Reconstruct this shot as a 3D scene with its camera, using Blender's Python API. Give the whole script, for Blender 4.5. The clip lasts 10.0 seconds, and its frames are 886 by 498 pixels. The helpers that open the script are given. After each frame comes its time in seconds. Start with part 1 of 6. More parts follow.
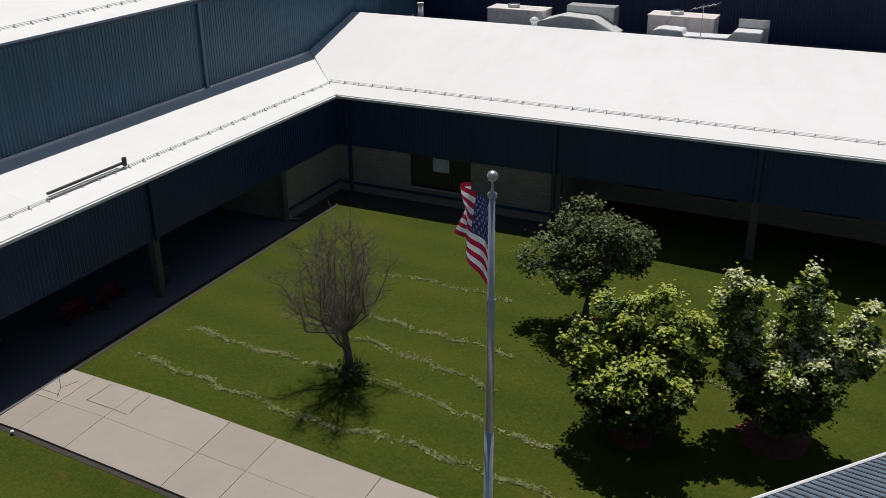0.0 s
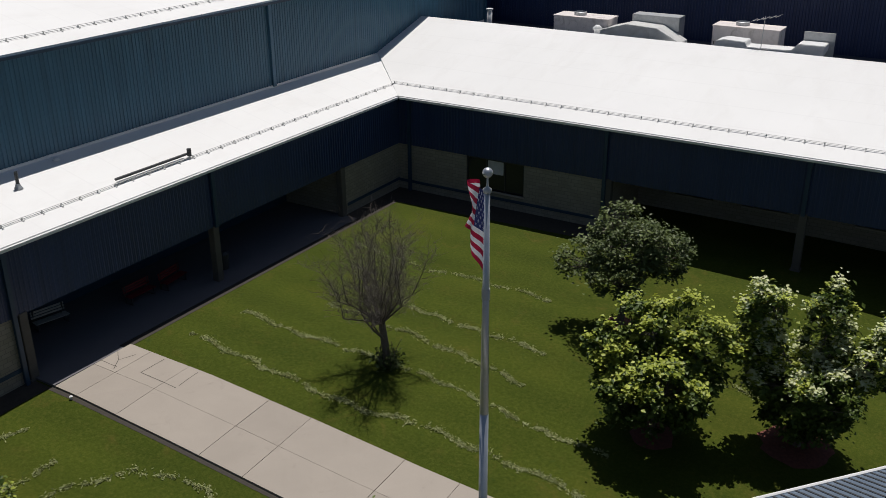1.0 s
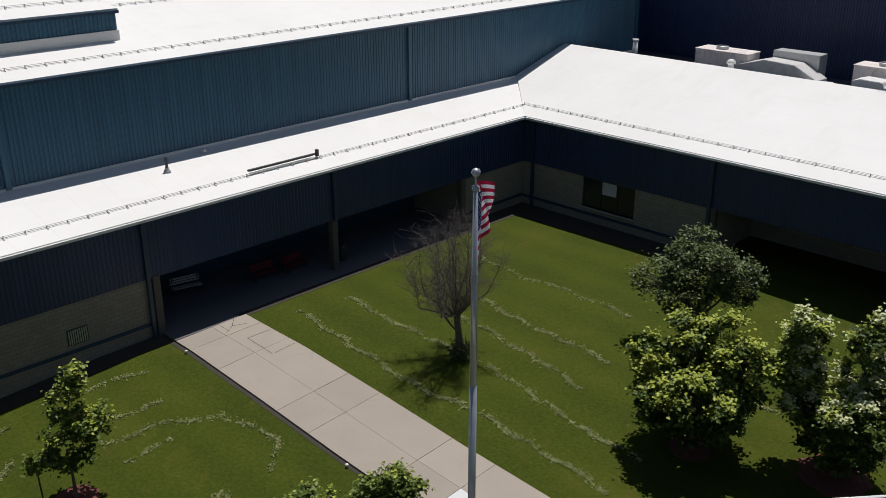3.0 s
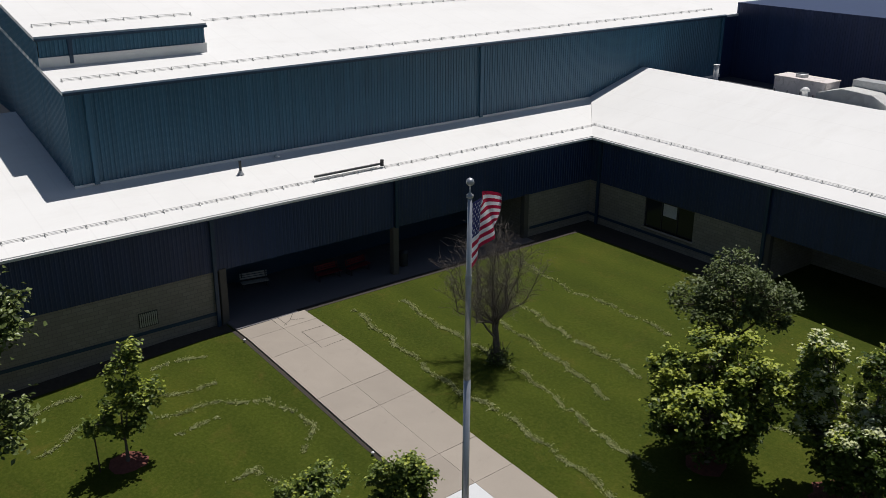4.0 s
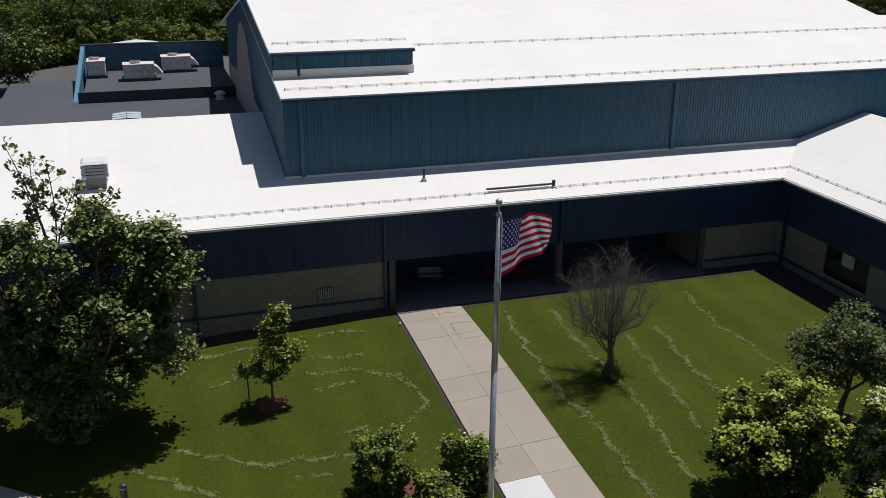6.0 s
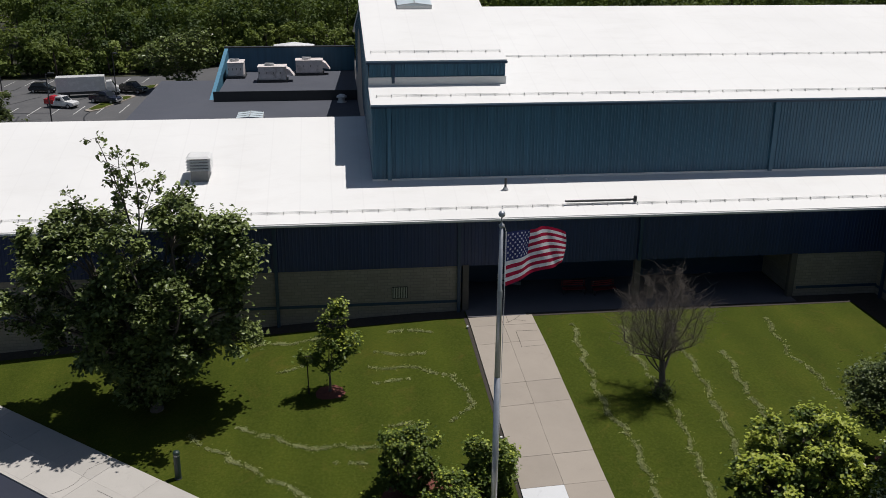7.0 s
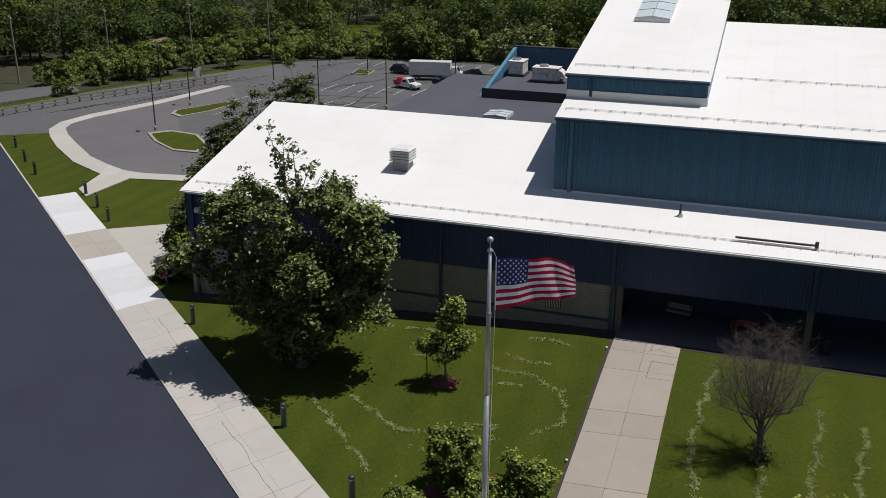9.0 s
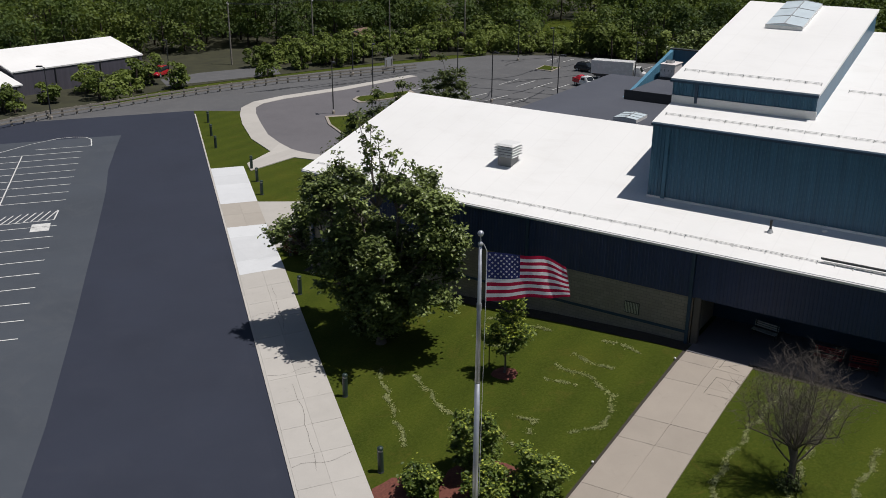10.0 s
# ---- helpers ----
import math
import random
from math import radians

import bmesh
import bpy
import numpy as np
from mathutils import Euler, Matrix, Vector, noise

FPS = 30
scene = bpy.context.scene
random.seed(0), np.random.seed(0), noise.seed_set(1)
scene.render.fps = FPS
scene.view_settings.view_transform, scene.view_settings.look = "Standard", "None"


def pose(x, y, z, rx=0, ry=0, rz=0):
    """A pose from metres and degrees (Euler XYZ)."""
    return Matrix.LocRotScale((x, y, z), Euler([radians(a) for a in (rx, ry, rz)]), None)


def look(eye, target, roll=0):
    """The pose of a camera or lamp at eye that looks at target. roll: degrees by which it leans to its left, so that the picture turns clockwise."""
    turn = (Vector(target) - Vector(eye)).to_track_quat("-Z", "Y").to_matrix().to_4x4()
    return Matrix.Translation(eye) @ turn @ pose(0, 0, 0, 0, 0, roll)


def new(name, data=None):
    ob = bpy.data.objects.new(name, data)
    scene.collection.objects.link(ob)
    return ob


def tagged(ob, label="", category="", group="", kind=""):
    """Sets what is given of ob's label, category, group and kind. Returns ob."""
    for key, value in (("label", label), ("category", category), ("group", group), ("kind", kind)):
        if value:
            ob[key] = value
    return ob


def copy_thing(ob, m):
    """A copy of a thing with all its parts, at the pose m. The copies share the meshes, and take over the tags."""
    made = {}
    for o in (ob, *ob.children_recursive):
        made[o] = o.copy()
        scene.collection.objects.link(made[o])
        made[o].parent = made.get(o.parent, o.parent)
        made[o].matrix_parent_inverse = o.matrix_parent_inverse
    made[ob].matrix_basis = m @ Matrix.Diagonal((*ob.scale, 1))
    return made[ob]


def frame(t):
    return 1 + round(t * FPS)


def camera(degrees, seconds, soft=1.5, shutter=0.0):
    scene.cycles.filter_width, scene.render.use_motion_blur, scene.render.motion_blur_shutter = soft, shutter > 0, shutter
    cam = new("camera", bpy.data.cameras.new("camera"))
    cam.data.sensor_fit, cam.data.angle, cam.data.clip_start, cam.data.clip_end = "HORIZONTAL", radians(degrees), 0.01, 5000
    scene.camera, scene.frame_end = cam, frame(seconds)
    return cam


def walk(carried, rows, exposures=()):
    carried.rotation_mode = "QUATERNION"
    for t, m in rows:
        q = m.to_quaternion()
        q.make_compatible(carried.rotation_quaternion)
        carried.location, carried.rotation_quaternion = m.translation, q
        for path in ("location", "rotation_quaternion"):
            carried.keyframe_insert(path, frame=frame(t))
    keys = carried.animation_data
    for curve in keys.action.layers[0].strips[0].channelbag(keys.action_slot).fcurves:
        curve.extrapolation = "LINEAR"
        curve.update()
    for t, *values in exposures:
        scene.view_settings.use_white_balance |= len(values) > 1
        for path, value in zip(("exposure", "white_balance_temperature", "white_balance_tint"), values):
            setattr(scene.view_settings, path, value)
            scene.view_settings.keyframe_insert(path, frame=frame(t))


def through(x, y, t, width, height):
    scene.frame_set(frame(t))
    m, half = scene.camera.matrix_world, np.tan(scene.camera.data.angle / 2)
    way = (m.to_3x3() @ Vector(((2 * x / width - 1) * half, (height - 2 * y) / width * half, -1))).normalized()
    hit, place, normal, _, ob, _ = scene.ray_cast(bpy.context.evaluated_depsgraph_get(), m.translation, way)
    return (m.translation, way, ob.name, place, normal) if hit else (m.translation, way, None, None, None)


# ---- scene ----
cam = camera(50.0, 10.0, soft=0.35)
PATH = [
    (0, (1.75, 3.834, 20.417), (0.952, 5.482, 19.614), -0.5),
    (0.5, (2.957, 3.616, 20.56), (2.079, 5.225, 19.761), -0.4),
    (1, (4.297, 3.429, 20.716), (3.338, 4.994, 19.923), -0.3),
    (1.5, (5.663, 3.348, 20.824), (4.623, 4.867, 20.041), -0.2),
    (2, (7.263, 3.349, 20.977), (6.132, 4.806, 20.203), -0.1),
    (2.5, (9.008, 3.421, 21.098), (7.79, 4.814, 20.337), -0.1),
    (4, (14.992, 4.575, 21.673), (13.52, 5.729, 20.965), 0.3),
    (4.5, (17.16, 5.54, 22.008), (15.594, 6.57, 21.31), 0.4),
    (5, (19.213, 6.529, 22.105), (17.562, 7.431, 21.424), 0.5),
    (5.5, (21.74, 8.133, 22.709), (20.013, 8.878, 22.029), 0.5),
    (7, (26.557, 15.81, 23.971), (24.688, 16.036, 23.297), 0.4),
    (7.5, (27.356, 19.188, 24.271), (25.472, 19.22, 23.6), 0.4),
    (8, (27.225, 22.737, 24.998), (25.352, 22.57, 24.316), 0.3),
    (8.5, (27.118, 26.738, 25.258), (25.278, 26.356, 24.573), 0.3),
    (9, (26.483, 30.934, 25.696), (24.709, 30.332, 24.996), 0.3),
    (9.5, (25.942, 35.424, 25.911), (24.258, 34.607, 25.207), 0.3),
    (10, (24.264, 39.544, 26.186), (22.695, 38.529, 25.474), 0.4),
]
walk(cam, [(t, look(eye, target, roll)) for t, eye, target, roll in PATH])

# ---- world, sun, exposure ----
SUN_SHIFT = (0.135, -0.33)          # how far a shadow falls per metre of height
sun_dir = Vector((SUN_SHIFT[0], SUN_SHIFT[1], -1)).normalized()
world = bpy.data.worlds.new("world")
scene.world = world
world.use_nodes = True
wn = world.node_tree
sky = wn.nodes.new("ShaderNodeTexSky")
sky.sky_type, sky.sun_disc = "NISHITA", False
sky.sun_elevation = math.asin(-sun_dir.z)
sky.sun_rotation = math.atan2(-sun_dir.x, -sun_dir.y)
wn.links.new(sky.outputs[0], wn.nodes["Background"].inputs[0])
wn.nodes["Background"].inputs[1].default_value = 0.04
sun = new("sun", bpy.data.lights.new("sun", "SUN"))
sun.data.energy, sun.data.angle, sun.data.color = 3.8, radians(0.55), (1.0, 0.96, 0.925)
sun.matrix_world = Matrix.Translation((0, 0, 60)) @ sun_dir.to_track_quat("-Z", "Y").to_matrix().to_4x4()
scene.view_settings.exposure = 0.0


# ---- materials ----
def nodes_of(name, rough=0.6, metal=0.0, spec=0.5):
    m = bpy.data.materials.new(name)
    m.use_nodes = True
    t = m.node_tree
    b = t.nodes["Principled BSDF"]
    b.inputs["Roughness"].default_value = rough
    b.inputs["Metallic"].default_value = metal
    b.inputs["Specular IOR Level"].default_value = spec
    return m, t, b


def ramp(t, fac, stops):
    r = t.nodes.new("ShaderNodeValToRGB")
    while len(r.color_ramp.elements) < len(stops):
        r.color_ramp.elements.new(0.5)
    for e, (p, c) in zip(r.color_ramp.elements, stops):
        e.position, e.color = p, (*c, 1)
    t.links.new(fac, r.inputs[0])
    return r.outputs[0]


def coords(t, space="Object"):
    return t.nodes.new("ShaderNodeTexCoord").outputs[space]


def noise_of(t, scale, detail=4.0, rough=0.55, vec=None, stretch=None, dist=0.0):
    n = t.nodes.new("ShaderNodeTexNoise")
    n.inputs["Scale"].default_value, n.inputs["Detail"].default_value, n.inputs["Roughness"].default_value = scale, detail, rough
    n.inputs["Distortion"].default_value = dist
    v = vec or coords(t)
    if stretch:
        mp = t.nodes.new("ShaderNodeMapping")
        mp.inputs["Scale"].default_value = stretch
        t.links.new(v, mp.inputs[0])
        v = mp.outputs[0]
    t.links.new(v, n.inputs["Vector"])
    return n.outputs["Fac"]


def mix(t, fac, a, b, mode="MIX"):
    n = t.nodes.new("ShaderNodeMix")
    n.data_type, n.blend_type = "RGBA", mode
    for sock, v in ((n.inputs[0], fac), (n.inputs[6], a), (n.inputs[7], b)):
        if isinstance(v, (int, float)):
            sock.default_value = v
        elif isinstance(v, tuple):
            sock.default_value = (*v, 1)
        else:
            t.links.new(v, sock)
    return n.outputs[2]


def bump(t, b, height, strength=0.3, distance=0.02):
    n = t.nodes.new("ShaderNodeBump")
    n.inputs["Strength"].default_value, n.inputs["Distance"].default_value = strength, distance
    t.links.new(height, n.inputs["Height"])
    t.links.new(n.outputs[0], b.inputs["Normal"])


def surface(name, colour, spread=0.15, scale=1.5, fine=30.0, rough=0.6, metal=0.0, relief=0.2, spec=0.5, stain=None, stain_scale=0.35):
    """A painted or mineral surface: base colour varied at two scales, fine relief, uneven gloss."""
    m, t, b = nodes_of(name, rough, metal, spec)
    lo, hi = tuple(c * (1 - spread) for c in colour), tuple(min(1, c * (1 + spread)) for c in colour)
    big = noise_of(t, scale)
    col = ramp(t, big, [(0.3, lo), (0.7, hi)])
    small = noise_of(t, fine, 3.0)
    col = mix(t, 0.35, col, ramp(t, small, [(0.3, tuple(c * 0.8 for c in colour)), (0.7, tuple(min(1, c * 1.15) for c in colour))]))
    if stain:
        s = noise_of(t, stain_scale, 6.0, 0.65, dist=0.6)
        col = mix(t, ramp(t, s, [(0.52, (0, 0, 0)), (0.72, (0.7, 0.7, 0.7))]), col, stain)
    t.links.new(col, b.inputs["Base Color"])
    rr = t.nodes.new("ShaderNodeMapRange")
    rr.inputs["To Min"].default_value, rr.inputs["To Max"].default_value = max(0.05, rough - 0.1), min(1, rough + 0.12)
    t.links.new(big, rr.inputs["Value"])
    t.links.new(rr.outputs[0], b.inputs["Roughness"])
    bump(t, b, small, relief, 0.01)
    return m


def make_grass():
    m, t, b = nodes_of("mown_grass", 0.9, 0, 0.1)
    v = coords(t)
    base = ramp(t, noise_of(t, 0.18, 6, 0.6, v), [(0.3, (0.0353, 0.0512, 0.0052)), (0.55, (0.0538, 0.0711, 0.0072)), (0.75, (0.0777, 0.0830, 0.0104))])
    tuft = noise_of(t, 7.0, 9, 0.8, v)
    col = mix(t, 0.45, base, ramp(t, tuft, [(0.34, (0.0212, 0.0351, 0.0033)), (0.5, (0.0518, 0.0729, 0.0072)), (0.66, (0.1210, 0.1214, 0.0228))]))
    # mower passes, a little lighter and darker by turns
    wv = t.nodes.new("ShaderNodeTexWave")
    wv.wave_type, wv.bands_direction = "BANDS", "Y"
    wv.inputs["Scale"].default_value, wv.inputs["Distortion"].default_value = 0.11, 1.5
    wv.inputs["Detail"].default_value, wv.inputs["Detail Scale"].default_value = 3.0, 0.6
    t.links.new(v, wv.inputs["Vector"])
    col = mix(t, 0.45, col, mix(t, wv.outputs["Fac"], (0.80, 0.82, 0.80), (1.15, 1.12, 1.1)), "MULTIPLY")
    dry = ramp(t, noise_of(t, 0.6, 7, 0.75, v, dist=0.8), [(0.55, (0, 0, 0)), (0.78, (0.6, 0.6, 0.6))])
    col = mix(t, dry, col, (0.1137, 0.0868, 0.0185))
    clover = ramp(t, noise_of(t, 1.7, 6, 0.7, v, dist=0.5), [(0.60, (0, 0, 0)), (0.72, (0.5, 0.5, 0.5))])
    col = mix(t, clover, col, (0.0329, 0.0637, 0.0107))
    t.links.new(col, b.inputs["Base Color"])
    bump(t, b, noise_of(t, 16.0, 9, 0.8, v), 0.55, 0.06)
    return m


def make_siding(name, colour):
    m, t, b = nodes_of(name, 0.42, 0.0, 0.5)
    v = coords(t)
    streak = noise_of(t, 1.0, 5, 0.6, v, (3.0, 3.0, 0.12))
    col = ramp(t, streak, [(0.3, tuple(c * 0.82 for c in colour)), (0.7, tuple(c * 1.15 for c in colour))])
    col = mix(t, ramp(t, noise_of(t, 0.5, 5, 0.6, v), [(0.55, (0, 0, 0)), (0.8, (0.35, 0.35, 0.35))]), col, tuple(c * 1.25 + 0.01 for c in colour))
    t.links.new(col, b.inputs["Base Color"])
    bump(t, b, noise_of(t, 3.0, 2, 0.5, v), 0.08, 0.01)
    return m


def make_roof():
    m, t, b = nodes_of("white_roof_membrane", 0.7, 0, 0.3)
    v = coords(t)
    col = ramp(t, noise_of(t, 0.12, 6, 0.6, v), [(0.3, (0.75, 0.745, 0.73)), (0.7, (0.81, 0.805, 0.79))])
    grime = ramp(t, noise_of(t, 0.7, 7, 0.7, v, (1, 0.35, 1), 0.5), [(0.5, (0, 0, 0)), (0.85, (0.35, 0.35, 0.35))])
    col = mix(t, grime, col, (0.62, 0.60, 0.57))
    w = t.nodes.new("ShaderNodeTexWave")
    w.wave_type, w.bands_direction = "BANDS", "Y"
    w.inputs["Scale"].default_value, w.inputs["Distortion"].default_value = 0.16, 0.3
    t.links.new(v, w.inputs["Vector"])
    seam = ramp(t, w.outputs["Fac"], [(0.0, (0.25, 0.25, 0.25)), (0.008, (0, 0, 0))])
    col = mix(t, seam, col, (0.68, 0.67, 0.66))
    t.links.new(col, b.inputs["Base Color"])
    bump(t, b, noise_of(t, 2.0, 5, 0.6, v), 0.12, 0.02)
    return m


def make_block():
    m, t, b = nodes_of("tan_split_block", 0.85, 0, 0.25)
    tc = coords(t)
    sep = t.nodes.new("ShaderNodeSeparateXYZ")
    t.links.new(tc, sep.inputs[0])
    add = t.nodes.new("ShaderNodeMath")
    t.links.new(sep.outputs[0], add.inputs[0])
    t.links.new(sep.outputs[1], add.inputs[1])
    comb = t.nodes.new("ShaderNodeCombineXYZ")
    t.links.new(add.outputs[0], comb.inputs[0])
    t.links.new(sep.outputs[2], comb.inputs[1])
    br = t.nodes.new("ShaderNodeTexBrick")
    br.inputs["Scale"].default_value = 1.0
    br.inputs["Brick Width"].default_value, br.inputs["Row Height"].default_value, br.inputs["Mortar Size"].default_value = 0.41, 0.205, 0.012
    br.inputs["Color1"].default_value, br.inputs["Color2"].default_value = (0.25, 0.225, 0.185, 1), (0.30, 0.27, 0.225, 1)
    br.inputs["Mortar"].default_value = (0.19, 0.17, 0.145, 1)
    t.links.new(comb.outputs[0], br.inputs["Vector"])
    stain = ramp(t, noise_of(t, 0.5, 6, 0.6), [(0.45, (0, 0, 0)), (0.75, (0.5, 0.5, 0.5))])
    t.links.new(mix(t, stain, br.outputs["Color"], (0.212, 0.175, 0.167)), b.inputs["Base Color"])
    bump(t, b, br.outputs["Fac"], -0.5, 0.01)
    return m


def make_concrete(name, colour, joints=False):
    m, t, b = nodes_of(name, 0.85, 0, 0.3)
    v = coords(t)
    info = t.nodes.new("ShaderNodeObjectInfo").outputs["Random"]
    col = ramp(t, noise_of(t, 0.6, 6, 0.65, v, dist=0.4), [(0.3, tuple(c * 0.86 for c in colour)), (0.7, tuple(c * 1.08 for c in colour))])
    col = mix(t, 0.3, col, ramp(t, noise_of(t, 25, 5, 0.7, v), [(0.3, tuple(c * 0.75 for c in colour)), (0.7, tuple(c * 1.15 for c in colour))]))
    col = mix(t, 0.5, col, mix(t, info, tuple(c * 0.88 for c in colour), tuple(c * 1.1 for c in colour)))
    spots = ramp(t, noise_of(t, 1.4, 7, 0.7, v, dist=1.0), [(0.6, (0, 0, 0)), (0.78, (0.5, 0.5, 0.5))])
    col = mix(t, spots, col, tuple(c * 0.7 for c in colour))
    t.links.new(col, b.inputs["Base Color"])
    bump(t, b, noise_of(t, 40, 4, 0.7, v), 0.25, 0.008)
    return m


def make_asphalt(name, colour, worn, amount=0.5):
    m, t, b = nodes_of(name, 0.8, 0, 0.35)
    v = coords(t)
    col = ramp(t, noise_of(t, 0.15, 6, 0.6, v), [(0.3, tuple(c * 0.88 for c in colour)), (0.7, tuple(c * 1.12 for c in colour))])
    patch = ramp(t, noise_of(t, 0.35, 7, 0.7, v, dist=1.2), [(0.5, (0, 0, 0)), (0.75, (amount,) * 3)])
    col = mix(t, patch, col, worn)
    col = mix(t, 0.25, col, ramp(t, noise_of(t, 60, 3, 0.8, v), [(0.35, tuple(c * 0.6 for c in colour)), (0.7, tuple(c * 1.6 for c in colour))]))
    t.links.new(col, b.inputs["Base Color"])
    bump(t, b, noise_of(t, 70, 3, 0.8, v), 0.4, 0.008)
    return m


def make_leaf(name, dark, light, gloss=0.45, through=0.3, broad=0.8, vary=0.6):
    m, t, b = nodes_of(name, gloss + 0.05, 0, 0.24)
    rnd = t.nodes.new("ShaderNodeNewGeometry").outputs["Random Per Island"]
    lo = tuple((a + c) / 2 for a, c in zip(dark, light))
    col = ramp(t, rnd, [(0.0, dark), (0.65, lo), (1.0, light)])
    col = mix(t, 1.0 - vary, col, ramp(t, noise_of(t, broad, 3), [(0.38, dark), (0.62, light)]))
    t.links.new(col, b.inputs["Base Color"])
    tr = t.nodes.new("ShaderNodeBsdfTranslucent")
    t.links.new(mix(t, 0.5, col, (light[0] * 1.3, light[1] * 1.3, light[2] * 0.7)), tr.inputs["Color"])
    ms = t.nodes.new("ShaderNodeMixShader")
    ms.inputs[0].default_value = through
    t.links.new(b.outputs[0], ms.inputs[1])
    t.links.new(tr.outputs[0], ms.inputs[2])
    t.links.new(ms.outputs[0], t.nodes["Material Output"].inputs[0])
    return m


def make_glass():
    m, t, b = nodes_of("window_glass", 0.08, 0, 0.25)
    b.inputs["Base Color"].default_value = (0.02, 0.025, 0.03, 1)
    return m


GRASS = make_grass()
SIDING = make_siding("teal_metal_siding", (0.037, 0.116, 0.188))
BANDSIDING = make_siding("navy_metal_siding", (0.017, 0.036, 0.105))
TRIM = surface("teal_trim", (0.017, 0.046, 0.088), 0.12, 2.0, 20, 0.45, 0, 0.05)
ROOF = make_roof()
WHITE = surface("white_metal", (0.72, 0.72, 0.71), 0.06, 2, 25, 0.5, 0, 0.05)
BLOCK = make_block()
CONCRETE = make_concrete("concrete", (0.355, 0.312, 0.265))
TANPANEL = surface("tan_masonry_face", (0.46, 0.39, 0.345), 0.12, 1.0, 12, 0.85, 0, 0.3)
NEWCONCRETE = make_concrete("pale_new_concrete", (0.62, 0.63, 0.64))
# porch concrete darkened, so part of the porch shade sits in the colour
PORCHFLOOR = make_concrete("shade_dark_concrete", (0.14, 0.135, 0.145))
# column block in a darker copy, with the shade under the porch coloured in
COLUMN = surface("shade_dark_column_block", (0.10, 0.09, 0.08), 0.15, 2, 25, 0.85, 0, 0.3)
SEALED = make_asphalt("sealed_asphalt", (0.027, 0.032, 0.05), (0.037, 0.041, 0.058), 0.6)
OLDASPHALT = make_asphalt("old_asphalt", (0.105, 0.105, 0.108), (0.15, 0.148, 0.145), 0.8)
DRIVE = make_asphalt("drive_asphalt", (0.132, 0.125, 0.133), (0.165, 0.158, 0.162), 0.5)
BLACKROOF = make_asphalt("black_roof_membrane", (0.078, 0.084, 0.104), (0.10, 0.105, 0.122), 0.7)
LOT = make_asphalt("blue_grey_worn_asphalt", (0.060, 0.069, 0.084), (0.084, 0.091, 0.102), 0.7)
TANSLAB = make_concrete("tan_grey_pavement_concrete", (0.40, 0.365, 0.32))
PAVE = make_concrete("pale_grey_pavement_concrete", (0.47, 0.445, 0.41))
TAR = surface("black_crack_sealant", (0.022, 0.022, 0.025), 0.2, 4, 20, 0.5, 0, 0.1)
PAINT = surface("road_paint", (0.62, 0.62, 0.60), 0.2, 1.5, 12, 0.8, 0, 0.1, stain=(0.25, 0.25, 0.25), stain_scale=2.0)
DARK = surface("dark_metal", (0.035, 0.037, 0.04), 0.2, 3, 30, 0.5, 0.0, 0.08)
STEEL = surface("brushed_aluminium", (0.50, 0.52, 0.55), 0.08, 4, 40, 0.38, 0.7, 0.05)
GALV = surface("galvanised_metal", (0.45, 0.46, 0.47), 0.15, 5, 30, 0.45, 0.5, 0.1)
BEIGE = surface("beige_enamel", (0.76, 0.70, 0.675), 0.12, 2, 25, 0.5, 0, 0.06, stain=(0.3, 0.25, 0.21), stain_scale=1.2)
DUCT = surface("pale_duct", (0.60, 0.60, 0.58), 0.1, 2, 25, 0.5, 0, 0.06, stain=(0.42, 0.41, 0.39), stain_scale=1.0)
RUBBER = surface("black_rubber", (0.018, 0.018, 0.019), 0.2, 6, 30, 0.75, 0, 0.1)
GLASS = make_glass()
BARK = surface("grey_bark", (0.12, 0.10, 0.085), 0.3, 6, 30, 0.9, 0, 0.6)
DARKBARK = surface("dark_bark", (0.055, 0.042, 0.034), 0.3, 6, 30, 0.9, 0, 0.6)
TWIG = surface("grey_brown_twig", (0.12, 0.10, 0.086), 0.3, 6, 30, 0.9, 0, 0.4)
MULCH = surface("red_mulch", (0.15, 0.05, 0.035), 0.4, 8, 45, 0.95, 0, 0.9)
# dark earth: dirt in cracks, and ground coloured to stand in for shade
SOIL_SHADE = surface("dark_soil_and_shade", (0.045, 0.038, 0.03), 0.35, 4, 30, 0.95, 0, 0.8)
WOOD = surface("weathered_wood", (0.27, 0.245, 0.21), 0.25, 4, 30, 0.85, 0, 0.4)
LEAF_MAPLE = make_leaf("maple_leaf", (0.014, 0.028, 0.005), (0.265, 0.325, 0.10), 0.3, 0.05)
# yellow-green leaf; on the dogwoods it also paints the sunlit tops
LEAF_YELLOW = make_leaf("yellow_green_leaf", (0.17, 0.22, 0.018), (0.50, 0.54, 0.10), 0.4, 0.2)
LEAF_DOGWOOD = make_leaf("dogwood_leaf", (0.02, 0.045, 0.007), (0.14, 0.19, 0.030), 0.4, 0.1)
LEAF_DULL = make_leaf("dull_green_leaf", (0.04, 0.062, 0.018), (0.17, 0.21, 0.075), 0.4, 0.15)
LEAF_BUSH = make_leaf("bush_leaf", (0.032, 0.062, 0.011), (0.20, 0.255, 0.05), 0.4, 0.15)
LEAF_WOODS = make_leaf("woodland_leaf", (0.033, 0.06, 0.015), (0.11, 0.155, 0.036), 0.55, 0.32, 0.12, 0.25)
LEAF_FOREST = make_leaf("forest_leaf", (0.042, 0.075, 0.017), (0.14, 0.185, 0.042), 0.55, 0.32, 0.12, 0.25)
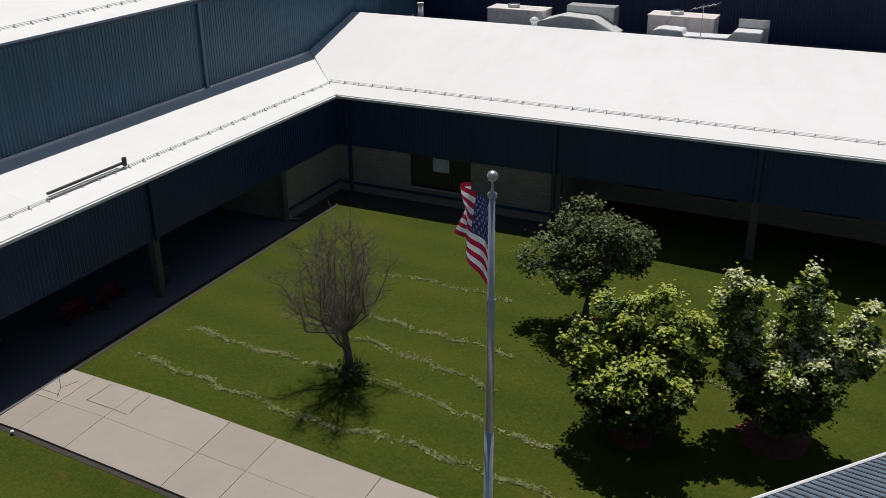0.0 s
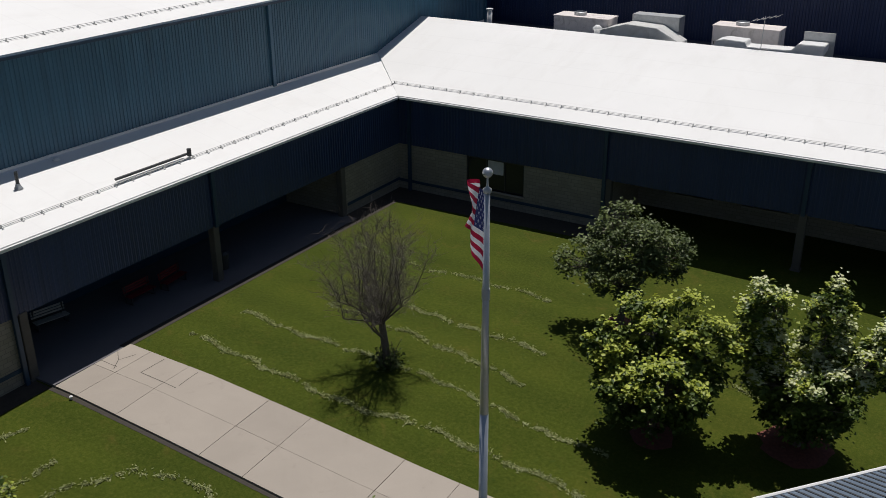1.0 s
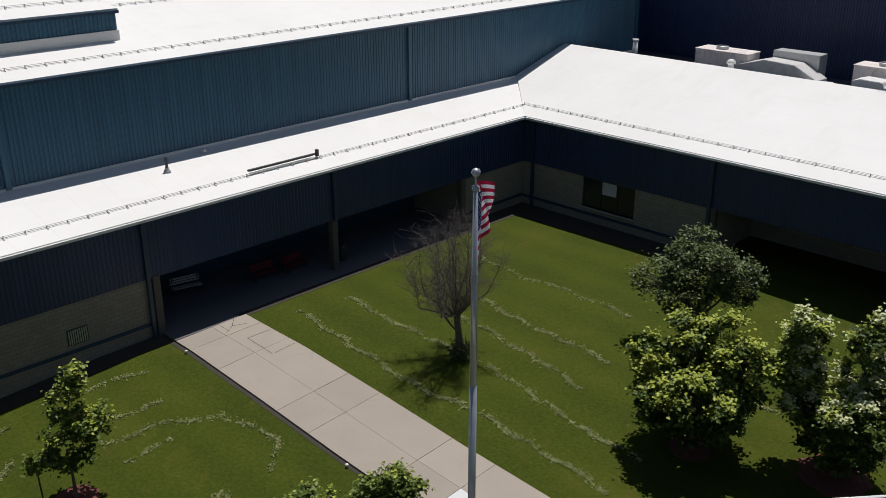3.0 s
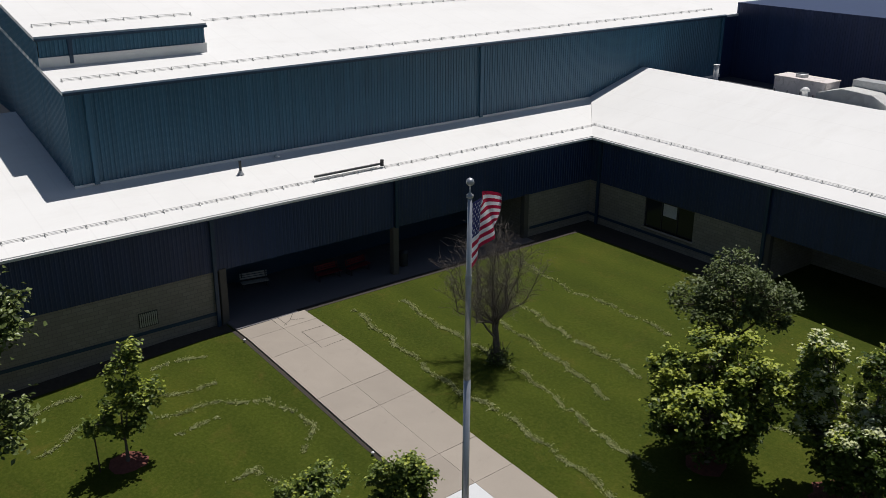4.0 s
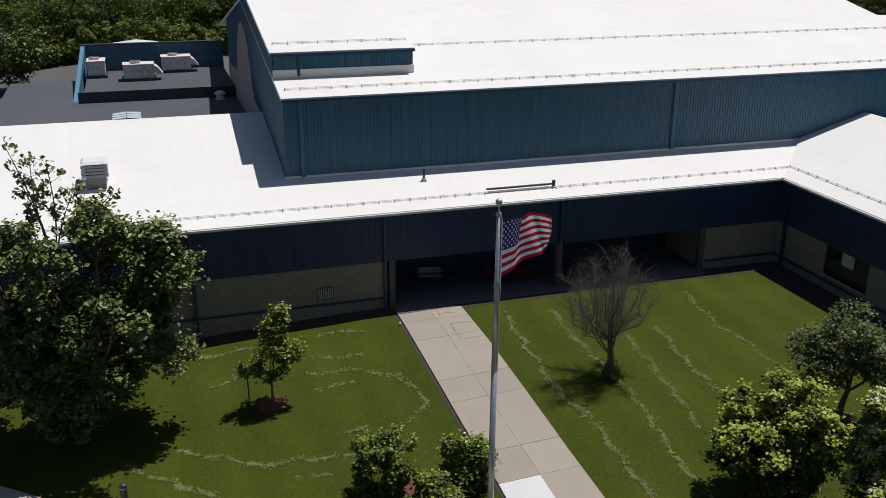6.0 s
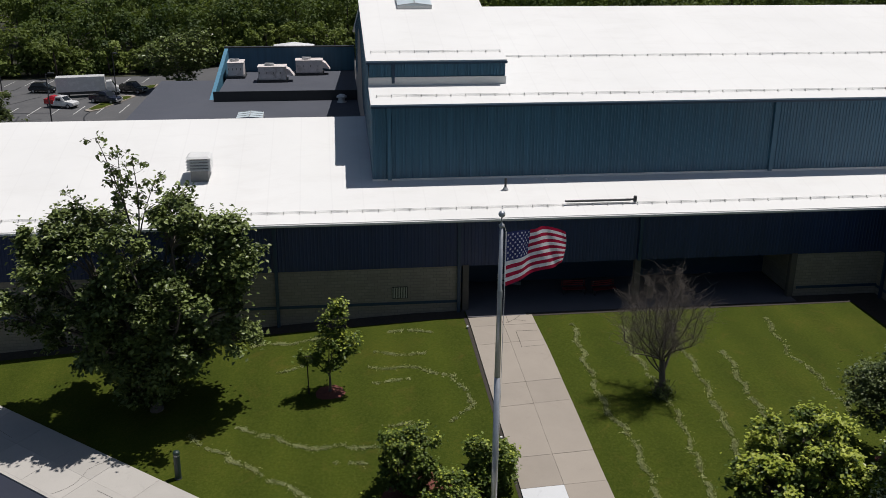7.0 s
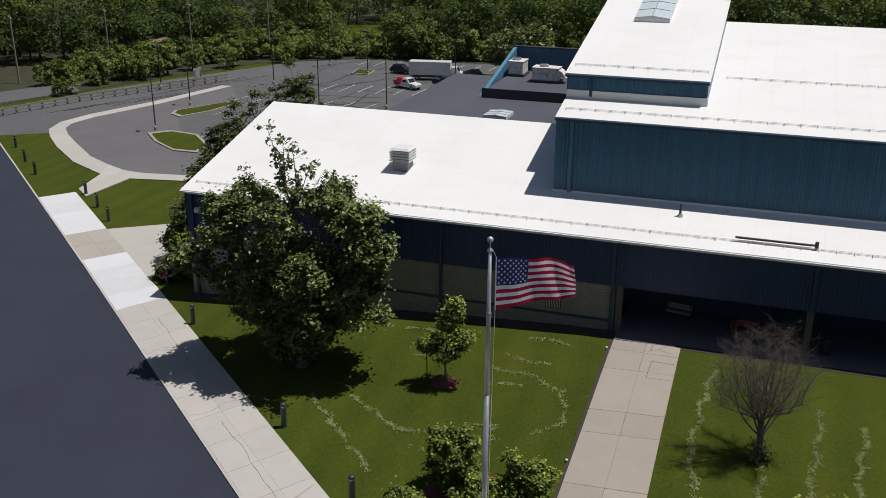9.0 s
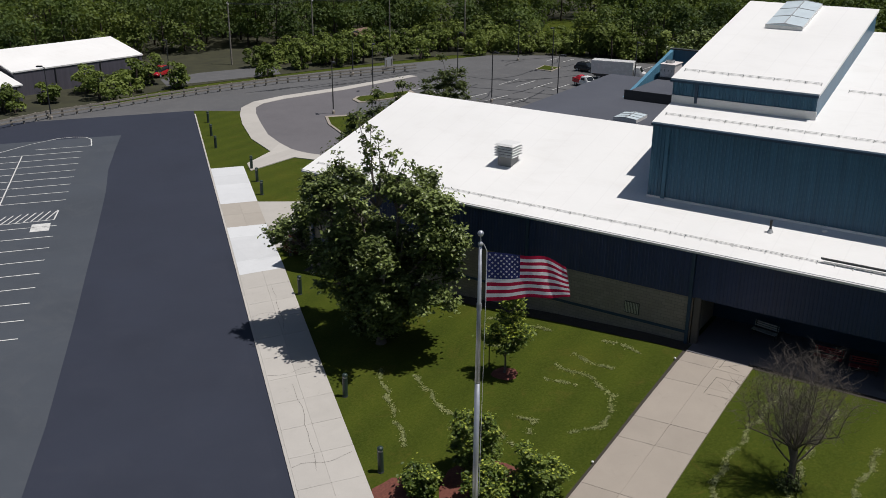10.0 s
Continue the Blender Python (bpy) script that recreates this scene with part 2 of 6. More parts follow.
LEAF_ASH = make_leaf("ash_leaf", (0.06, 0.092, 0.02), (0.175, 0.22, 0.05), 0.55, 0.32, 0.12, 0.25)
LEAF_SCRUB = make_leaf("scrub_leaf", (0.07, 0.105, 0.02), (0.21, 0.26, 0.06), 0.55, 0.25, 0.2, 0.3)
PETAL = make_leaf("cream_bract", (0.52, 0.56, 0.28), (0.82, 0.83, 0.60), 0.5, 0.3)
CLIPPING = make_leaf("dry_grass_clipping", (0.17, 0.195, 0.07), (0.46, 0.48, 0.24), 0.8, 0.2)
LITTER = surface("shade_dark_litter", (0.035, 0.035, 0.016), 0.4, 0.5, 6, 0.95, 0, 0.6)


# ---- builders ----
class Geo:
    """Collects faces, then becomes one mesh object."""

    def __init__(self):
        self.v, self.f = [], []

    def poly(self, *pts):
        n = len(self.v)
        self.v += [tuple(p) for p in pts]
        self.f.append(tuple(range(n, n + len(pts))))
        return self

    def hexa(self, p):
        """Eight corners: the lower ring, then the upper ring, both counter-clockwise from above."""
        n = len(self.v)
        self.v += [tuple(q) for q in p]
        for q in ((3, 2, 1, 0), (4, 5, 6, 7), (0, 1, 5, 4), (1, 2, 6, 5), (2, 3, 7, 6), (3, 0, 4, 7)):
            self.f.append(tuple(n + i for i in q))
        return self

    def box(self, x0, x1, y0, y1, z0, z1):
        return self.hexa([(x0, y0, z0), (x1, y0, z0), (x1, y1, z0), (x0, y1, z0), (x0, y0, z1), (x1, y0, z1), (x1, y1, z1), (x0, y1, z1)])

    def tube(self, p0, p1, r0, r1=None, n=8, caps=True):
        r1 = r0 if r1 is None else r1
        a, b = Vector(p0), Vector(p1)
        d = (b - a).normalized()
        side = d.orthogonal().normalized()
        up = d.cross(side)
        s = len(self.v)
        for c, r in ((a, r0), (b, r1)):
            for k in range(n):
                w = 2 * math.pi * k / n
                self.v.append(tuple(c + r * (math.cos(w) * side + math.sin(w) * up)))
        for k in range(n):
            j = (k + 1) % n
            self.f.append((s + k, s + j, s + n + j, s + n + k))
        if caps:
            self.f.append(tuple(s + k for k in reversed(range(n))))
            self.f.append(tuple(s + n + k for k in range(n)))
        return self

    def path(self, pts, radii, n=6):
        for a, b, r, q in zip(pts, pts[1:], radii, radii[1:]):
            self.tube(a, b, r, q, n, caps=False)
        return self

    def lathe(self, profile, n=20, at=(0, 0, 0)):
        s = len(self.v)
        for r, z in profile:
            for k in range(n):
                w = 2 * math.pi * k / n
                self.v.append((at[0] + r * math.cos(w), at[1] + r * math.sin(w), at[2] + z))
        for i in range(len(profile) - 1):
            for k in range(n):
                j = (k + 1) % n
                self.f.append((s + i * n + k, s + i * n + j, s + (i + 1) * n + j, s + (i + 1) * n + k))
        return self

    def mesh(self, name):
        m = bpy.data.meshes.new(name)
        m.from_pydata(self.v, [], self.f)
        m.update()
        return m


def part(name, geo, material, parent=None, label="", smooth=False, bevel=0.0):
    """One mesh object, top-level or under a thing; its numbers are world metres unless the thing stands at the origin."""
    m = geo if isinstance(geo, bpy.types.Mesh) else geo.mesh(name)
    if bevel:
        bm = bmesh.new()
        bm.from_mesh(m)
        bmesh.ops.bevel(bm, geom=bm.edges[:], offset=bevel, segments=2, affect="EDGES", clamp_overlap=True)
        bm.to_mesh(m)
        bm.free()
    if smooth:
        m.polygons.foreach_set("use_smooth", [True] * len(m.polygons))
    if not m.materials:
        m.materials.append(material)
    ob = new(name, m)
    if parent:
        ob.parent = parent
        ob.matrix_parent_inverse = parent.matrix_basis.inverted()
    if label:
        tagged(ob, label)
    return ob


def thing(name, at, label, category, group="", kind=""):
    e = new(name)
    e.empty_display_size = 0.3
    e.matrix_basis = Matrix.Translation(at)
    return tagged(e, label, category, group, kind)


def structure(ob, label, category):
    return tagged(ob, label, category, kind="structure")


# ---- the lie of the land: the lawn is level by the wing and falls towards the front road and the car parks ----
ANG = radians(49.85)
UX, UY = math.cos(ANG), math.sin(ANG)
ACROSS = [(-900, -2.4), (11, -2.35), (16, -1.95), (23, -1.15), (27, -0.85), (31, -0.45), (35, -0.12), (39, -0.02), (43, 0.0), (900, 0.0)]     # by metres from the front road
SOUTH = [(-600, -5.3), (-160, -4.3), (-80, -3.5), (-45, -2.75), (-12, -2.2), (5, 0.0), (600, 0.0)]   # by y


def road(u, n):
    """A plan place from metres along the front road and metres across it."""
    return (u * UX - n * UY, u * UY + n * UX)


def level(table, v):
    for (a, p), (b, q) in zip(table, table[1:]):
        if v <= b:
            return p + (q - p) * (v - a) / (b - a)
    return 0.0


def land(y, x=-90.0):
    return min(level(ACROSS, y * UX - x * UY), level(SOUTH, y))


def fold_lines():
    """The lines along which the land bends, as (a, b, c) of a x + b y = c."""
    out = [(-UY, UX, n) for n, _ in ACROSS[1:-1]] + [(0.0, 1.0, y) for y, _ in SOUTH[1:-1]]
    for (a, p), (b, q) in zip(ACROSS, ACROSS[1:]):
        for (c, r), (d, w) in zip(SOUTH, SOUTH[1:]):
            k, m = (q - p) / (b - a), (w - r) / (d - c)
            if max(min(p, q), min(r, w)) < min(max(p, q), max(r, w)) and (k or m):
                out.append((-UY * k, UX * k - m, r - m * c - p + k * a))
    return out


FOLDS = fold_lines()


def drape(name, outline, lift, material, thick=0.0, parent=None, label=""):
    """A flat outline laid over the land, lifted by so much; thick gives it sides."""
    bm = bmesh.new()
    vs = [bm.verts.new((x, y, 0)) for x, y in outline]
    face = bm.faces.new(vs)
    if face.normal.z < 0 or face.calc_area() and sum((b[0] - a[0]) * (b[1] + a[1]) for a, b in zip(outline, outline[1:] + outline[:1])) > 0:
        bmesh.ops.reverse_faces(bm, faces=[face])
    if len(outline) > 4:
        bmesh.ops.triangulate(bm, faces=bm.faces[:])
    for a, b, c in FOLDS:
        side = [a * x + b * y - c for x, y in outline]
        if min(side) < 0 < max(side):
            bmesh.ops.bisect_plane(bm, geom=bm.verts[:] + bm.edges[:] + bm.faces[:], plane_co=Vector((a, b, 0)) * (c / (a * a + b * b)), plane_no=(a, b, 0))
    for v in bm.verts:
        v.co.z = land(v.co.y, v.co.x) + lift
    if thick:
        rim = [e for e in bm.edges if e.is_boundary]
        made = bmesh.ops.extrude_edge_only(bm, edges=rim)
        for v in made["geom"]:
            if isinstance(v, bmesh.types.BMVert):
                v.co.z -= thick
    bmesh.ops.triangulate(bm, faces=[f for f in bm.faces if len(f.verts) > 4])
    m = bpy.data.meshes.new(name)
    bm.to_mesh(m)
    bm.free()
    return part(name, m, material, parent, label)


# ---- ground, roads, pavements ----
structure(drape("ground", [(-532, -532), (532, -532), (532, 532), (-532, 532)], 0.0, GRASS), "mown green lawn and rough grass around the building", "lawn")
structure(drape("road", [road(u, n) for u, n in ((-88.6, 11.6), (70, 11.6), (70, -6), (-76, -6), (-76, -46), (-88.6, -46))], 0.03, SEALED), "freshly sealed black asphalt front road", "road")
structure(drape("parking_lot", [road(u, n) for u, n in ((-76.4, 2.2), (-68, 1.6), (-59.7, 1.1), (-51, 1.1), (-36, 0.6), (-19, -0.1), (-5, -0.85), (2, -1.45), (10, -2.3), (70, -2.8), (70, -46), (-76.4, -46))], 0.04, LOT), "worn blue-grey asphalt parking area with white lines", "parking lot")
structure(drape("road_far", [road(-88.6, 11.6), road(-88.6, -46), (-62.71, -74.46), (-92.49, -68.52), (-105.78, -62.32), (-135.92, -45.85), (-144.87, -35.51), (-146.38, 60.38), (-42.2, 60), (-42.2, -9), (-56.3, -26.22), (-56.38, -33.38), (-58.65, -39.05), (-65.29, -47.51), (-69.64, -53.38)], 0.012, OLDASPHALT), "worn grey asphalt car park and access road", "parking lot")


# ---- the pavement along the front road ----
pavement = structure(thing("pavement", (*road(-20, 13.3), land(road(-20, 13.3)[1], road(-20, 13.3)[0])), "pale concrete pavement slabs along the sealed road", "pavement"), "pale concrete pavement slabs along the sealed road", "pavement")


def slab(outline, lift, material, parent, name="slab", gap=0.012):
    cx, cy = sum(p[0] for p in outline) / len(outline), sum(p[1] for p in outline) / len(outline)
    ins = []
    for x, y in outline:
        d = math.hypot(x - cx, y - cy)
        ins.append((x - (x - cx) / d * gap, y - (y - cy) / d * gap))
    return drape(name, ins, lift, material, 0.14, parent)


# ---- building: shared walls and roofs ----
XF, YF = -28.42, 51.5           # faces of the main block and of the wing
XE, YE, ZE = -28.2, 51.2, 6.14  # eaves
PITCH, WPITCH = 0.25, 0.285
XB, YB, YN = -33.0, 18.43, 71.2   # the tall hall: its face and its two ends
ZB, XR = 12.3, -52.5             # its eave and ridge line
BAND = 3.05                      # the lower edge of the metal siding
YS, XBACK = -6.93, -42.3         # the low block's end and rear edge


def low(x):
    return ZE + PITCH * (XE - x)


def hall(x):
    return ZB + 0.212 * (XB + 0.1 - x)


def ribbed(geo, a, b, lower, upper, out, step=0.22, depth=0.04):
    """Trapezoid ribs from plan point a to b; lower and upper give heights at a plan point."""
    ax, ay = a
    L = math.hypot(b[0] - ax, b[1] - ay)
    dx, dy = (b[0] - ax) / L, (b[1] - ay) / L
    prof, s = [], 0.0
    while s < L - 1e-6:
        for ds, d in ((0.0, 0.0), (0.12, 0.0), (0.145, depth), (0.195, depth)):
            if s + ds < L:
                prof.append((s + ds, d))
        s += step
    prof.append((L, 0.0))
    base = len(geo.v)
    for s, d in prof:
        x, y = ax + dx * s + out[0] * d, ay + dy * s + out[1] * d
        px, py = ax + dx * s, ay + dy * s
        geo.v += [(x, y, lower(px, py)), (x, y, upper(px, py))]
    flip = dx * out[1] - dy * out[0] > 0
    for k in range(len(prof) - 1):
        q = base + 2 * k
        geo.f.append((q, q + 1, q + 3, q + 2) if flip else (q, q + 2, q + 3, q + 1))
    return geo


building = structure(thing("building", (-33, 20, 0), "low blue-sided building with white roofs and tan block walls", "building"), "low blue-sided building with white roofs and tan block walls", "building")

# tan block walls of the main block, with real thickness
part("wall", Geo().box(XF - 0.35, XF, YS, 23.6, -2.6, BAND), BLOCK, building, "tan split-face block wall")
part("wall", Geo().box(XF - 0.35, XF, 45.7, YF + 0.3, -1.0, BAND), BLOCK, building, "tan split-face block wall")
part("wall", Geo().box(XBACK, XF - 0.35, YS, YS + 0.35, -2.6, BAND), BLOCK, building, "tan split-face block wall")
part("wall", Geo().box(XBACK, XBACK + 0.35, YS + 0.35, 60, -2.6, 6.6), BLOCK, building, "tan split-face block wall")
# a projecting course low on the wall
part("ledge", Geo().box(XF, XF + 0.07, YS, 23.4, 0.55, 0.72), TRIM, building, "dark band course low on the block wall", bevel=0.01)
part("ledge", Geo().box(XF, XF + 0.07, 45.9, YF, 0.55, 0.72), TRIM, building, "dark band course low on the block wall", bevel=0.01)

# metal siding band below the eaves
flat = lambda z: (lambda x, y: z)
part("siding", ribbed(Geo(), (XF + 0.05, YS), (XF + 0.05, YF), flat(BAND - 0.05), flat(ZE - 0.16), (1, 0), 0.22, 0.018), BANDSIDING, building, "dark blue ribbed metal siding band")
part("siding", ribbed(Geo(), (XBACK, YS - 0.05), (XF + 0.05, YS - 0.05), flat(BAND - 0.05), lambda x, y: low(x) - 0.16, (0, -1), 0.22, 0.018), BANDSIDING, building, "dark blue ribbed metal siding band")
part("siding_backing", Geo().box(XF - 0.3, XF + 0.04, YS + 0.02, YF, BAND, ZE - 0.2), TRIM, building)
part("siding_backing", Geo().hexa([(XBACK, YS, BAND), (XF + 0.04, YS, BAND), (XF + 0.04, YS + 0.3, BAND), (XBACK, YS + 0.3, BAND), (XBACK, YS, low(XBACK) - 0.2), (XF + 0.04, YS, ZE - 0.2), (XF + 0.04, YS + 0.3, ZE - 0.2), (XBACK, YS + 0.3, low(XBACK) - 0.2)]), TRIM, building)

# low roof, a slab with a valley into the wing
g = Geo()
T = 0.16
YV = YE + (XE - XB)              # where the valley meets the hall
for p in ([(XE, YS - 0.25), (XE, YB), (XBACK, YB), (XBACK, YS - 0.25)],):
    g.hexa([(x, y, low(x) - T) for x, y in (p[3], p[0], p[1], p[2])] + [(x, y, low(x)) for x, y in (p[3], p[0], p[1], p[2])])
q = [(XE, YB), (XE, YE), (XB - 0.05, YV + 0.05), (XB - 0.05, YB)]
g.hexa([(x, y, low(x) - T) for x, y in q] + [(x, y, low(x)) for x, y in q])
part("roof", g, ROOF, building, "white membrane low-slope roof")

# wing
WX1 = 16.0
YR = 61.5


def wing(y):
    return ZE + WPITCH * (y - YE) if y <= YR else ZE + WPITCH * (2 * YR - y - YE)


g = Geo()
q = [(XE, YE), (WX1, YE), (WX1, YR), (XB - 0.05, YR), (XB - 0.05, YV + 0.05)]
n = len(g.v)
g.v += [(x, y, wing(y)) for x, y in q] + [(x, y, wing(y) - T) for x, y in q]
g.f += [tuple(range(5)), tuple(reversed(range(5, 10)))] + [(k, k + 5, (k + 1) % 5 + 5, (k + 1) % 5) for k in range(5)]
part("roof", g, ROOF, building, "white membrane low-slope roof")
g = Geo()
q = [(XB - 0.05, YR), (WX1, YR), (WX1, YR + 2.2), (XB - 0.05, YR + 2.2)]
g.hexa([(x, y, wing(y) - T) for x, y in q] + [(x, y, wing(y)) for x, y in q])
part("roof", g, ROOF, building, "white membrane low-slope roof")
# wing walls
part("wall", Geo().box(XF, -23.45, YF, YF + 0.35, -1.0, BAND), BLOCK, building, "tan split-face block wall")
part("wall", Geo().box(-23.45, -19.5, YF, YF + 0.35, -1.0, 1.0), BLOCK, building, "tan split-face block wall")
part("wall", Geo().box(-19.5, -14.5, YF, YF + 0.35, -1.0, BAND), BLOCK, building, "tan split-face block wall")
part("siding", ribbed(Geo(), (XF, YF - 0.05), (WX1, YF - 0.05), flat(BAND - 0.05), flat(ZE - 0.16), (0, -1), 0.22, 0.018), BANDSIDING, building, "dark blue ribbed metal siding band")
part("siding_backing", Geo().box(XF + 0.04, WX1, YF - 0.04, YF + 0.3, BAND, ZE - 0.2), TRIM, building)
part("ledge", Geo().box(XF + 0.1, -14.6, YF - 0.07, YF, 0.5, 0.67), TRIM, building, "dark band course low on the block wall", bevel=0.01)
part("wall", Geo().box(-14.5, -14.15, YF + 0.36, YF + 5.0, -1.0, BAND + 1.5), BLOCK, building, "tan split-face block wall")
part("wall", Geo().box(-14.5, WX1, YF + 5.0, YF + 5.35, -1.0, BAND + 1.5), BLOCK, building, "tan split-face block wall")
part("wall", Geo().box(WX1 - 0.35, WX1, YF, YR + 2, -1.0, 6.0), BLOCK, building, "tan split-face block wall")
part("soffit", Geo().box(-14.5, WX1 - 0.4, YF + 0.31, YF + 5.0, BAND, BAND + 0.12), TRIM, building)
# porch of the main block
part("wall", Geo().box(-35.0, -34.65, 23.6, 45.7, -0.6, BAND + 0.2), BLOCK, building, "tan split-face block wall")
part("wall", Geo().box(-35.0, XF - 0.36, 23.25, 23.6, -0.6, BAND + 0.2), BLOCK, building, "tan split-face block wall")
part("wall", Geo().box(-35.0, XF - 0.36, 45.7, 46.05, -0.6, BAND + 0.2), BLOCK, building, "tan split-face block wall")
part("soffit", Geo().box(-34.65, XF - 0.31, 23.6, 45.7, BAND + 0.02, BAND + 0.14), TRIM, building)
structure(part("porch_floor", Geo().box(-34.65, XF + 0.9, 23.9, 45.6, -0.6, 0.03).box(XF + 0.9, -27.14, 23.9, 27.6, -0.6, 0.03), PORCHFLOOR), "concrete porch floor, its grey darkened for the porch shade", "floor")
# wing porch floor: the dark soil colour stands in for the porch's deep shade
structure(part("porch_floor", Geo().box(-14.1, WX1 - 0.4, YF - 0.6, YF + 5.0, -1.6, -0.5), SOIL_SHADE), "wing porch floor, coloured soil-dark for the deep shade", "soil")


def column(x, y, name="column"):
    e = thing(name, (x, y, -0.5), "square block porch column, brown-grey darkened for the porch shade", "column", "porch columns", "structure")
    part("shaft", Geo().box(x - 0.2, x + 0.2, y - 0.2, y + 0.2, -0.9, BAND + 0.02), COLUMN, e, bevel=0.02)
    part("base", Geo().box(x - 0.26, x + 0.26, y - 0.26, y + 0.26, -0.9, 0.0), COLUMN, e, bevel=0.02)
    return e


for y in (23.9, 35.0, 45.5):
    column(XF - 0.1, y)
for x in (-14.2, -3.6, 7.0):
    column(x, YF + 0.1)

# hall
part("upstand", Geo().box(XB - 0.01, XB + 0.06, YB - 0.05, YN, low(XB) - 0.1, low(XB) + 0.12), ROOF, building, "white membrane upstand below the siding")
part("siding", ribbed(Geo(), (XB, YB), (XB, YN), lambda x, y: min(low(XB), 20) - 0.3, flat(ZB - 0.1), (1, 0)), SIDING, building, "teal ribbed metal siding of the tall hall")
part("hall_core", Geo().hexa([(XR, YB + 0.06, 0), (XB - 0.02, YB + 0.06, 0), (XB - 0.02, YN - 0.05, 0), (XR, YN - 0.05, 0), (XR, YB + 0.06, hall(XR) - 0.25), (XB - 0.02, YB + 0.06, ZB - 0.25), (XB - 0.02, YN - 0.05, ZB - 0.25), (XR, YN - 0.05, hall(XR) - 0.25)]), TRIM, building)
part("siding", ribbed(Geo(), (-65, YB), (XB, YB), lambda x, y: 5.0, lambda x, y: hall(max(x, 2 * XR - x)) - 0.1, (0, -1)), SIDING, building, "teal ribbed metal siding of the tall hall")
g = Geo()
q = [(XR, YB - 0.08), (XB + 0.06, YB - 0.08), (XB + 0.06, YN), (XR, YN)]
g.hexa([(x, y, hall(x) - 0.2) for x, y in q] + [(x, y, hall(x)) for x, y in q])
q = [(2 * XR - XB, YB - 0.08), (XR, YB - 0.08), (XR, YN), (2 * XR - XB, YN)]
g.hexa([(x, y, hall(2 * XR - x) - 0.2) for x, y in q] + [(x, y, hall(2 * XR - x)) for x, y in q])
part("roof", g, ROOF, building, "white membrane hall roof")

# raised strip of the hall roof
XD, YD = -36.2, 27.5


def raised(x):
    return 14.62 + 0.212 * (XD - x)


g = Geo()
q = [(XR, YB - 0.2), (XD + 0.12, YB - 0.2), (XD + 0.12, YD + 0.1), (XR, YD + 0.1)]
g.hexa([(x, y, raised(x) - 0.2) for x, y in q] + [(x, y, raised(x)) for x, y in q])
part("roof", g, ROOF, building, "white membrane raised roof strip")
part("siding", ribbed(Geo(), (XD, YB), (XD, YD), lambda x, y: hall(XD), flat(raised(XD) - 0.1), (1, 0)), SIDING, building, "teal ribbed metal siding of the raised strip")
part("siding", Geo().hexa([(XR + 0.3, YD - 0.3, hall(XR) - 0.5), (XD - 0.02, YD - 0.3, hall(XD) - 0.5), (XD - 0.02, YD, hall(XD) - 0.5), (XR + 0.3, YD, hall(XR) - 0.5), (XR + 0.3, YD - 0.3, raised(XR) - 0.2), (XD - 0.02, YD - 0.3, raised(XD) - 0.15), (XD - 0.02, YD, raised(XD) - 0.15), (XR + 0.3, YD, raised(XR) - 0.2)]), SIDING, building)
part("siding", Geo().box(XR + 0.05, XR + 0.29, YB, YD, hall(XR) - 0.5, raised(XR) - 0.2), SIDING, building)
part("siding", ribbed(Geo(), (XR + 0.05, YB - 0.05), (XD, YB - 0.05), lambda x, y: 9.0, lambda x, y: raised(x) - 0.15, (0, -1)), SIDING, building, "teal ribbed metal siding of the raised strip")

# flat black roofs behind
part("roof", Geo().box(-71.0, XBACK, -0.8, YB, -2.6, 7.6), BLACKROOF, building, "flat black membrane roof")
# north roofs and walls
part("roof", Geo().box(XB - 10, WX1, YR + 2.2, 75.5, 0, 6.5), BLACKROOF, building, "flat black membrane roof")
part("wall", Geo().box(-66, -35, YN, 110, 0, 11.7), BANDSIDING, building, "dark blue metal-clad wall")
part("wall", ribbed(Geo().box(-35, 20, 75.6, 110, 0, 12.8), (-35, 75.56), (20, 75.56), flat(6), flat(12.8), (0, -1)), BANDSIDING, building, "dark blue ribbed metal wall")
part("roof", Geo().box(-66.2, -34.8, YN, 110, 11.7, 11.9), ROOF, building)

# ---- pavement slabs, kerb, paths ----
def along_road(n0, n1, u0, u1):
    return [road(u0, n0), road(u1, n0), road(u1, n1), road(u0, n1)]


rng = random.Random(7)
marks = [-56.4]
for stop, pieces in ((-43.0, 4), (-35.8, 2), (-24.2, 4), (20.0, 15), (58.0, 13)):
    a = marks[-1]
    marks += [a + (stop - a) * (k + 1) / pieces for k in range(pieces)]
for a, b in zip(marks, marks[1:]):
    fresh = -56.5 < a < -43.1 or -35.9 < a < -24.3
    if fresh:
        slab(along_road(11.75, 15.25, a, b), 0.10, NEWCONCRETE, pavement, gap=0.004)
    else:
        old = TANSLAB if -43.1 < a < -36.0 else PAVE
        slab(along_road(11.75, 13.5, a, b), 0.10, old, pavement, gap=0.009)
        slab(along_road(13.5, 15.25, a, b), 0.10 + rng.uniform(-0.004, 0.003), old, pavement, gap=0.009)


def crack(pts, w, lift, mat, parent, name="crack"):
    """A thin wandering line of dirt or sealant, piece by piece."""
    for p, q in zip(pts, pts[1:]):
        dx, dy = q[0] - p[0], q[1] - p[1]
        L = math.hypot(dx, dy)
        nx, ny = -dy / L * w / 2, dx / L * w / 2
        drape(name, [(p[0] + nx, p[1] + ny), (p[0] - nx, p[1] - ny), (q[0] - nx, q[1] - ny), (q[0] + nx, q[1] + ny)], lift, mat, 0, parent)


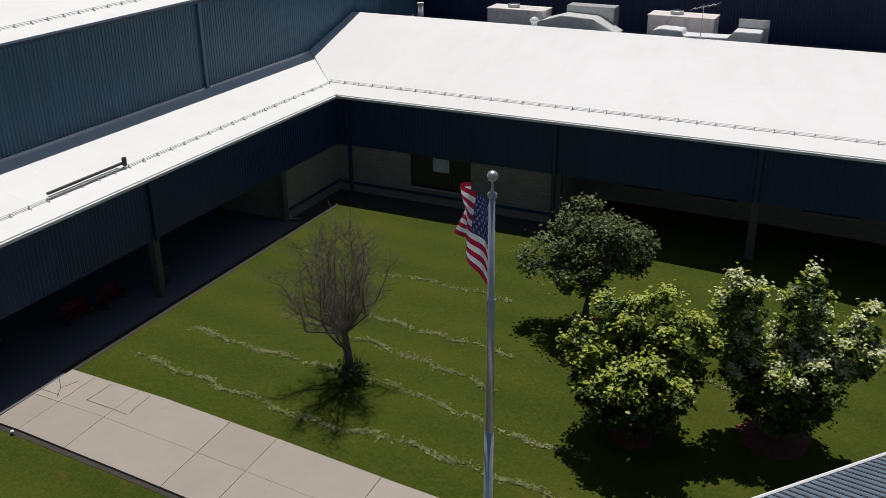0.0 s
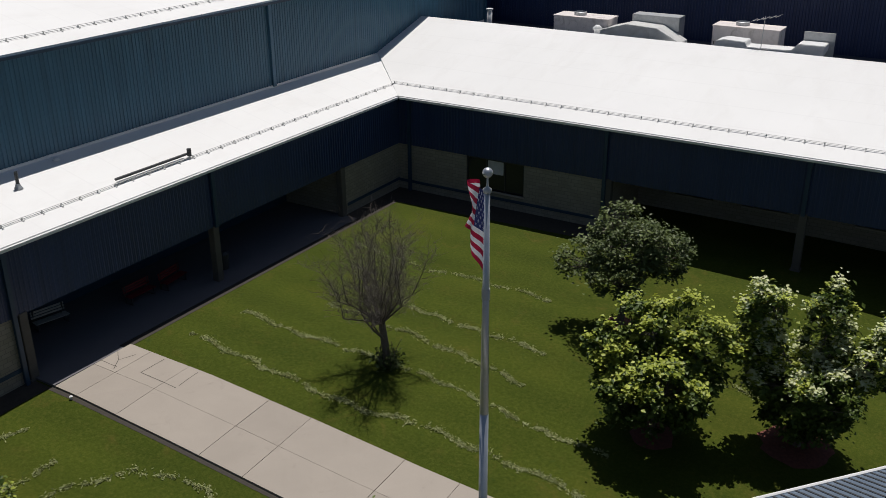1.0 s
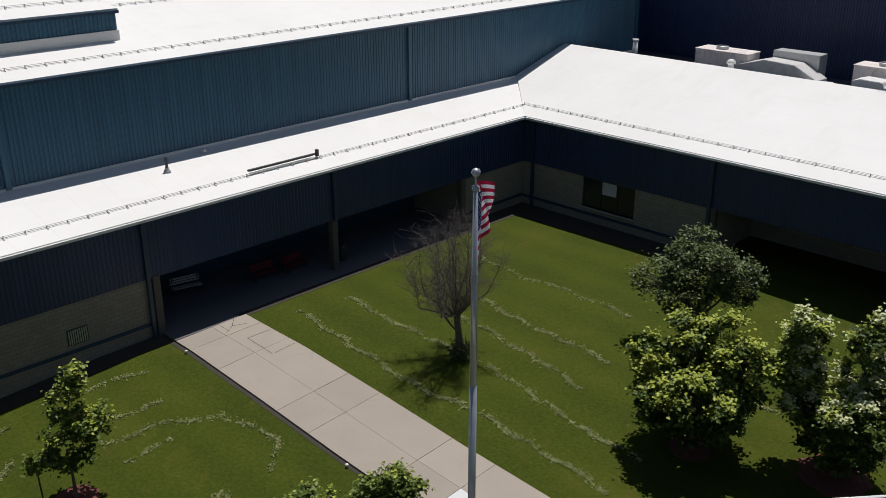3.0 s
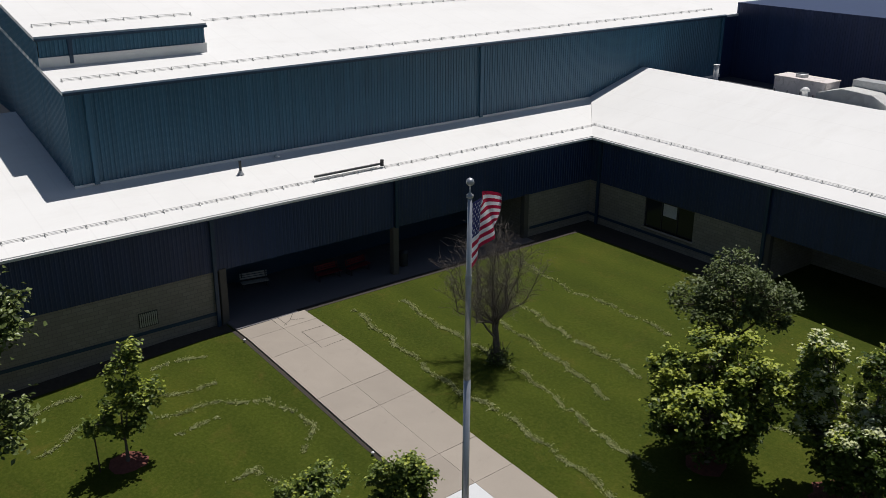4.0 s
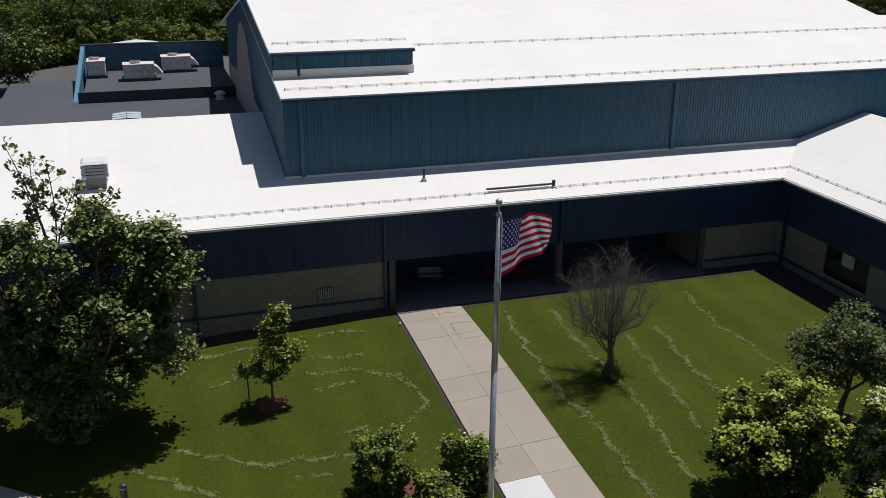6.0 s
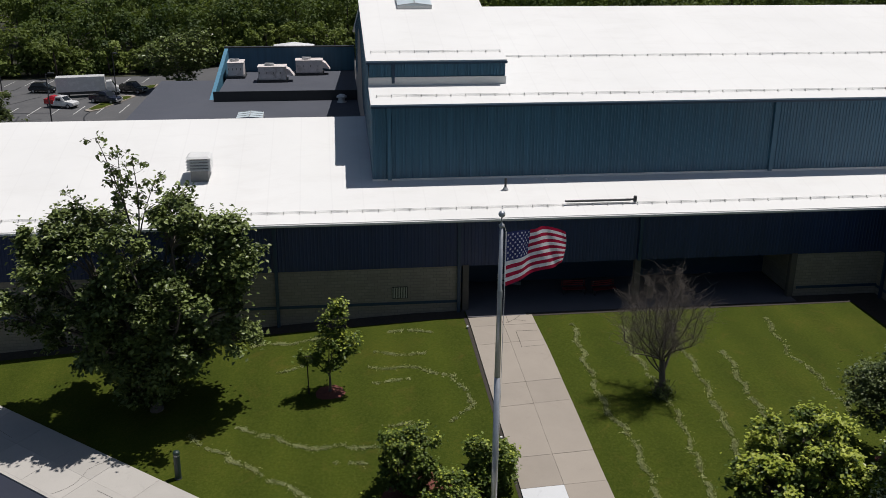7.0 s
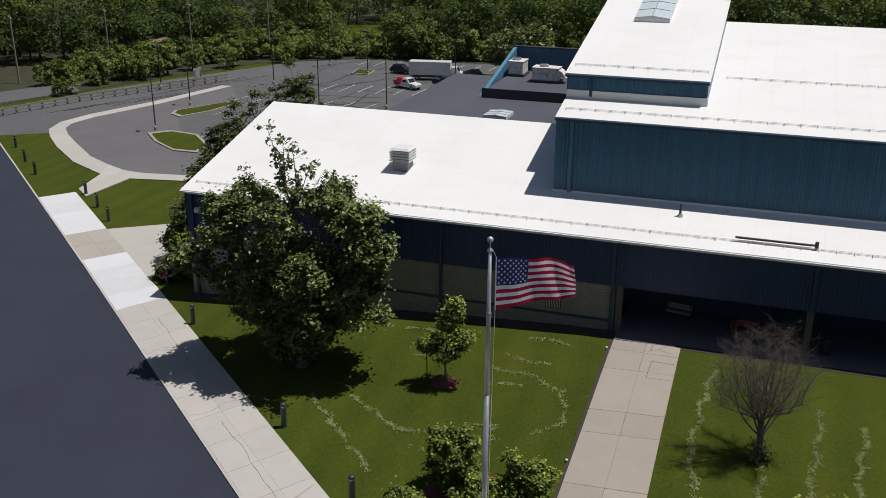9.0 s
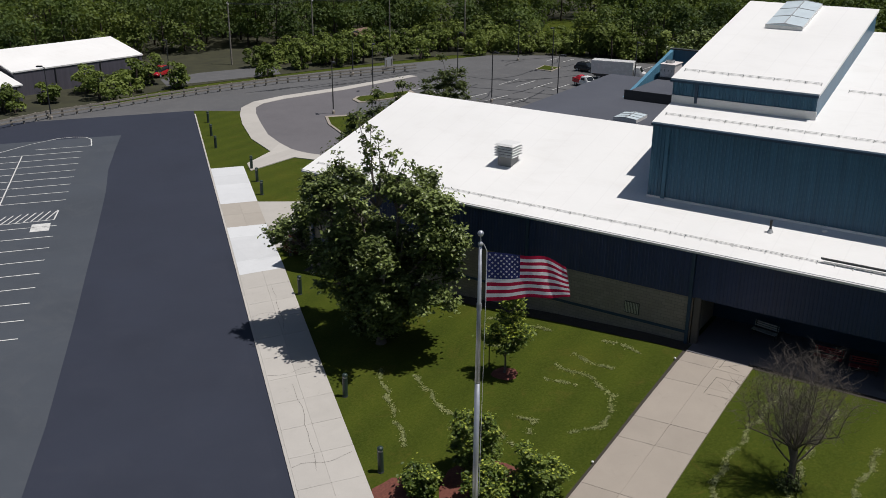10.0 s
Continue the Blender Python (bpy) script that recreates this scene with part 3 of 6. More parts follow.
for u0, u1, n0 in ((-21.0, -13.0, 13.8), (-5.5, 4.0, 13.1)):
    k = int((u1 - u0) / 0.9)
    crack([road(u0 + (u1 - u0) * j / k, n0 + 0.1 * math.sin(j * 0.5) + rng.uniform(-0.14, 0.14)) for j in range(k + 1)], 0.012, 0.111, SOIL_SHADE, pavement)
for u0 in (-16.2, -7.1, 3.2):
    crack([road(u0 + 0.2 * math.sin(j * 1.3 + u0) + rng.uniform(-0.05, 0.05), 11.8 + 0.54 * j) for j in range(7)], 0.012, 0.111, SOIL_SHADE, pavement)
kerb = structure(thing("kerb", (*road(-20, 11.6), land(road(-20, 11.6)[1], road(-20, 11.6)[0])), "concrete kerb stones along the sealed road", "kerb"), "concrete kerb stones along the sealed road", "kerb")
u = -86.0
while u < 58:
    slab(along_road(11.58, 11.745, u, u + 3.0), 0.105, PAVE, kerb, "kerb_stone", 0.004)
    u += 3.0

walkway = structure(thing("walkway", (-15, 25.9, land(25.9, -15)), "pale concrete slab walkway from the porch across the lawn", "path"), "pale concrete slab walkway from the porch across the lawn", "path")
W0, W1, W2 = 23.9, 25.93, 27.95
cuts = [-27.12, -25.83, -23.5, -19.05, -16.9, -12.45, -10.05, -5.9, -3.8, -0.7]
for k, (a, b) in enumerate(zip(cuts, cuts[1:])):
    slab([(a, W0), (b, W0), (b, W1), (a, W1)], 0.09, NEWCONCRETE if k == 6 else CONCRETE, walkway)
    slab([(a, W1), (b, W1), (b, W2), (a, W2)], 0.09 - 0.004 * (k % 2), CONCRETE, walkway)
slab([(-0.7, W0), (0.9, W0), (4.5, W2), (-0.7, W2)], 0.09, CONCRETE, walkway)
# saw cuts and cracks in the first slabs
for p, q in (((-24.9, 26.5), (-24.85, 27.8)), ((-24.9, 26.5), (-22.8, 26.45)), ((-22.8, 26.6), (-22.85, 27.8)), ((-27.1, 27.2), (-26.5, 26.7)), ((-26.5, 26.7), (-26.1, 26.1)), ((-26.5, 26.7), (-26.2, 27.4)), ((-27.2, 26.3), (-26.1, 26.28))):
    dx, dy = q[0] - p[0], q[1] - p[1]
    L = math.hypot(dx, dy)
    nx, ny = -dy / L * 0.012, dx / L * 0.012
    drape("crack", [(p[0] + nx, p[1] + ny), (p[0] - nx, p[1] - ny), (q[0] - nx, q[1] - ny), (q[0] + nx, q[1] + ny)], 0.094, SOIL_SHADE, 0, walkway)
# thin dark strip drawn as the shadow line of the raised walkway edge
structure(drape("verge", [(-27.3, 23.66), (-6, 23.74), (-6, 23.88), (-27.3, 23.88)], 0.012, SOIL_SHADE), "dark strip standing in for the walkway edge's shadow", "soil")
# dark strips laid where the eaves' shadow falls on the grass
structure(drape("planting_strip", [(XF, YS), (-27.5, YS), (-27.3, 23.8), (XF, 23.8)], 0.015, SOIL_SHADE), "dark ground strip standing in for eave shade below the wall", "soil")
structure(drape("planting_strip", [(XF, 27.65), (-27.05, 27.65), (-27.05, 49.2), (-14, 49.6), (-14, YF), (XF, YF)], 0.015, SOIL_SHADE), "dark ground strip standing in for eave shade below the wall", "soil")

for x, y in ((-14.2, 23.72), (-25.85, 23.68)):
    z = land(y, x)
    peg = thing("path_marker", (x, y, z), "small white marker peg at the walkway edge", "marker", "walkway markers")
    part("stake", Geo().tube((x, y, z - 0.05), (x, y, z + 0.12), 0.03, 0.03, 8), WHITE, peg)
    part("cap", Geo().lathe([(0.075, 0.0), (0.075, 0.03), (0.04, 0.06), (0.0, 0.07)], 12, (x, y, z + 0.11)), WHITE, peg)

ring = structure(thing("ring_path", (-58, -38, land(-38)), "pale concrete footpath curving round the drive", "path"), "pale concrete footpath curving round the drive", "path")
OUT = [(-103.8, -50.26), (-89.47, -53.41), (-80.05, -56.57), (-74.59, -57.19), (-70.65, -55.7), (-67.25, -52.63), (-63.14, -48.18), (-57.85, -41.54), (-54.4, -35.19), (-49.1, -33.79), (-47.16, -31.38), (-53.82, -31.16), (-54.68, -24.97)]
INN = [(-103.78, -48.51), (-88.67, -51.41), (-78.38, -54.74), (-74.45, -55.11), (-71.82, -54.02), (-68.76, -51.08), (-65.3, -47.09), (-60.53, -41.31), (-57.96, -36.95), (-56.57, -34.01), (-56.2, -32.55), (-56.06, -30.91), (-56.69, -25.01)]
for k in range(len(OUT) - 1):
    slab([OUT[k], OUT[k + 1], INN[k + 1], INN[k]], 0.09, PAVE, ring, gap=0.0)
side_path = structure(drape("side_path", [(-39.28, -22.89), (-34.63, -17.71), (-30.32, -12.87), (-31.54, -11.95), (-35.15, -12.61), (-43.65, -10.15), (-43.56, -16.11)], 0.085, PAVE, 0.12), "pale concrete path to the side door", "path")
structure(drape("drive", [(-103.78, -48.51), (-88.67, -51.41), (-78.38, -54.74), (-74.45, -55.11), (-71.82, -54.02), (-68.76, -51.08), (-65.3, -47.09), (-60.53, -41.31), (-57.96, -36.95), (-56.57, -34.01), (-56.2, -32.55), (-56.06, -30.91), (-56.69, -25.01), (-64.92, -24.37), (-70.88, -35.88), (-81.62, -43.66), (-94.86, -42.05)], 0.022, DRIVE), "grey asphalt turning drive", "road")


def island(outline):
    """A kerbed grass island in the car park."""
    x, y = sum(p[0] for p in outline) / len(outline), sum(p[1] for p in outline) / len(outline)
    e = structure(thing("traffic_island", (x, y, land(y)), "kerbed grass island in the car park", "traffic island"), "kerbed grass island in the car park", "traffic island")
    drape("kerb_ring", outline, 0.15, CONCRETE, 0.2, e)
    drape("turf", [(x + (a - x) * 0.86, y + (b - y) * 0.86) for a, b in outline], 0.17, GRASS, 0, e)
    return e


island([(-72.16, -41.82), (-68.65, -38.32), (-65.45, -33.63), (-65.27, -30.11), (-68.37, -30.4), (-73.27, -35.22), (-74.25, -39.78)])
island([(-82.92, -45.64), (-81.62, -43.45), (-86.03, -41.27), (-91.55, -40.42), (-92.86, -42.19), (-88.21, -44.57), (-84.9, -46.37)])
island([(-116.23, -15.32), (-106.37, -17.42), (-105.53, -16.57), (-106.49, -15.57), (-115.87, -12.33), (-116.94, -12.97)])
island([(-123.58, -35.52), (-119.17, -34.9), (-118.78, -31.67), (-122.85, -32.05)])
island([(-124.74, -14.43), (-121.14, -14.12), (-121.4, -10.42), (-124.78, -10.51)])

# painted lines
lines = structure(thing("parking_lines", (*road(-50, -8), land(road(-50, -8)[1], road(-50, -8)[0])), "white painted parking stall lines on asphalt", "road marking"), "white painted parking stall lines on asphalt", "road marking")


def stripe(p, q, w=0.13, lift=0.052):
    dx, dy = q[0] - p[0], q[1] - p[1]
    L = math.hypot(dx, dy)
    nx, ny = -dy / L * w / 2, dx / L * w / 2
    drape("line", [(p[0] + nx, p[1] + ny), (p[0] - nx, p[1] - ny), (q[0] - nx, q[1] - ny), (q[0] + nx, q[1] + ny)], lift, PAINT, 0, lines)


stalls = [-69.3 + 2.84 * k for k in range(8)] + [-41.4 + 3.02 * k for k in range(9)]
for u in stalls:
    edge = -2.0 - 0.03 * (u + 69)
    stripe(road(u, edge), road(u, -8.55))
    stripe(road(u, -8.55), road(u, -14.7))
stripe(road(-69.3, -8.55), road(-17.2, -8.55))
for k in range(8):
    stripe(road(-46.2 + 0.1 * k, -3.05 - 0.64 * k), road(-43.4 + 0.05 * k, -3.9 - 0.64 * k))
stripe(road(-46.0, -3.0), road(-43.2, -3.2))
stripe(road(-43.2, -3.2), road(-43.0, -8.55))
bend = [road(-67.2, -15.6), road(-71.6, -11.4), road(-75.0, -8.2), road(-77.1, -5.2), road(-77.3, -3.4), road(-76.6, -1.9), road(-75.4, -1.3), road(-71.8, -1.1), road(-71.8, -7.4)]
for p, q in zip(bend, bend[1:]):
    stripe(p, q)
drape("sign_patch", [road(u, n) for u, n in ((-42.3, -3.4), (-40.1, -3.4), (-40.1, -5.0), (-42.3, -5.0))], 0.052, PAINT, 0, lines)
for k in range(9):
    y = -33.1 + 2.99 * k
    stripe((-104.2, y - 0.2), (-110.0, y + 0.05))
    stripe((-132.6, y - 4.0), (-128.0, y - 4.3))
for k in range(7):
    y = -43.3 + 3.46 * k
    stripe((-84.2, y), (-90.0, y + 1.0))
    stripe((-92.2, y + 0.65), (-97.3, y + 1.5))
for k in range(3):
    stripe((-68.9, -34.6 + 3.31 * k), (-73.5, -34.0 + 3.31 * k))
# sealed cracks in the old asphalt
tar = structure(thing("crack_seal", (-90, -25, land(-25)), "wandering black sealant lines on the old asphalt", "crack sealant"), "wandering black sealant lines on the old asphalt", "crack sealant")
for k in range(26):
    x, y, w = rng.uniform(-126, -76), rng.uniform(-43, -14), rng.choice((1.35, 2.9, 1.5, 3.0)) + rng.uniform(-0.2, 0.2)
    pts = []
    for j in range(rng.randint(4, 8)):
        pts.append((x, y))
        w += rng.uniform(-0.3, 0.3)
        x, y = x + 2.2 * math.cos(w), y + 2.2 * math.sin(w)
    crack(pts, 0.16, 0.034, TAR, tar, "seal_line")
for k in range(14):
    x, y = -78 - 28 * k / 13 + rng.uniform(-2, 2), -61 + 10 * k / 13 + rng.uniform(-2.0, 1.5)
    crack([(x - 2.4 * j, y + 0.9 * j + rng.uniform(-0.2, 0.2)) for j in range(4)], 0.14, 0.034, TAR, tar, "seal_line")


# ---- trees ----
def leaf_mesh(name, centres, size, seed, up=0.35, long=1.6, out=None):
    """Many small folded leaves at the given centres, as one mesh."""
    r = np.random.default_rng(seed)
    n = len(centres)
    nrm = r.normal(size=(n, 3))
    nrm[:, 2] = np.abs(nrm[:, 2]) + up
    if out is not None:
        nrm = nrm * 0.55 + out
    nrm /= np.linalg.norm(nrm, axis=1)[:, None]
    a = np.cross(nrm, r.normal(size=(n, 3)))
    a /= np.linalg.norm(a, axis=1)[:, None]
    b = np.cross(nrm, a)
    s = (size * r.uniform(0.6, 1.3, n))[:, None]
    fold = nrm * s * 0.22
    v = np.stack([centres - a * s * long / 2, centres - b * s / 2 + fold, centres + a * s * long / 2, centres + b * s / 2 + fold], 1).reshape(-1, 3)
    m = bpy.data.meshes.new(name)
    m.vertices.add(4 * n)
    m.vertices.foreach_set("co", v.astype(np.float32).ravel())
    k = np.arange(n)[:, None] * 4
    tri = np.concatenate([k + [0, 1, 2], k + [0, 2, 3]], 1).reshape(-1)
    m.loops.add(6 * n)
    m.loops.foreach_set("vertex_index", tri.astype(np.int32))
    m.polygons.add(2 * n)
    m.polygons.foreach_set("loop_start", (np.arange(2 * n) * 3).astype(np.int32))
    m.update(calc_edges=True)
    return m


def limb(geo, p, q, r0, r1, r, bend=0.12, steps=4, sides=6):
    """A bent, tapered limb; returns its points."""
    p, q = Vector(p), Vector(q)
    L = (q - p).length
    off = Vector((r.uniform(-1, 1), r.uniform(-1, 1), r.uniform(-0.2, 0.6))) * L * bend
    pts = [p.lerp(q, t) + off * math.sin(math.pi * t) for t in [k / steps for k in range(steps + 1)]]
    geo.path(pts, [r0 + (r1 - r0) * k / steps for k in range(steps + 1)], sides)
    return pts


def tree(name, at, trunk_h, trunk_r, lobes, leaf, leaves, size, seed, label, category="tree", bark=BARK, tips=70, spread=0.5, extra=None, stems=1, group="", lean=(0, 0), shell=0.45):
    """lobes: (x, y, z, rx, ry, rz) of the crown, from the foot of the trunk."""
    r, nr = random.Random(seed), np.random.default_rng(seed)
    e = thing(name, at, label, category, group)
    A = Vector(at)
    wood = Geo()
    top = A + Vector((lean[0], lean[1], trunk_h))
    if stems == 1:
        tp = limb(wood, A - Vector((0, 0, 0.1)), top, trunk_r * 1.25, trunk_r * 0.7, r, 0.03, 5, 9)
        wood.tube(A - Vector((0, 0, 0.12)), A + Vector((0, 0, 0.25)), trunk_r * 1.7, trunk_r * 1.15, 9)
        starts = [top]
    else:
        starts = []
        for k in range(stems):
            w = 2 * math.pi * k / stems + r.uniform(-0.4, 0.4)
            q = A + Vector((math.cos(w) * trunk_h * 0.3, math.sin(w) * trunk_h * 0.3, trunk_h * r.uniform(0.8, 1.1)))
            limb(wood, A + Vector((math.cos(w), math.sin(w), 0)) * trunk_r, q, trunk_r, trunk_r * 0.7, r, 0.08, 4, 6)
            starts.append(q)
    vol = np.array([b[3] * b[4] * b[5] for b in lobes])
    pick = nr.choice(len(lobes), tips, p=vol / vol.sum())
    centres = []
    nodes = []
    for b in lobes:
        q = A + Vector(b[:3])
        s = min(starts, key=lambda c: (c - q).length)
        nodes += limb(wood, s, s.lerp(q, 0.8), trunk_r * 0.55, trunk_r * 0.2, r, 0.1, 4, 6)[1:]
    for i in pick:
        b = lobes[i]
        d = nr.normal(size=3)
        d /= np.linalg.norm(d)
        d *= nr.uniform(shell, 1.0) ** 0.6
        tip = A + Vector((b[0] + d[0] * b[3], b[1] + d[1] * b[4], b[2] + d[2] * b[5]))
        s = min(nodes, key=lambda c: (c - tip).length + 0.6 * max(0, c.z - tip.z))
        limb(wood, s, tip, trunk_r * 0.16, 0.012, r, 0.12, 3, 4)
        centres.append(tuple(tip))
    c = np.array(centres)
    per = max(1, leaves // len(c))
    puff = nr.uniform(0.45, 1.3, (len(c), 1)) ** 1.3

    def domes(c, per, puff, low):
        """Leaves over domed sprays, one spray at each twig's end."""
        d = nr.normal(size=(len(c) * per, 3))
        d /= np.linalg.norm(d, axis=1)[:, None]
        d[:, 2] = np.where(d[:, 2] < low, -d[:, 2], d[:, 2])
        rad = spread * 1.2 * puff.repeat(per, 0) * nr.uniform(0.2, 1.0, (len(d), 1)) ** 0.6
        stray = spread * np.where(nr.uniform(0, 1, (len(d), 1)) < 0.3, 0.75, 0.22)
        # each spray leans its own way and is drawn out along it
        w = nr.uniform(0, 2 * math.pi, len(c))
        axis = np.stack([np.cos(w), np.sin(w), nr.uniform(-0.25, 0.6, len(c))], 1).repeat(per, 0)
        along = (d * axis).sum(1)[:, None] * axis
        return np.repeat(c, per, 0) + (d * np.array([0.85, 0.85, 0.5]) + along * 0.6) * rad + nr.normal(size=d.shape) * stray, d

    pts, d = domes(c, per, puff, -0.25)
    part("trunk", wood, bark, e, smooth=True)
    part("crown", leaf_mesh("crown", pts, size, seed, out=d * 0.55 + (0, 0, 0.4)), leaf, e)
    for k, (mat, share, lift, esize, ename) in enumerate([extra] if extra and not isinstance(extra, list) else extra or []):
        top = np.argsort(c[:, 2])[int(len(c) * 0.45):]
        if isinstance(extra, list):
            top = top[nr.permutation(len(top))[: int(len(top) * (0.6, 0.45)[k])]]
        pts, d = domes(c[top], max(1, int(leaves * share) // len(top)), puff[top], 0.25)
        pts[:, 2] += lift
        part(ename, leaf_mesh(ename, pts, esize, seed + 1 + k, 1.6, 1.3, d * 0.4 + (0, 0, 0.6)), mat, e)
    return e


def mulch_ring(x, y, r, mat=MULCH, name="mulch_bed"):
    g = Geo()
    rr = random.Random(int(x * 10))
    n = 18
    rim = [(x + math.cos(2 * math.pi * k / n) * r * rr.uniform(0.85, 1.12), y + math.sin(2 * math.pi * k / n) * r * rr.uniform(0.85, 1.12)) for k in range(n)]
    for k in range(n):
        a, b = rim[k], rim[(k + 1) % n]
        g.poly((x, y, land(y, x) + 0.12), (a[0], a[1], land(a[1], a[0]) + 0.01), (b[0], b[1], land(b[1], b[0]) + 0.01))
    return tagged(part(name, g, mat), "low ring of reddish bark mulch round a trunk", "mulch", kind="structure")


def at(x, y):
    return (x, y, land(y, x))


# the big maple by the road
def maple_lobes():
    """Leafy boughs set round an uneven, broad-shouldered crown, with gaps between them."""
    r = random.Random(17)
    lobes = [(0, -0.3, 5.8, 2.6, 3.2, 2.4), (0.2, -0.3, 2.2, 1.5, 1.8, 1.5), (0, -4.9, 9.7, 1.1, 1.2, 0.9), (0, 4.2, 10.0, 1.1, 1.2, 0.9), (0, -2.6, 10.6, 1.0, 1.0, 0.9), (0, 2.0, 10.7, 1.0, 1.0, 0.9)]
    for k in range(46):
        up = (k + 0.5) / 46
        z = 2.3 + 8.6 * up
        reach = 1.9 + 1.2 * up + 3.9 * math.sin(math.pi * min(1.0, up * 1.02)) ** 0.75 + 0.3 * max(0.0, up - 0.75) / 0.25
        w = 2.39996 * k + r.uniform(-0.3, 0.3)
        reach *= r.uniform(0.66, 1.12)
        size = r.uniform(0.65, 1.25)
        lobes.append((-0.3 + 0.52 * reach * math.cos(w), -0.3 + 0.98 * reach * math.sin(w), z + r.uniform(-0.3, 0.3), size * 1.05, size * 1.05, size * 0.72))
    return lobes


tree("maple_tree", at(-20.3, 6.0), 2.6, 0.26, maple_lobes(), LEAF_MAPLE, 100000, 0.17, 11, "large green maple with a broad dense crown on the lawn", tips=640, spread=0.36, shell=0.65)
# its bare-stalked leader shoots
def leader(x, y):
    e = bpy.data.objects["maple_tree"]
    r = random.Random(5)
    g, c = Geo(), []
    for dx, dy, top in ((0.1, -1.4, 15.0), (-0.1, -0.5, 14.3), (0.2, 0.2, 13.9), (0.3, -0.9, 13.2), (0.1, 1.2, 12.8), (0.2, 2.6, 12.3), (0.1, -2.9, 12.0)):
        base = Vector((x, y, land(y, x) + 9.2))
        q = Vector((x + dx, y + dy, land(y, x) + top))
        pts = limb(g, base, q, 0.05, 0.015, r, 0.05, 6, 5)
        for p in pts[3:]:
            for _ in range(3):
                d = Vector((r.uniform(-0.5, 0.5), r.uniform(-0.5, 0.5), r.uniform(-0.2, 0.3)))
                limb(g, p, p + d, 0.012, 0.006, r, 0.1, 2, 4)
                for _ in range(10):
                    c.append(tuple(p + d + Vector((r.gauss(0, 0.12), r.gauss(0, 0.12), r.gauss(0, 0.12)))))
    part("leader_branch", g, BARK, e)
    part("leader_leaves", leaf_mesh("leader_leaves", np.array(c), 0.17, 3), LEAF_MAPLE, e)


leader(-20.3, 5.9)
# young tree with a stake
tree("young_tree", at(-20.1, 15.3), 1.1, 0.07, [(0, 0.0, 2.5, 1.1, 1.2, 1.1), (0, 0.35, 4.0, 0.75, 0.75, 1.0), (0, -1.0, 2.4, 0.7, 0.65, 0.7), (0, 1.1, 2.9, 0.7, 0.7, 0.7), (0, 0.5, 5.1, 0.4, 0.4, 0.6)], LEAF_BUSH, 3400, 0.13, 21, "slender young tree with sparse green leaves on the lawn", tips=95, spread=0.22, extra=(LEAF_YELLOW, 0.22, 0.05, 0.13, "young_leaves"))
mulch_ring(-20.1, 15.3, 0.8)
st = thing("tree_stake", at(-20.2, 14.15), "thin dark wooden stake beside the young tree", "stake")
part("post", Geo().tube((-20.2, 14.15, land(14.15, -20.2) - 0.1), (-20.25, 14.1, land(14.15, -20.2) + 2.3), 0.035, 0.03), DARKBARK, st)
# lawn trees by the wing
tree("green_tree", at(-9.25, 41.4), 1.6, 0.15, [(0, 0, 3.9, 1.9, 1.9, 1.3), (-1.7, -0.7, 3.2, 1.2, 1.3, 0.9), (1.6, 0.6, 3.6, 1.2, 1.2, 1.1), (-0.6, 0.2, 5.1, 1.1, 1.1, 0.8), (1.1, -0.6, 4.9, 0.9, 0.9, 0.7), (0.2, -1.6, 3.0, 1.3, 1.0, 0.9)], LEAF_DULL, 13000, 0.11, 31, "rounded dull green crab-apple tree on the lawn", tips=300, spread=0.24, lean=(0.2, 0.1), shell=0.6)
mulch_ring(-9.25, 41.4, 0.7)
# brighter leaves on the dogwoods' upper sprays paint in the sun's highlights
tree("dogwood_tree", at(-5.15, 34.55), 0.9, 0.13, [(0, 0, 2.7, 2.3, 2.3, 1.3), (-1.7, -0.5, 3.6, 1.0, 1.1, 0.9), (1.5, 0.5, 4.1, 1.1, 1.1, 0.9), (-0.5, 0.4, 5.0, 0.8, 0.8, 0.8), (0.9, -1.5, 3.2, 1.1, 1.0, 0.9), (2.2, 1.0, 3.7, 0.7, 0.7, 1.2), (-1.2, 1.2, 4.2, 0.9, 0.9, 0.9), (0.8, 0.9, 5.1, 0.7, 0.7, 0.6), (-0.6, -1.9, 2.5, 1.2, 0.9, 0.8), (0.1, 0, 1.5, 1.8, 1.8, 1.0)], LEAF_DOGWOOD, 22000, 0.13, 41, "yellow-green spreading dogwood with sunlit tops put into leaf colour", tips=330, spread=0.24, extra=[(LEAF_YELLOW, 0.5, 0.15, 0.14, "top_leaves")], shell=0.6)
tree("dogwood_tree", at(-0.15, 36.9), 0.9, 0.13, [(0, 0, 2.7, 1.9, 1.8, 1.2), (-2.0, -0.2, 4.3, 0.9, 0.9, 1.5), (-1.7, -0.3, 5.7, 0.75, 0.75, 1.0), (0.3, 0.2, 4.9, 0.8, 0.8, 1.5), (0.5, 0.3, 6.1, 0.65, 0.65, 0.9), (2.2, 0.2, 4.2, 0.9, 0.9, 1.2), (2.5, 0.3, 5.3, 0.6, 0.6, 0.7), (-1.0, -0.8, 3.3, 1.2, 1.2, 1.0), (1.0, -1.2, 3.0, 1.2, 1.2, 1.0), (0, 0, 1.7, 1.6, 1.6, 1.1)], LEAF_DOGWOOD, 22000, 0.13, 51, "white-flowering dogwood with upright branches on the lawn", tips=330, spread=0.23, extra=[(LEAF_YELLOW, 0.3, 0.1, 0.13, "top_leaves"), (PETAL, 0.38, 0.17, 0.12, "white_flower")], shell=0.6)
mulch_ring(-0.15, 36.9, 1.4)
mulch_ring(-5.15, 34.55, 0.9)


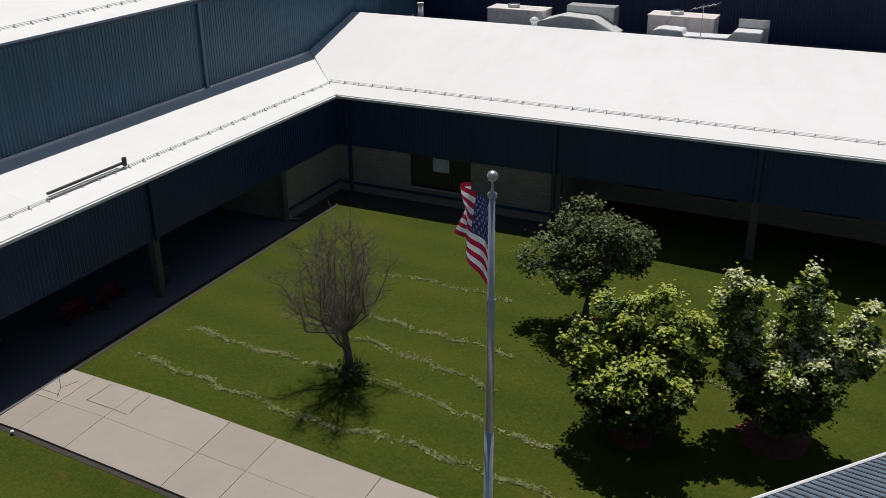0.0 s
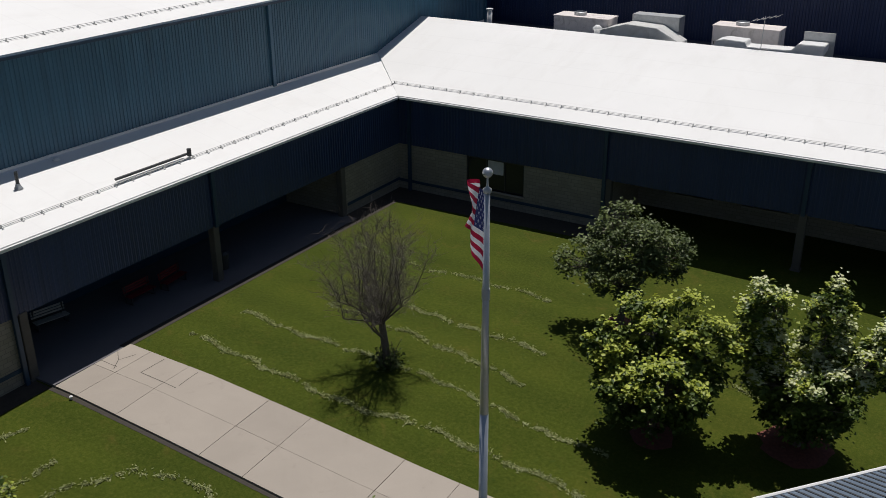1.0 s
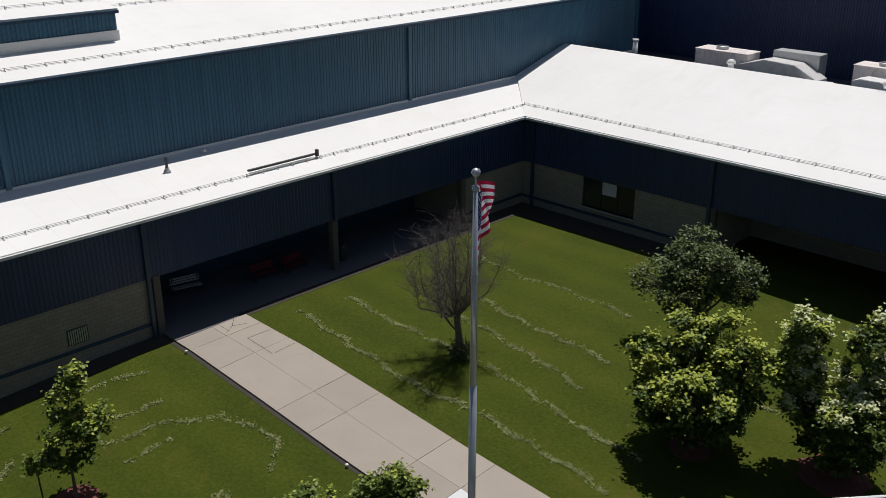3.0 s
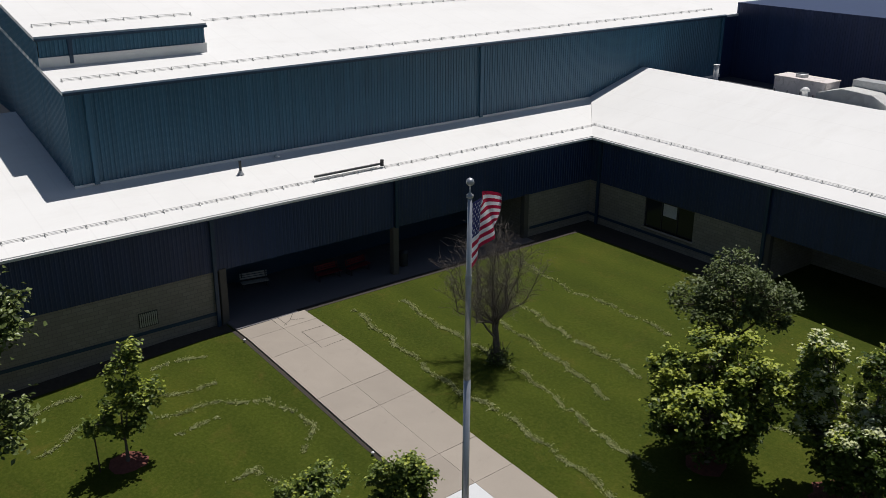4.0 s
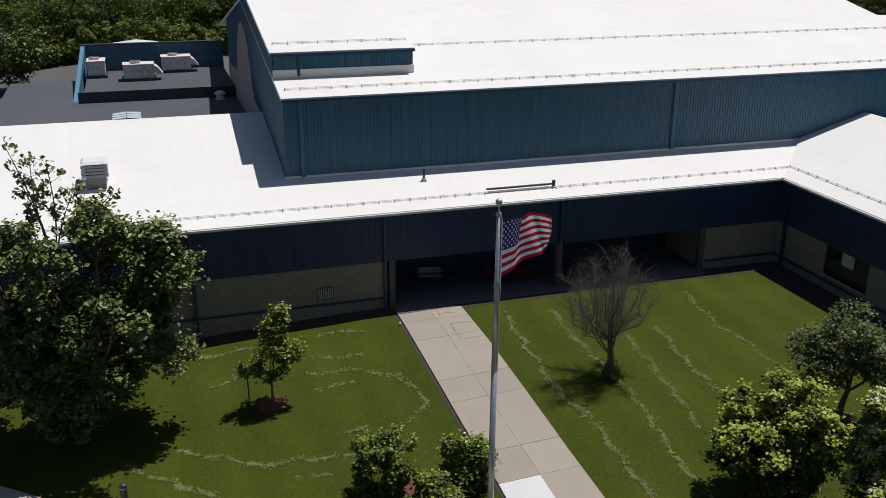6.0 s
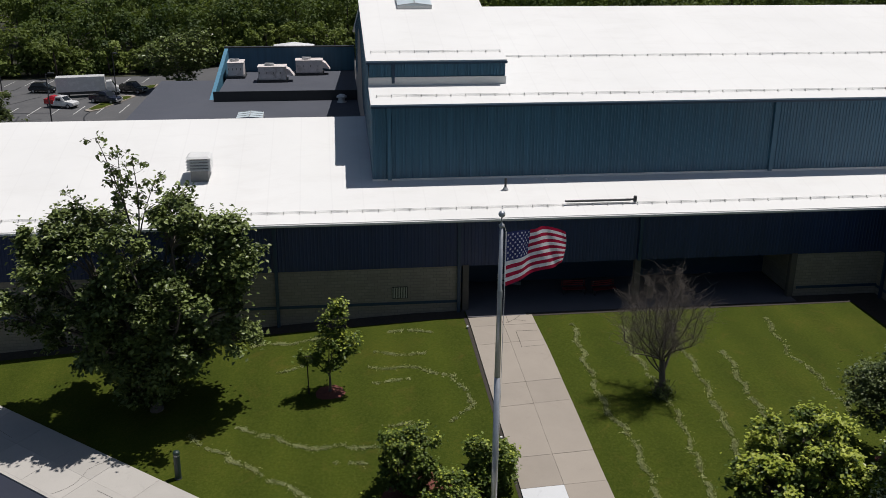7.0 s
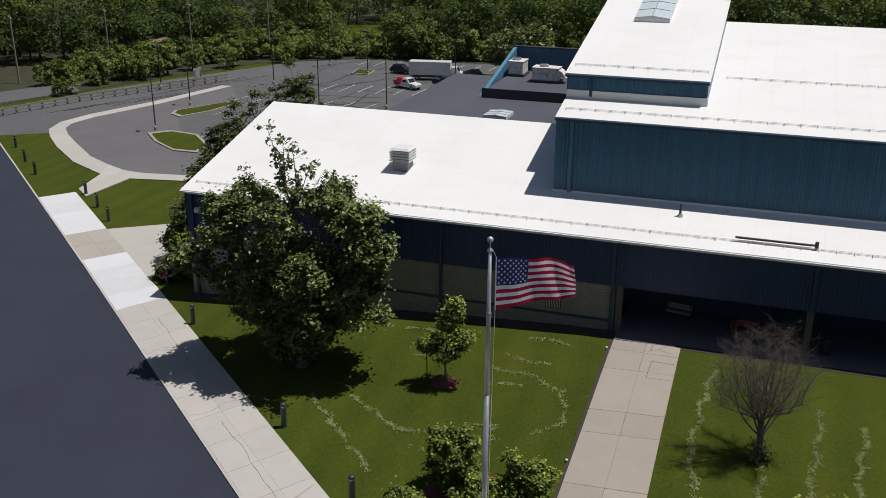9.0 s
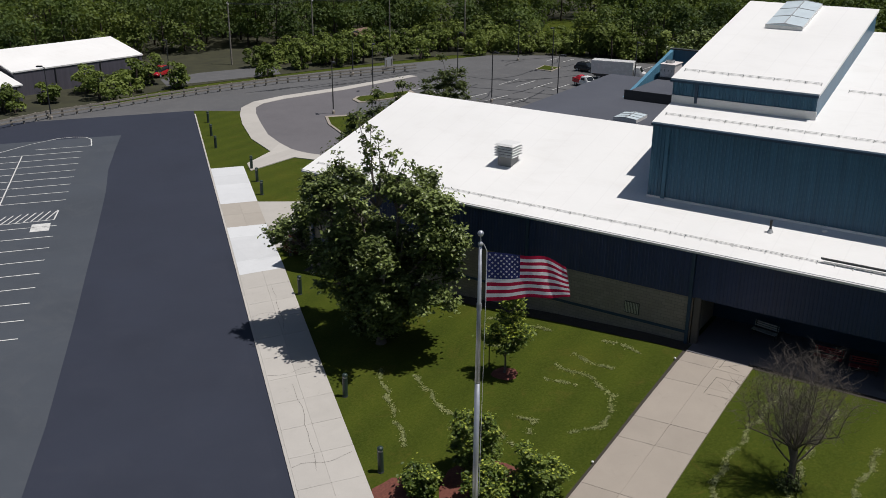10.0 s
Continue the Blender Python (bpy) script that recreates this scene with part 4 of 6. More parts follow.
def bare_tree(at3):
    r = random.Random(61)
    e = thing("bare_tree", at3, "leafless grey-brown tree with many fine upright twigs", "tree")
    A = Vector(at3)
    wood, twigs, c = Geo(), Geo(), []
    fork = A + Vector((-0.2, -0.08, 2.0))
    limb(wood, A - Vector((0, 0, 0.1)), fork, 0.19, 0.15, r, 0.02, 4, 9)
    side = A + Vector((-0.1, -0.04, 1.2))
    A = A + Vector((-0.3, -0.15, 0))
    for k in range(20):
        w = 2 * math.pi * k / 20 + r.uniform(-0.2, 0.2)
        out = (0.2 + 0.8 * ((k * 7) % 20) / 19) * 2.6
        top = 6.9 - 0.42 * out ** 1.7 + r.uniform(-0.6, 0.1)
        s = side if k % 4 == 0 else fork
        knee = A + Vector((math.cos(w) * out * 0.75 + r.uniform(-0.15, 0.15), math.sin(w) * out * 0.75 + r.uniform(-0.15, 0.15), 2.2 + 0.34 * (top - 2.2)))
        q = A + Vector((math.cos(w) * out * r.uniform(0.85, 1.1), math.sin(w) * out * r.uniform(0.85, 1.1), top))
        pts = limb(wood, s, knee, 0.05, 0.024, r, 0.12, 5, 6)
        pts = pts[2:] + limb(wood, knee, q, 0.024, 0.006, r, 0.14, 6, 5)
        for p in pts:
            for _ in range(5):
                o = Vector((p.x - A.x, p.y - A.y, 0))
                d = o * r.uniform(-0.25, 0.35) + Vector((r.uniform(-0.65, 0.65), r.uniform(-0.65, 0.65), r.uniform(-0.05, 0.85)))
                sub = limb(twigs, p, p + d, 0.007, 0.004, r, 0.2, 3, 4)
                for t in sub[1:]:
                    for _ in range(2):
                        twigs.tube(t, t + Vector((r.uniform(-0.35, 0.35), r.uniform(-0.35, 0.35), r.uniform(-0.05, 0.4))), 0.004, 0.0025, 3, False)
    A = Vector(at3)
    for k in range(30):
        w, h = r.uniform(0, 6.28), r.uniform(0.3, 1.1)
        b = A + Vector((math.cos(w) * r.uniform(0.1, 0.5), math.sin(w) * r.uniform(0.1, 0.5), 0))
        limb(twigs, b, b + Vector((r.uniform(-0.25, 0.25), r.uniform(-0.25, 0.25), h)), 0.02, 0.008, r, 0.1, 2, 4)
        for _ in range(14):
            c.append(tuple(b + Vector((r.gauss(0, 0.18), r.gauss(0, 0.18), abs(r.gauss(0, 0.35))))))
    part("trunk", wood, BARK, e, smooth=True)
    tagged(part("twig", twigs, TWIG, e), kind="stuff")
    tagged(part("sucker", leaf_mesh("suckers", np.array(c), 0.12, 2), LEAF_DULL, e), kind="stuff")


bare_tree(at(-16.5, 32.75))


def bush(x, y, w, h, seed, leaf=LEAF_BUSH, label="dense green leafy shrub beside the walkway", n=3800, name="shrub", size=0.12, extra=None):
    r = random.Random(seed)
    lobes = [(0, 0, 0.4 * h, 0.8 * w, 0.8 * w, 0.4 * h)]
    for k in range(7):
        t, up = 2 * math.pi * k / 7 + r.uniform(-0.4, 0.4), r.uniform(0.3, 0.88)
        reach = w * (1.0 - 0.75 * up) + 0.1
        lobes.append((reach * math.cos(t), reach * math.sin(t), up * h, w * r.uniform(0.22, 0.42), w * r.uniform(0.22, 0.42), h * r.uniform(0.1, 0.2)))
    # a share of yellow-green leaves over the higher sprays
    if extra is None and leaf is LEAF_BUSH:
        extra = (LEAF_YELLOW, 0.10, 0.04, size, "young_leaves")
    return tree(name, at(x, y), 0.4 * h, 0.05, lobes, leaf, n, size, seed, label, "shrub", DARKBARK, 100, 0.19, extra, 4, shell=0.55)


bush(-10.95, 18.8, 1.5, 4.2, 71, n=11000)
bush(-10.4, 22.5, 1.35, 2.8, 72, n=8200)
bush(-9.2, 20.7, 1.2, 2.1, 73, n=5600)
bush(-8.45, 17.2, 1.0, 1.5, 74, n=3800)
mulch_ring(-10.1, 19.8, 2.3)
mulch_ring(-7.8, 16.0, 1.2)
# shrubs and young trees at the building's end
for k, (x, y, w, h) in enumerate(((-31.2, -9.5, 1.2, 2.0), (-30.9, -11.0, 0.9, 1.2), (-33.2, -10.7, 1.4, 4.0))):
    bush(x, y, w, h, 80 + k, LEAF_DULL if k % 2 else LEAF_BUSH, "dark green shrub planted at the building's end", 3600, size=0.15)
LEAF_ROW = make_leaf("dark_olive_leaf", (0.035, 0.055, 0.014), (0.13, 0.16, 0.05), 0.4, 0.25)
REDLEAF = make_leaf("dark_red_leaf", (0.05, 0.018, 0.016), (0.14, 0.05, 0.035), 0.45, 0.3)
bush(-30.3, -9.9, 0.9, 1.7, 87, REDLEAF, "dark red-leaved shrub at the building's corner", 2600, size=0.13)
for k, (x, y, w, h) in enumerate(((-35.0, -11.2, 1.8, 6.2), (-38.2, -11.8, 2.1, 8.4), (-41.6, -12.4, 2.3, 10.0), (-45.4, -12.8, 2.5, 11.2), (-49.6, -13.1, 2.6, 11.2), (-53.5, -13.2, 2.4, 10.4), (-58.2, -13.4, 3.8, 12.8))):
    tree("small_tree", at(x, y), 0.2 * h, 0.06 + 0.012 * h, [(0, 0, 0.38 * h, w, w, 0.24 * h), (0.25 * w, 0.3 * w, 0.58 * h, 0.75 * w, 0.75 * w, 0.2 * h), (-0.3 * w, -0.3 * w, 0.66 * h, 0.65 * w, 0.65 * w, 0.16 * h), (0, 0.1 * w, 0.84 * h, 0.4 * w, 0.4 * w, 0.14 * h), (0.4 * w, -0.5 * w, 0.3 * h, 0.6 * w, 0.6 * w, 0.14 * h)], LEAF_ROW, 11000 if k < 6 else 18000, 0.18, 90 + k, "dark green young tree in a row along the building's end", tips=150, spread=0.34, group="trees along the building's end")
tree("small_tree", at(-119.5, -6.5), 1.5, 0.2, [(0, 0, 4.0, 4.0, 4.0, 3.2), (0.5, 2.5, 6.0, 3.0, 3.2, 2.6), (0, -2.5, 4.6, 2.6, 2.6, 2.4)], LEAF_MAPLE, 6000, 0.34, 93, "dark green spreading tree beside the car park", tips=140, spread=0.7)


# ---- grass clippings left in rows ----
def windrows():
    rows = [((-25.63, 30.17), (-21.14, 29.7), (-15.9, 29.5), (-13.72, 30), (-10.18, 30.04), (-5.86, 29.83)), ((-25.06, 33.04), (-22.01, 32.81), (-18.5, 32.73), (-14.39, 32.94), (-11.38, 32.6), (-8.73, 32.43), (-6.06, 32.34)), ((-22.06, 35.79), (-17.11, 35.4), (-13.91, 35.03), (-10.81, 34.67)), ((-20.98, 37.98), (-17.16, 37.44), (-14.34, 37.24), (-11.08, 37.3)), ((-25.23, 42.41), (-19.99, 41.55), (-17.69, 41.85), (-12.91, 41.68)),
            ((-26.35, 18.81), (-25.87, 21.61)), ((-23.89, 17.83), (-23.12, 20.93)), ((-22.35, 17.44), (-21.68, 20.44), (-20.34, 22.14), (-17.74, 22.84), (-16.02, 21.54)), ((-20.79, 17.64), (-20.54, 19.74)), ((-22.63, 12.32), (-23.82, 14.63)), ((-17.61, 10.31), (-16.57, 12.32), (-15.2, 14.02), (-14.99, 16.03), (-13.9, 19.53)), ((-16.25, 17.94), (-16.51, 19.24), (-15.1, 19.74)), ((-26.21, 10.6), (-25.99, 13.01), (-26.2, 15.42)), ((-13.89, 15.42), (-13.16, 17.02)), ((-17.41, 7.89), (-15.33, 10.1), (-13.07, 12.3), (-11.37, 14.3)), ((1.03, 39.38), (-3.43, 39.4), (-6.75, 37.95))]
    r = np.random.default_rng(5)
    pts = []
    for row in rows:
        strength = r.uniform(0.7, 1.3)
        for (ax, ay), (bx, by) in zip(row, row[1:]):
            L = math.hypot(bx - ax, by - ay)
            n = int(L * 225 * strength)
            t = r.uniform(0, 1, n)
            wob = 0.12 * np.sin(t * L * 2.1 + ax)
            clump = np.sin(t * L * 4.3 + ay * 3) + np.sin(t * L * 11 + ax) * 0.8 + np.sin(t * L * 1.3 + ax * 2) * 0.6
            keep = clump > r.uniform(-2.0, 1.4, n)
            t, wob = t[keep], wob[keep]
            off = r.normal(0, 0.085, len(t)) * r.choice([0.5, 1.0, 1.3], len(t)) + wob
            x = ax + (bx - ax) * t - (by - ay) / L * off
            y = ay + (by - ay) * t + (bx - ax) / L * off
            pts.append(np.stack([x, y, np.array([land(b, a) for a, b in zip(x, y)]) + r.uniform(0.01, 0.06, len(t))], 1))
    ob = part("grass_clippings", leaf_mesh("grass_clippings", np.concatenate(pts), 0.044, 6, 0.6, 2.8), CLIPPING)
    tagged(ob, "pale dry rows of grass clippings on the lawn", "clippings", kind="stuff")


windrows()


# ---- flagpole and flag ----
PX, PY = -5.77, 21.86
pole = thing("flagpole", (PX, PY, land(PY, PX)), "tall silver aluminium flagpole with a ball finial", "flagpole")
part("shaft", Geo().tube((PX, PY, land(PY, PX) - 0.05), (PX, PY, 7.0), 0.125, 0.115, 20).tube((PX, PY, 7.0), (PX, PY, 13.12), 0.115, 0.065, 20), STEEL, pole, smooth=True)
part("base_collar", Geo().lathe([(0.0, 0.16), (0.16, 0.16), (0.3, 0.05), (0.32, 0.0)][::-1], 20, (PX, PY, land(PY, PX))), STEEL, pole, smooth=True)
part("truck", Geo().lathe([(0.07, 0.0), (0.105, 0.03), (0.105, 0.11), (0.05, 0.15), (0.025, 0.2), (0.025, 0.42)], 16, (PX, PY, 13.07)), GALV, pole, "pulley cap", smooth=True)
part("ball", Geo().lathe([(0.001 + 0.125 * math.sin(math.pi * k / 10), -0.125 * math.cos(math.pi * k / 10)) for k in range(11)], 18, (PX, PY, 13.58)), STEEL, pole, "polished ball finial", smooth=True)
part("collar_band", Geo().tube((PX, PY, 10.3), (PX, PY, 10.6), 0.105, 0.105, 20), GALV, pole)
FD = Vector((-0.60, 0.80, 0)).normalized()
HX, HY = PX + FD.x * 0.26, PY + FD.y * 0.26
rope = Geo()
rope.path([(PX + FD.x * 0.12, PY + FD.y * 0.12, 13.15), (HX, HY, 12.85), (HX, HY, 10.7), (PX + FD.x * 0.2, PY + FD.y * 0.2, 5.0), (PX + FD.x * 0.17, PY + FD.y * 0.17, 1.4)], [0.012] * 5, 5)
part("halyard", rope, WHITE, pole, "white rope")


def make_cloth(name, colour):
    m, t, b = nodes_of(name, 0.8, 0, 0.2)
    v = coords(t)
    col = ramp(t, noise_of(t, 3.0, 4, 0.6, v), [(0.3, tuple(c * 0.88 for c in colour)), (0.7, tuple(min(1, c * 1.1) for c in colour))])
    t.links.new(col, b.inputs["Base Color"])
    bump(t, b, noise_of(t, 9.0, 4, 0.6, v), 0.25, 0.03)
    tr = t.nodes.new("ShaderNodeBsdfTranslucent")
    t.links.new(col, tr.inputs["Color"])
    ms = t.nodes.new("ShaderNodeMixShader")
    ms.inputs[0].default_value = 0.5
    t.links.new(b.outputs[0], ms.inputs[1])
    t.links.new(tr.outputs[0], ms.inputs[2])
    t.links.new(ms.outputs[0], t.nodes["Material Output"].inputs[0])
    return m


RED, CLOTHWHITE, BLUE = make_cloth("red_cloth", (0.46, 0.016, 0.06)), make_cloth("white_cloth", (0.90, 0.88, 0.90)), make_cloth("blue_cloth", (0.04, 0.05, 0.17))
HOIST, FLY, ZT = 2.1, 3.55, 12.8
fside = FD.cross(Vector((0, 0, 1)))


def cloth(s, v):
    """A place on the flying cloth: s along the fly and v down the hoist, both from 0 to 1."""
    amp = 0.20 * s ** 0.7
    w = amp * math.sin(8.5 * s + 1.9 * v - 0.6) + 0.09 * s * math.sin(15 * s - 2.6 * v)
    reach = FLY * (0.97 * s - 0.09 * s * s * (1.0 - v))
    z = ZT - v * HOIST * (1 - 0.34 * s ** 1.5) - 0.10 * s - 0.48 * s ** 1.8 + 0.07 * s * math.sin(9 * s + 0.8 + v)
    return Vector((HX, HY, 0)) + FD * reach + fside * w + Vector((0, 0, z))


def patch(s0, s1, v0, v1, ns, nv):
    g = Geo()
    for i in range(ns + 1):
        for j in range(nv + 1):
            g.v.append(tuple(cloth(s0 + (s1 - s0) * i / ns, v0 + (v1 - v0) * j / nv)))
    for i in range(ns):
        for j in range(nv):
            k = i * (nv + 1) + j
            g.f.append((k, k + 1, k + nv + 2, k + nv + 1))
    return g


flag = thing("flag", (HX, HY, ZT - HOIST), "red, white and blue striped national flag flying from the pole", "flag")
for k in range(13):
    part("stripe", patch(0.4 if k < 7 else 0.0, 1.0, k / 13, (k + 1) / 13, 30 if k < 7 else 50, 3), RED if k % 2 == 0 else CLOTHWHITE, flag, "red stripe" if k % 2 == 0 else "white stripe", smooth=True)
canton = part("canton", patch(0.0, 0.4, 0.0, 7 / 13, 20, 12), BLUE, flag, "dark blue field with white stars", smooth=True)
stars = Geo()
for row in range(9):
    for col in range(6 if row % 2 == 0 else 5):
        s = (col + (0.5 if row % 2 == 0 else 1.0)) / 6 * 0.4
        v = (row + 0.9) / 9.8 * 7 / 13
        for sgn in (-1, 1):
            ring5 = []
            for k in range(10):
                w = math.pi / 2 + k * math.pi / 5
                rad = 0.062 if k % 2 == 0 else 0.028
                ring5.append(tuple(cloth(max(0.0, s + rad * math.cos(w) / FLY), v - rad * math.sin(w) / HOIST) + fside * 0.008 * sgn))
            stars.poly(*ring5)
part("stars", stars, CLOTHWHITE, canton, "white stars")
part("heading", Geo().tube((HX, HY, ZT + 0.02), (HX, HY, ZT - HOIST - 0.02), 0.022, 0.022, 8), CLOTHWHITE, flag)


# ---- roof furniture of the building ----
def snow_guard(p, q, height, normal, label="thin grey two-rail snow guard along the roof edge"):
    """Two thin rails on clamps from p to q; height(x, y) is the roof."""
    e = thing("snow_guard", (p[0], p[1], height(*p)), label, "snow guard", "roof snow guards")
    L = math.hypot(q[0] - p[0], q[1] - p[1])
    n = max(2, int(L / 0.95))
    for lift in (0.05, 0.12):
        part("rail", Geo().tube((p[0], p[1], height(*p) + lift), (q[0], q[1], height(*q) + lift), 0.013, 0.013, 6), DUCT, e)
    clamp = Geo().box(-0.025, 0.025, -0.025, 0.025, 0, 0.14)
    clamp.box(-0.12 * abs(normal[0]) - 0.025, 0.12 * abs(normal[0]) + 0.025, -0.12 * abs(normal[1]) - 0.025, 0.12 * abs(normal[1]) + 0.025, 0.0, 0.03)
    m = clamp.mesh("clamp")
    m.materials.append(DUCT)
    for k in range(n + 1):
        x, y = p[0] + (q[0] - p[0]) * k / n, p[1] + (q[1] - p[1]) * k / n
        o = new("clamp", m)
        o.parent = e
        o.matrix_parent_inverse = e.matrix_basis.inverted()
        o.matrix_basis = Matrix.Translation((x, y, height(x, y)))
    return e


snow_guard((XE - 1.15, YS + 0.4), (XE - 1.15, YE + 1.15), lambda x, y: low(x), (1, 0))
snow_guard((XE - 1.1, YE + 1.3), (WX1, YE + 1.3), lambda x, y: wing(y), (0, 1))
snow_guard((XB - 1.2, YB + 0.35), (XB - 1.2, YN - 0.3), lambda x, y: hall(x), (1, 0))
snow_guard((-41.0, YD + 0.9), (-41.0, YN - 1.9), lambda x, y: hall(x), (1, 0))
snow_guard((XD - 1.35, YB + 0.2), (XD - 1.35, YD - 0.15), lambda x, y: raised(x), (1, 0))

part("gutter", Geo().box(XE + 0.005, XE + 0.13, YS - 0.25, YE - 0.13, ZE - 0.19, ZE - 0.05), WHITE, building, "white eaves gutter", bevel=0.01)
part("gutter", Geo().box(XE + 0.135, WX1, YE - 0.13, YE - 0.005, ZE - 0.19, ZE - 0.05), WHITE, building, "white eaves gutter", bevel=0.01)
part("gutter", Geo().box(XB + 0.065, XB + 0.18, YB - 0.08, YN, ZB - 0.22, ZB - 0.07), TRIM, building, "dark eaves gutter", bevel=0.01)
part("gutter", Geo().box(XD + 0.125, XD + 0.23, YB - 0.2, YD + 0.1, raised(XD) - 0.26, raised(XD) - 0.12), TRIM, building, "dark eaves gutter", bevel=0.01)
part("roof_curb", Geo().hexa([(XD - 0.02, YB - 0.06, hall(XD) - 0.2), (XD + 0.09, YB - 0.06, hall(XD) - 0.2), (XD + 0.09, YD + 0.06, hall(XD) - 0.2), (XD - 0.02, YD + 0.06, hall(XD) - 0.2), (XD - 0.02, YB - 0.06, hall(XD) + 0.5), (XD + 0.09, YB - 0.06, hall(XD) + 0.5), (XD + 0.09, YD + 0.06, hall(XD) + 0.5), (XD - 0.02, YD + 0.06, hall(XD) + 0.5)]), WHITE, building, "pale membrane upstand")


def downspout(x0, x1, y0, y1, z0, z1, mat=TRIM):
    g = Geo().box(x0, x1, y0, y1, z0, z1)
    g.box(x0 - 0.02, x1 + 0.02, y0 - 0.02, y1 + 0.02, z1 - 0.35, z1)
    return part("downspout", g, mat, building, bevel=0.012)


for y, z0, z1 in ((45.28, low(XB) + 0.05, ZB - 0.2), (19.5, low(XB) + 0.05, ZB - 0.2), (70.8, 7.0, ZB - 0.2)):
    downspout(XB + 0.04, XB + 0.17, y - 0.13, y + 0.13, z0, z1, SIDING)
for y, z0 in ((23.45, -0.2), (35.0, BAND - 0.05), (12.2, -0.7), (-6.4, -1.9)):
    downspout(XF + 0.09, XF + 0.24, y - 0.1, y + 0.1, z0, ZE - 0.2)
for x, z0 in ((-27.5, -0.1), (-14.4, -0.1), (-3.6, BAND - 0.05)):
    downspout(x - 0.1, x + 0.1, YF - 0.24, YF - 0.09, z0, ZE - 0.2)
downspout(XD + 0.03, XD + 0.14, 19.9, 20.1, hall(XD) + 0.1, raised(XD) - 0.25)

# tan masonry face on the hall's end wall, pointed at the top
g = Geo()
tan = [(-42.1, 9.4), (-45.2, 9.6), (-46.6, 10.4), (-47.0, 11.7), (-48.2, 13.2), (-49.6, 14.3), (-51.6, 14.7), (-53.4, 14.2), (-54.8, 12.7), (-56.0, 10.2), (-62.8, 9.8), (-62.8, 5.0), (-42.1, 5.0)]
front = [(1.055 * x + 1.9, YB - 0.12, z) for x, z in tan]
back = [(1.055 * x + 1.9, YB - 0.02, z) for x, z in tan]
n = len(tan)
g.v += front + back
g.f += [tuple(range(n)), tuple(reversed(range(n, 2 * n)))] + [(k, k + n, (k + 1) % n + n, (k + 1) % n) for k in range(n)]
part("end_panel", g, TANPANEL, building, "tan masonry face with a pointed top")

# flat roofs behind, parapet
part("parapet", Geo().box(-71.4, -71.0, 5.6, YB, 6.0, 10.8), SIDING, building, "dark blue parapet wall")
g = Geo()
g.hexa([(-71.0, 5.6, 6.0), (-60.2, 5.0, 6.0), (-60.2, 5.35, 6.0), (-71.0, 5.95, 6.0), (-71.0, 5.6, 10.8), (-60.2, 5.0, 7.5), (-60.2, 5.35, 7.5), (-71.0, 5.95, 10.8)])
# lighter copy of the siding: sunlight on this face is in its colour
part("parapet", g, make_siding("sunlit_blue_cladding", (0.10, 0.25, 0.36)), building, "sloping blue parapet wall, lightened in colour as its sunlit face")
part("coping", Geo().box(-71.5, -70.9, 5.55, YB, 10.8, 10.9), DARK, building, bevel=0.01)
part("roof_step", Geo().box(-59.7, -59.6, 5.5, YB, 7.5, 8.5), DARK, building, "dark step between two flat roofs")


def rooftop_unit(x, y, z, w, d, h, label, hood=True, name="rooftop_unit"):
    """A packaged unit with its curb, panels, top fan and intake hood; the long side runs along y."""
    e = thing(name, (x, y, z), label, "air conditioner", "rooftop units")
    part("curb", Geo().box(x - d / 2 - 0.15, x + d / 2 + 0.15, y - w / 2 - 0.15, y + w / 2 + 0.15, z, z + 0.22), DARK, e)
    part("cabinet", Geo().box(x - d / 2, x + d / 2, y - w / 2, y + w / 2, z + 0.22, z + h), BEIGE, e, bevel=0.03)
    part("top_rim", Geo().box(x - d / 2 - 0.05, x + d / 2 + 0.05, y - w / 2 - 0.05, y + w / 2 + 0.05, z + h, z + h + 0.07), BEIGE, e, bevel=0.015)
    for k in range(4):
        a = y - w / 2 + (k + 0.08) * w / 4
        part("door_panel", Geo().box(x + d / 2, x + d / 2 + 0.025, a, a + w / 4 * 0.84, z + 0.32, z + h - 0.12), BEIGE, e)
        part("handle", Geo().box(x + d / 2 + 0.025, x + d / 2 + 0.06, a + 0.06, a + 0.1, z + 0.8, z + 1.0), DARK, e)
    part("fan_ring", Geo().lathe([(0.45, 0.0), (0.45, 0.22), (0.40, 0.24), (0.38, 0.05), (0.06, 0.05), (0.0, 0.12)], 18, (x, y - w * 0.1, z + h + 0.07)), GALV, e)
    if hood:
        b = y + w / 2
        part("intake_hood", Geo().hexa([(x - d / 2 + 0.1, b, z + 0.7), (x + d / 2 - 0.1, b, z + 0.7), (x + d / 2 - 0.1, b + 0.75, z + 0.55), (x - d / 2 + 0.1, b + 0.75, z + 0.55), (x - d / 2 + 0.1, b, z + h - 0.1), (x + d / 2 - 0.1, b, z + h - 0.1), (x + d / 2 - 0.1, b + 0.3, z + h - 0.25), (x - d / 2 + 0.1, b + 0.3, z + h - 0.25)]), BEIGE, e)
    return e


rooftop_unit(-67.9, 6.9, 8.45, 1.5, 2.1, 1.45, "beige rooftop air unit beside the blue parapet", False)
rooftop_unit(-65.2, 10.5, 8.45, 2.6, 1.6, 1.4, "beige rooftop air unit with a side hood on black roofing")
rooftop_unit(-69.0, 13.9, 8.45, 2.6, 1.6, 1.4, "beige rooftop air unit with a side hood on black roofing")
part("roof_deck", Geo().box(-70.95, -59.7, 6.0, YB - 0.1, 7.2, 8.45), BLACKROOF, building, "flat black membrane roof")


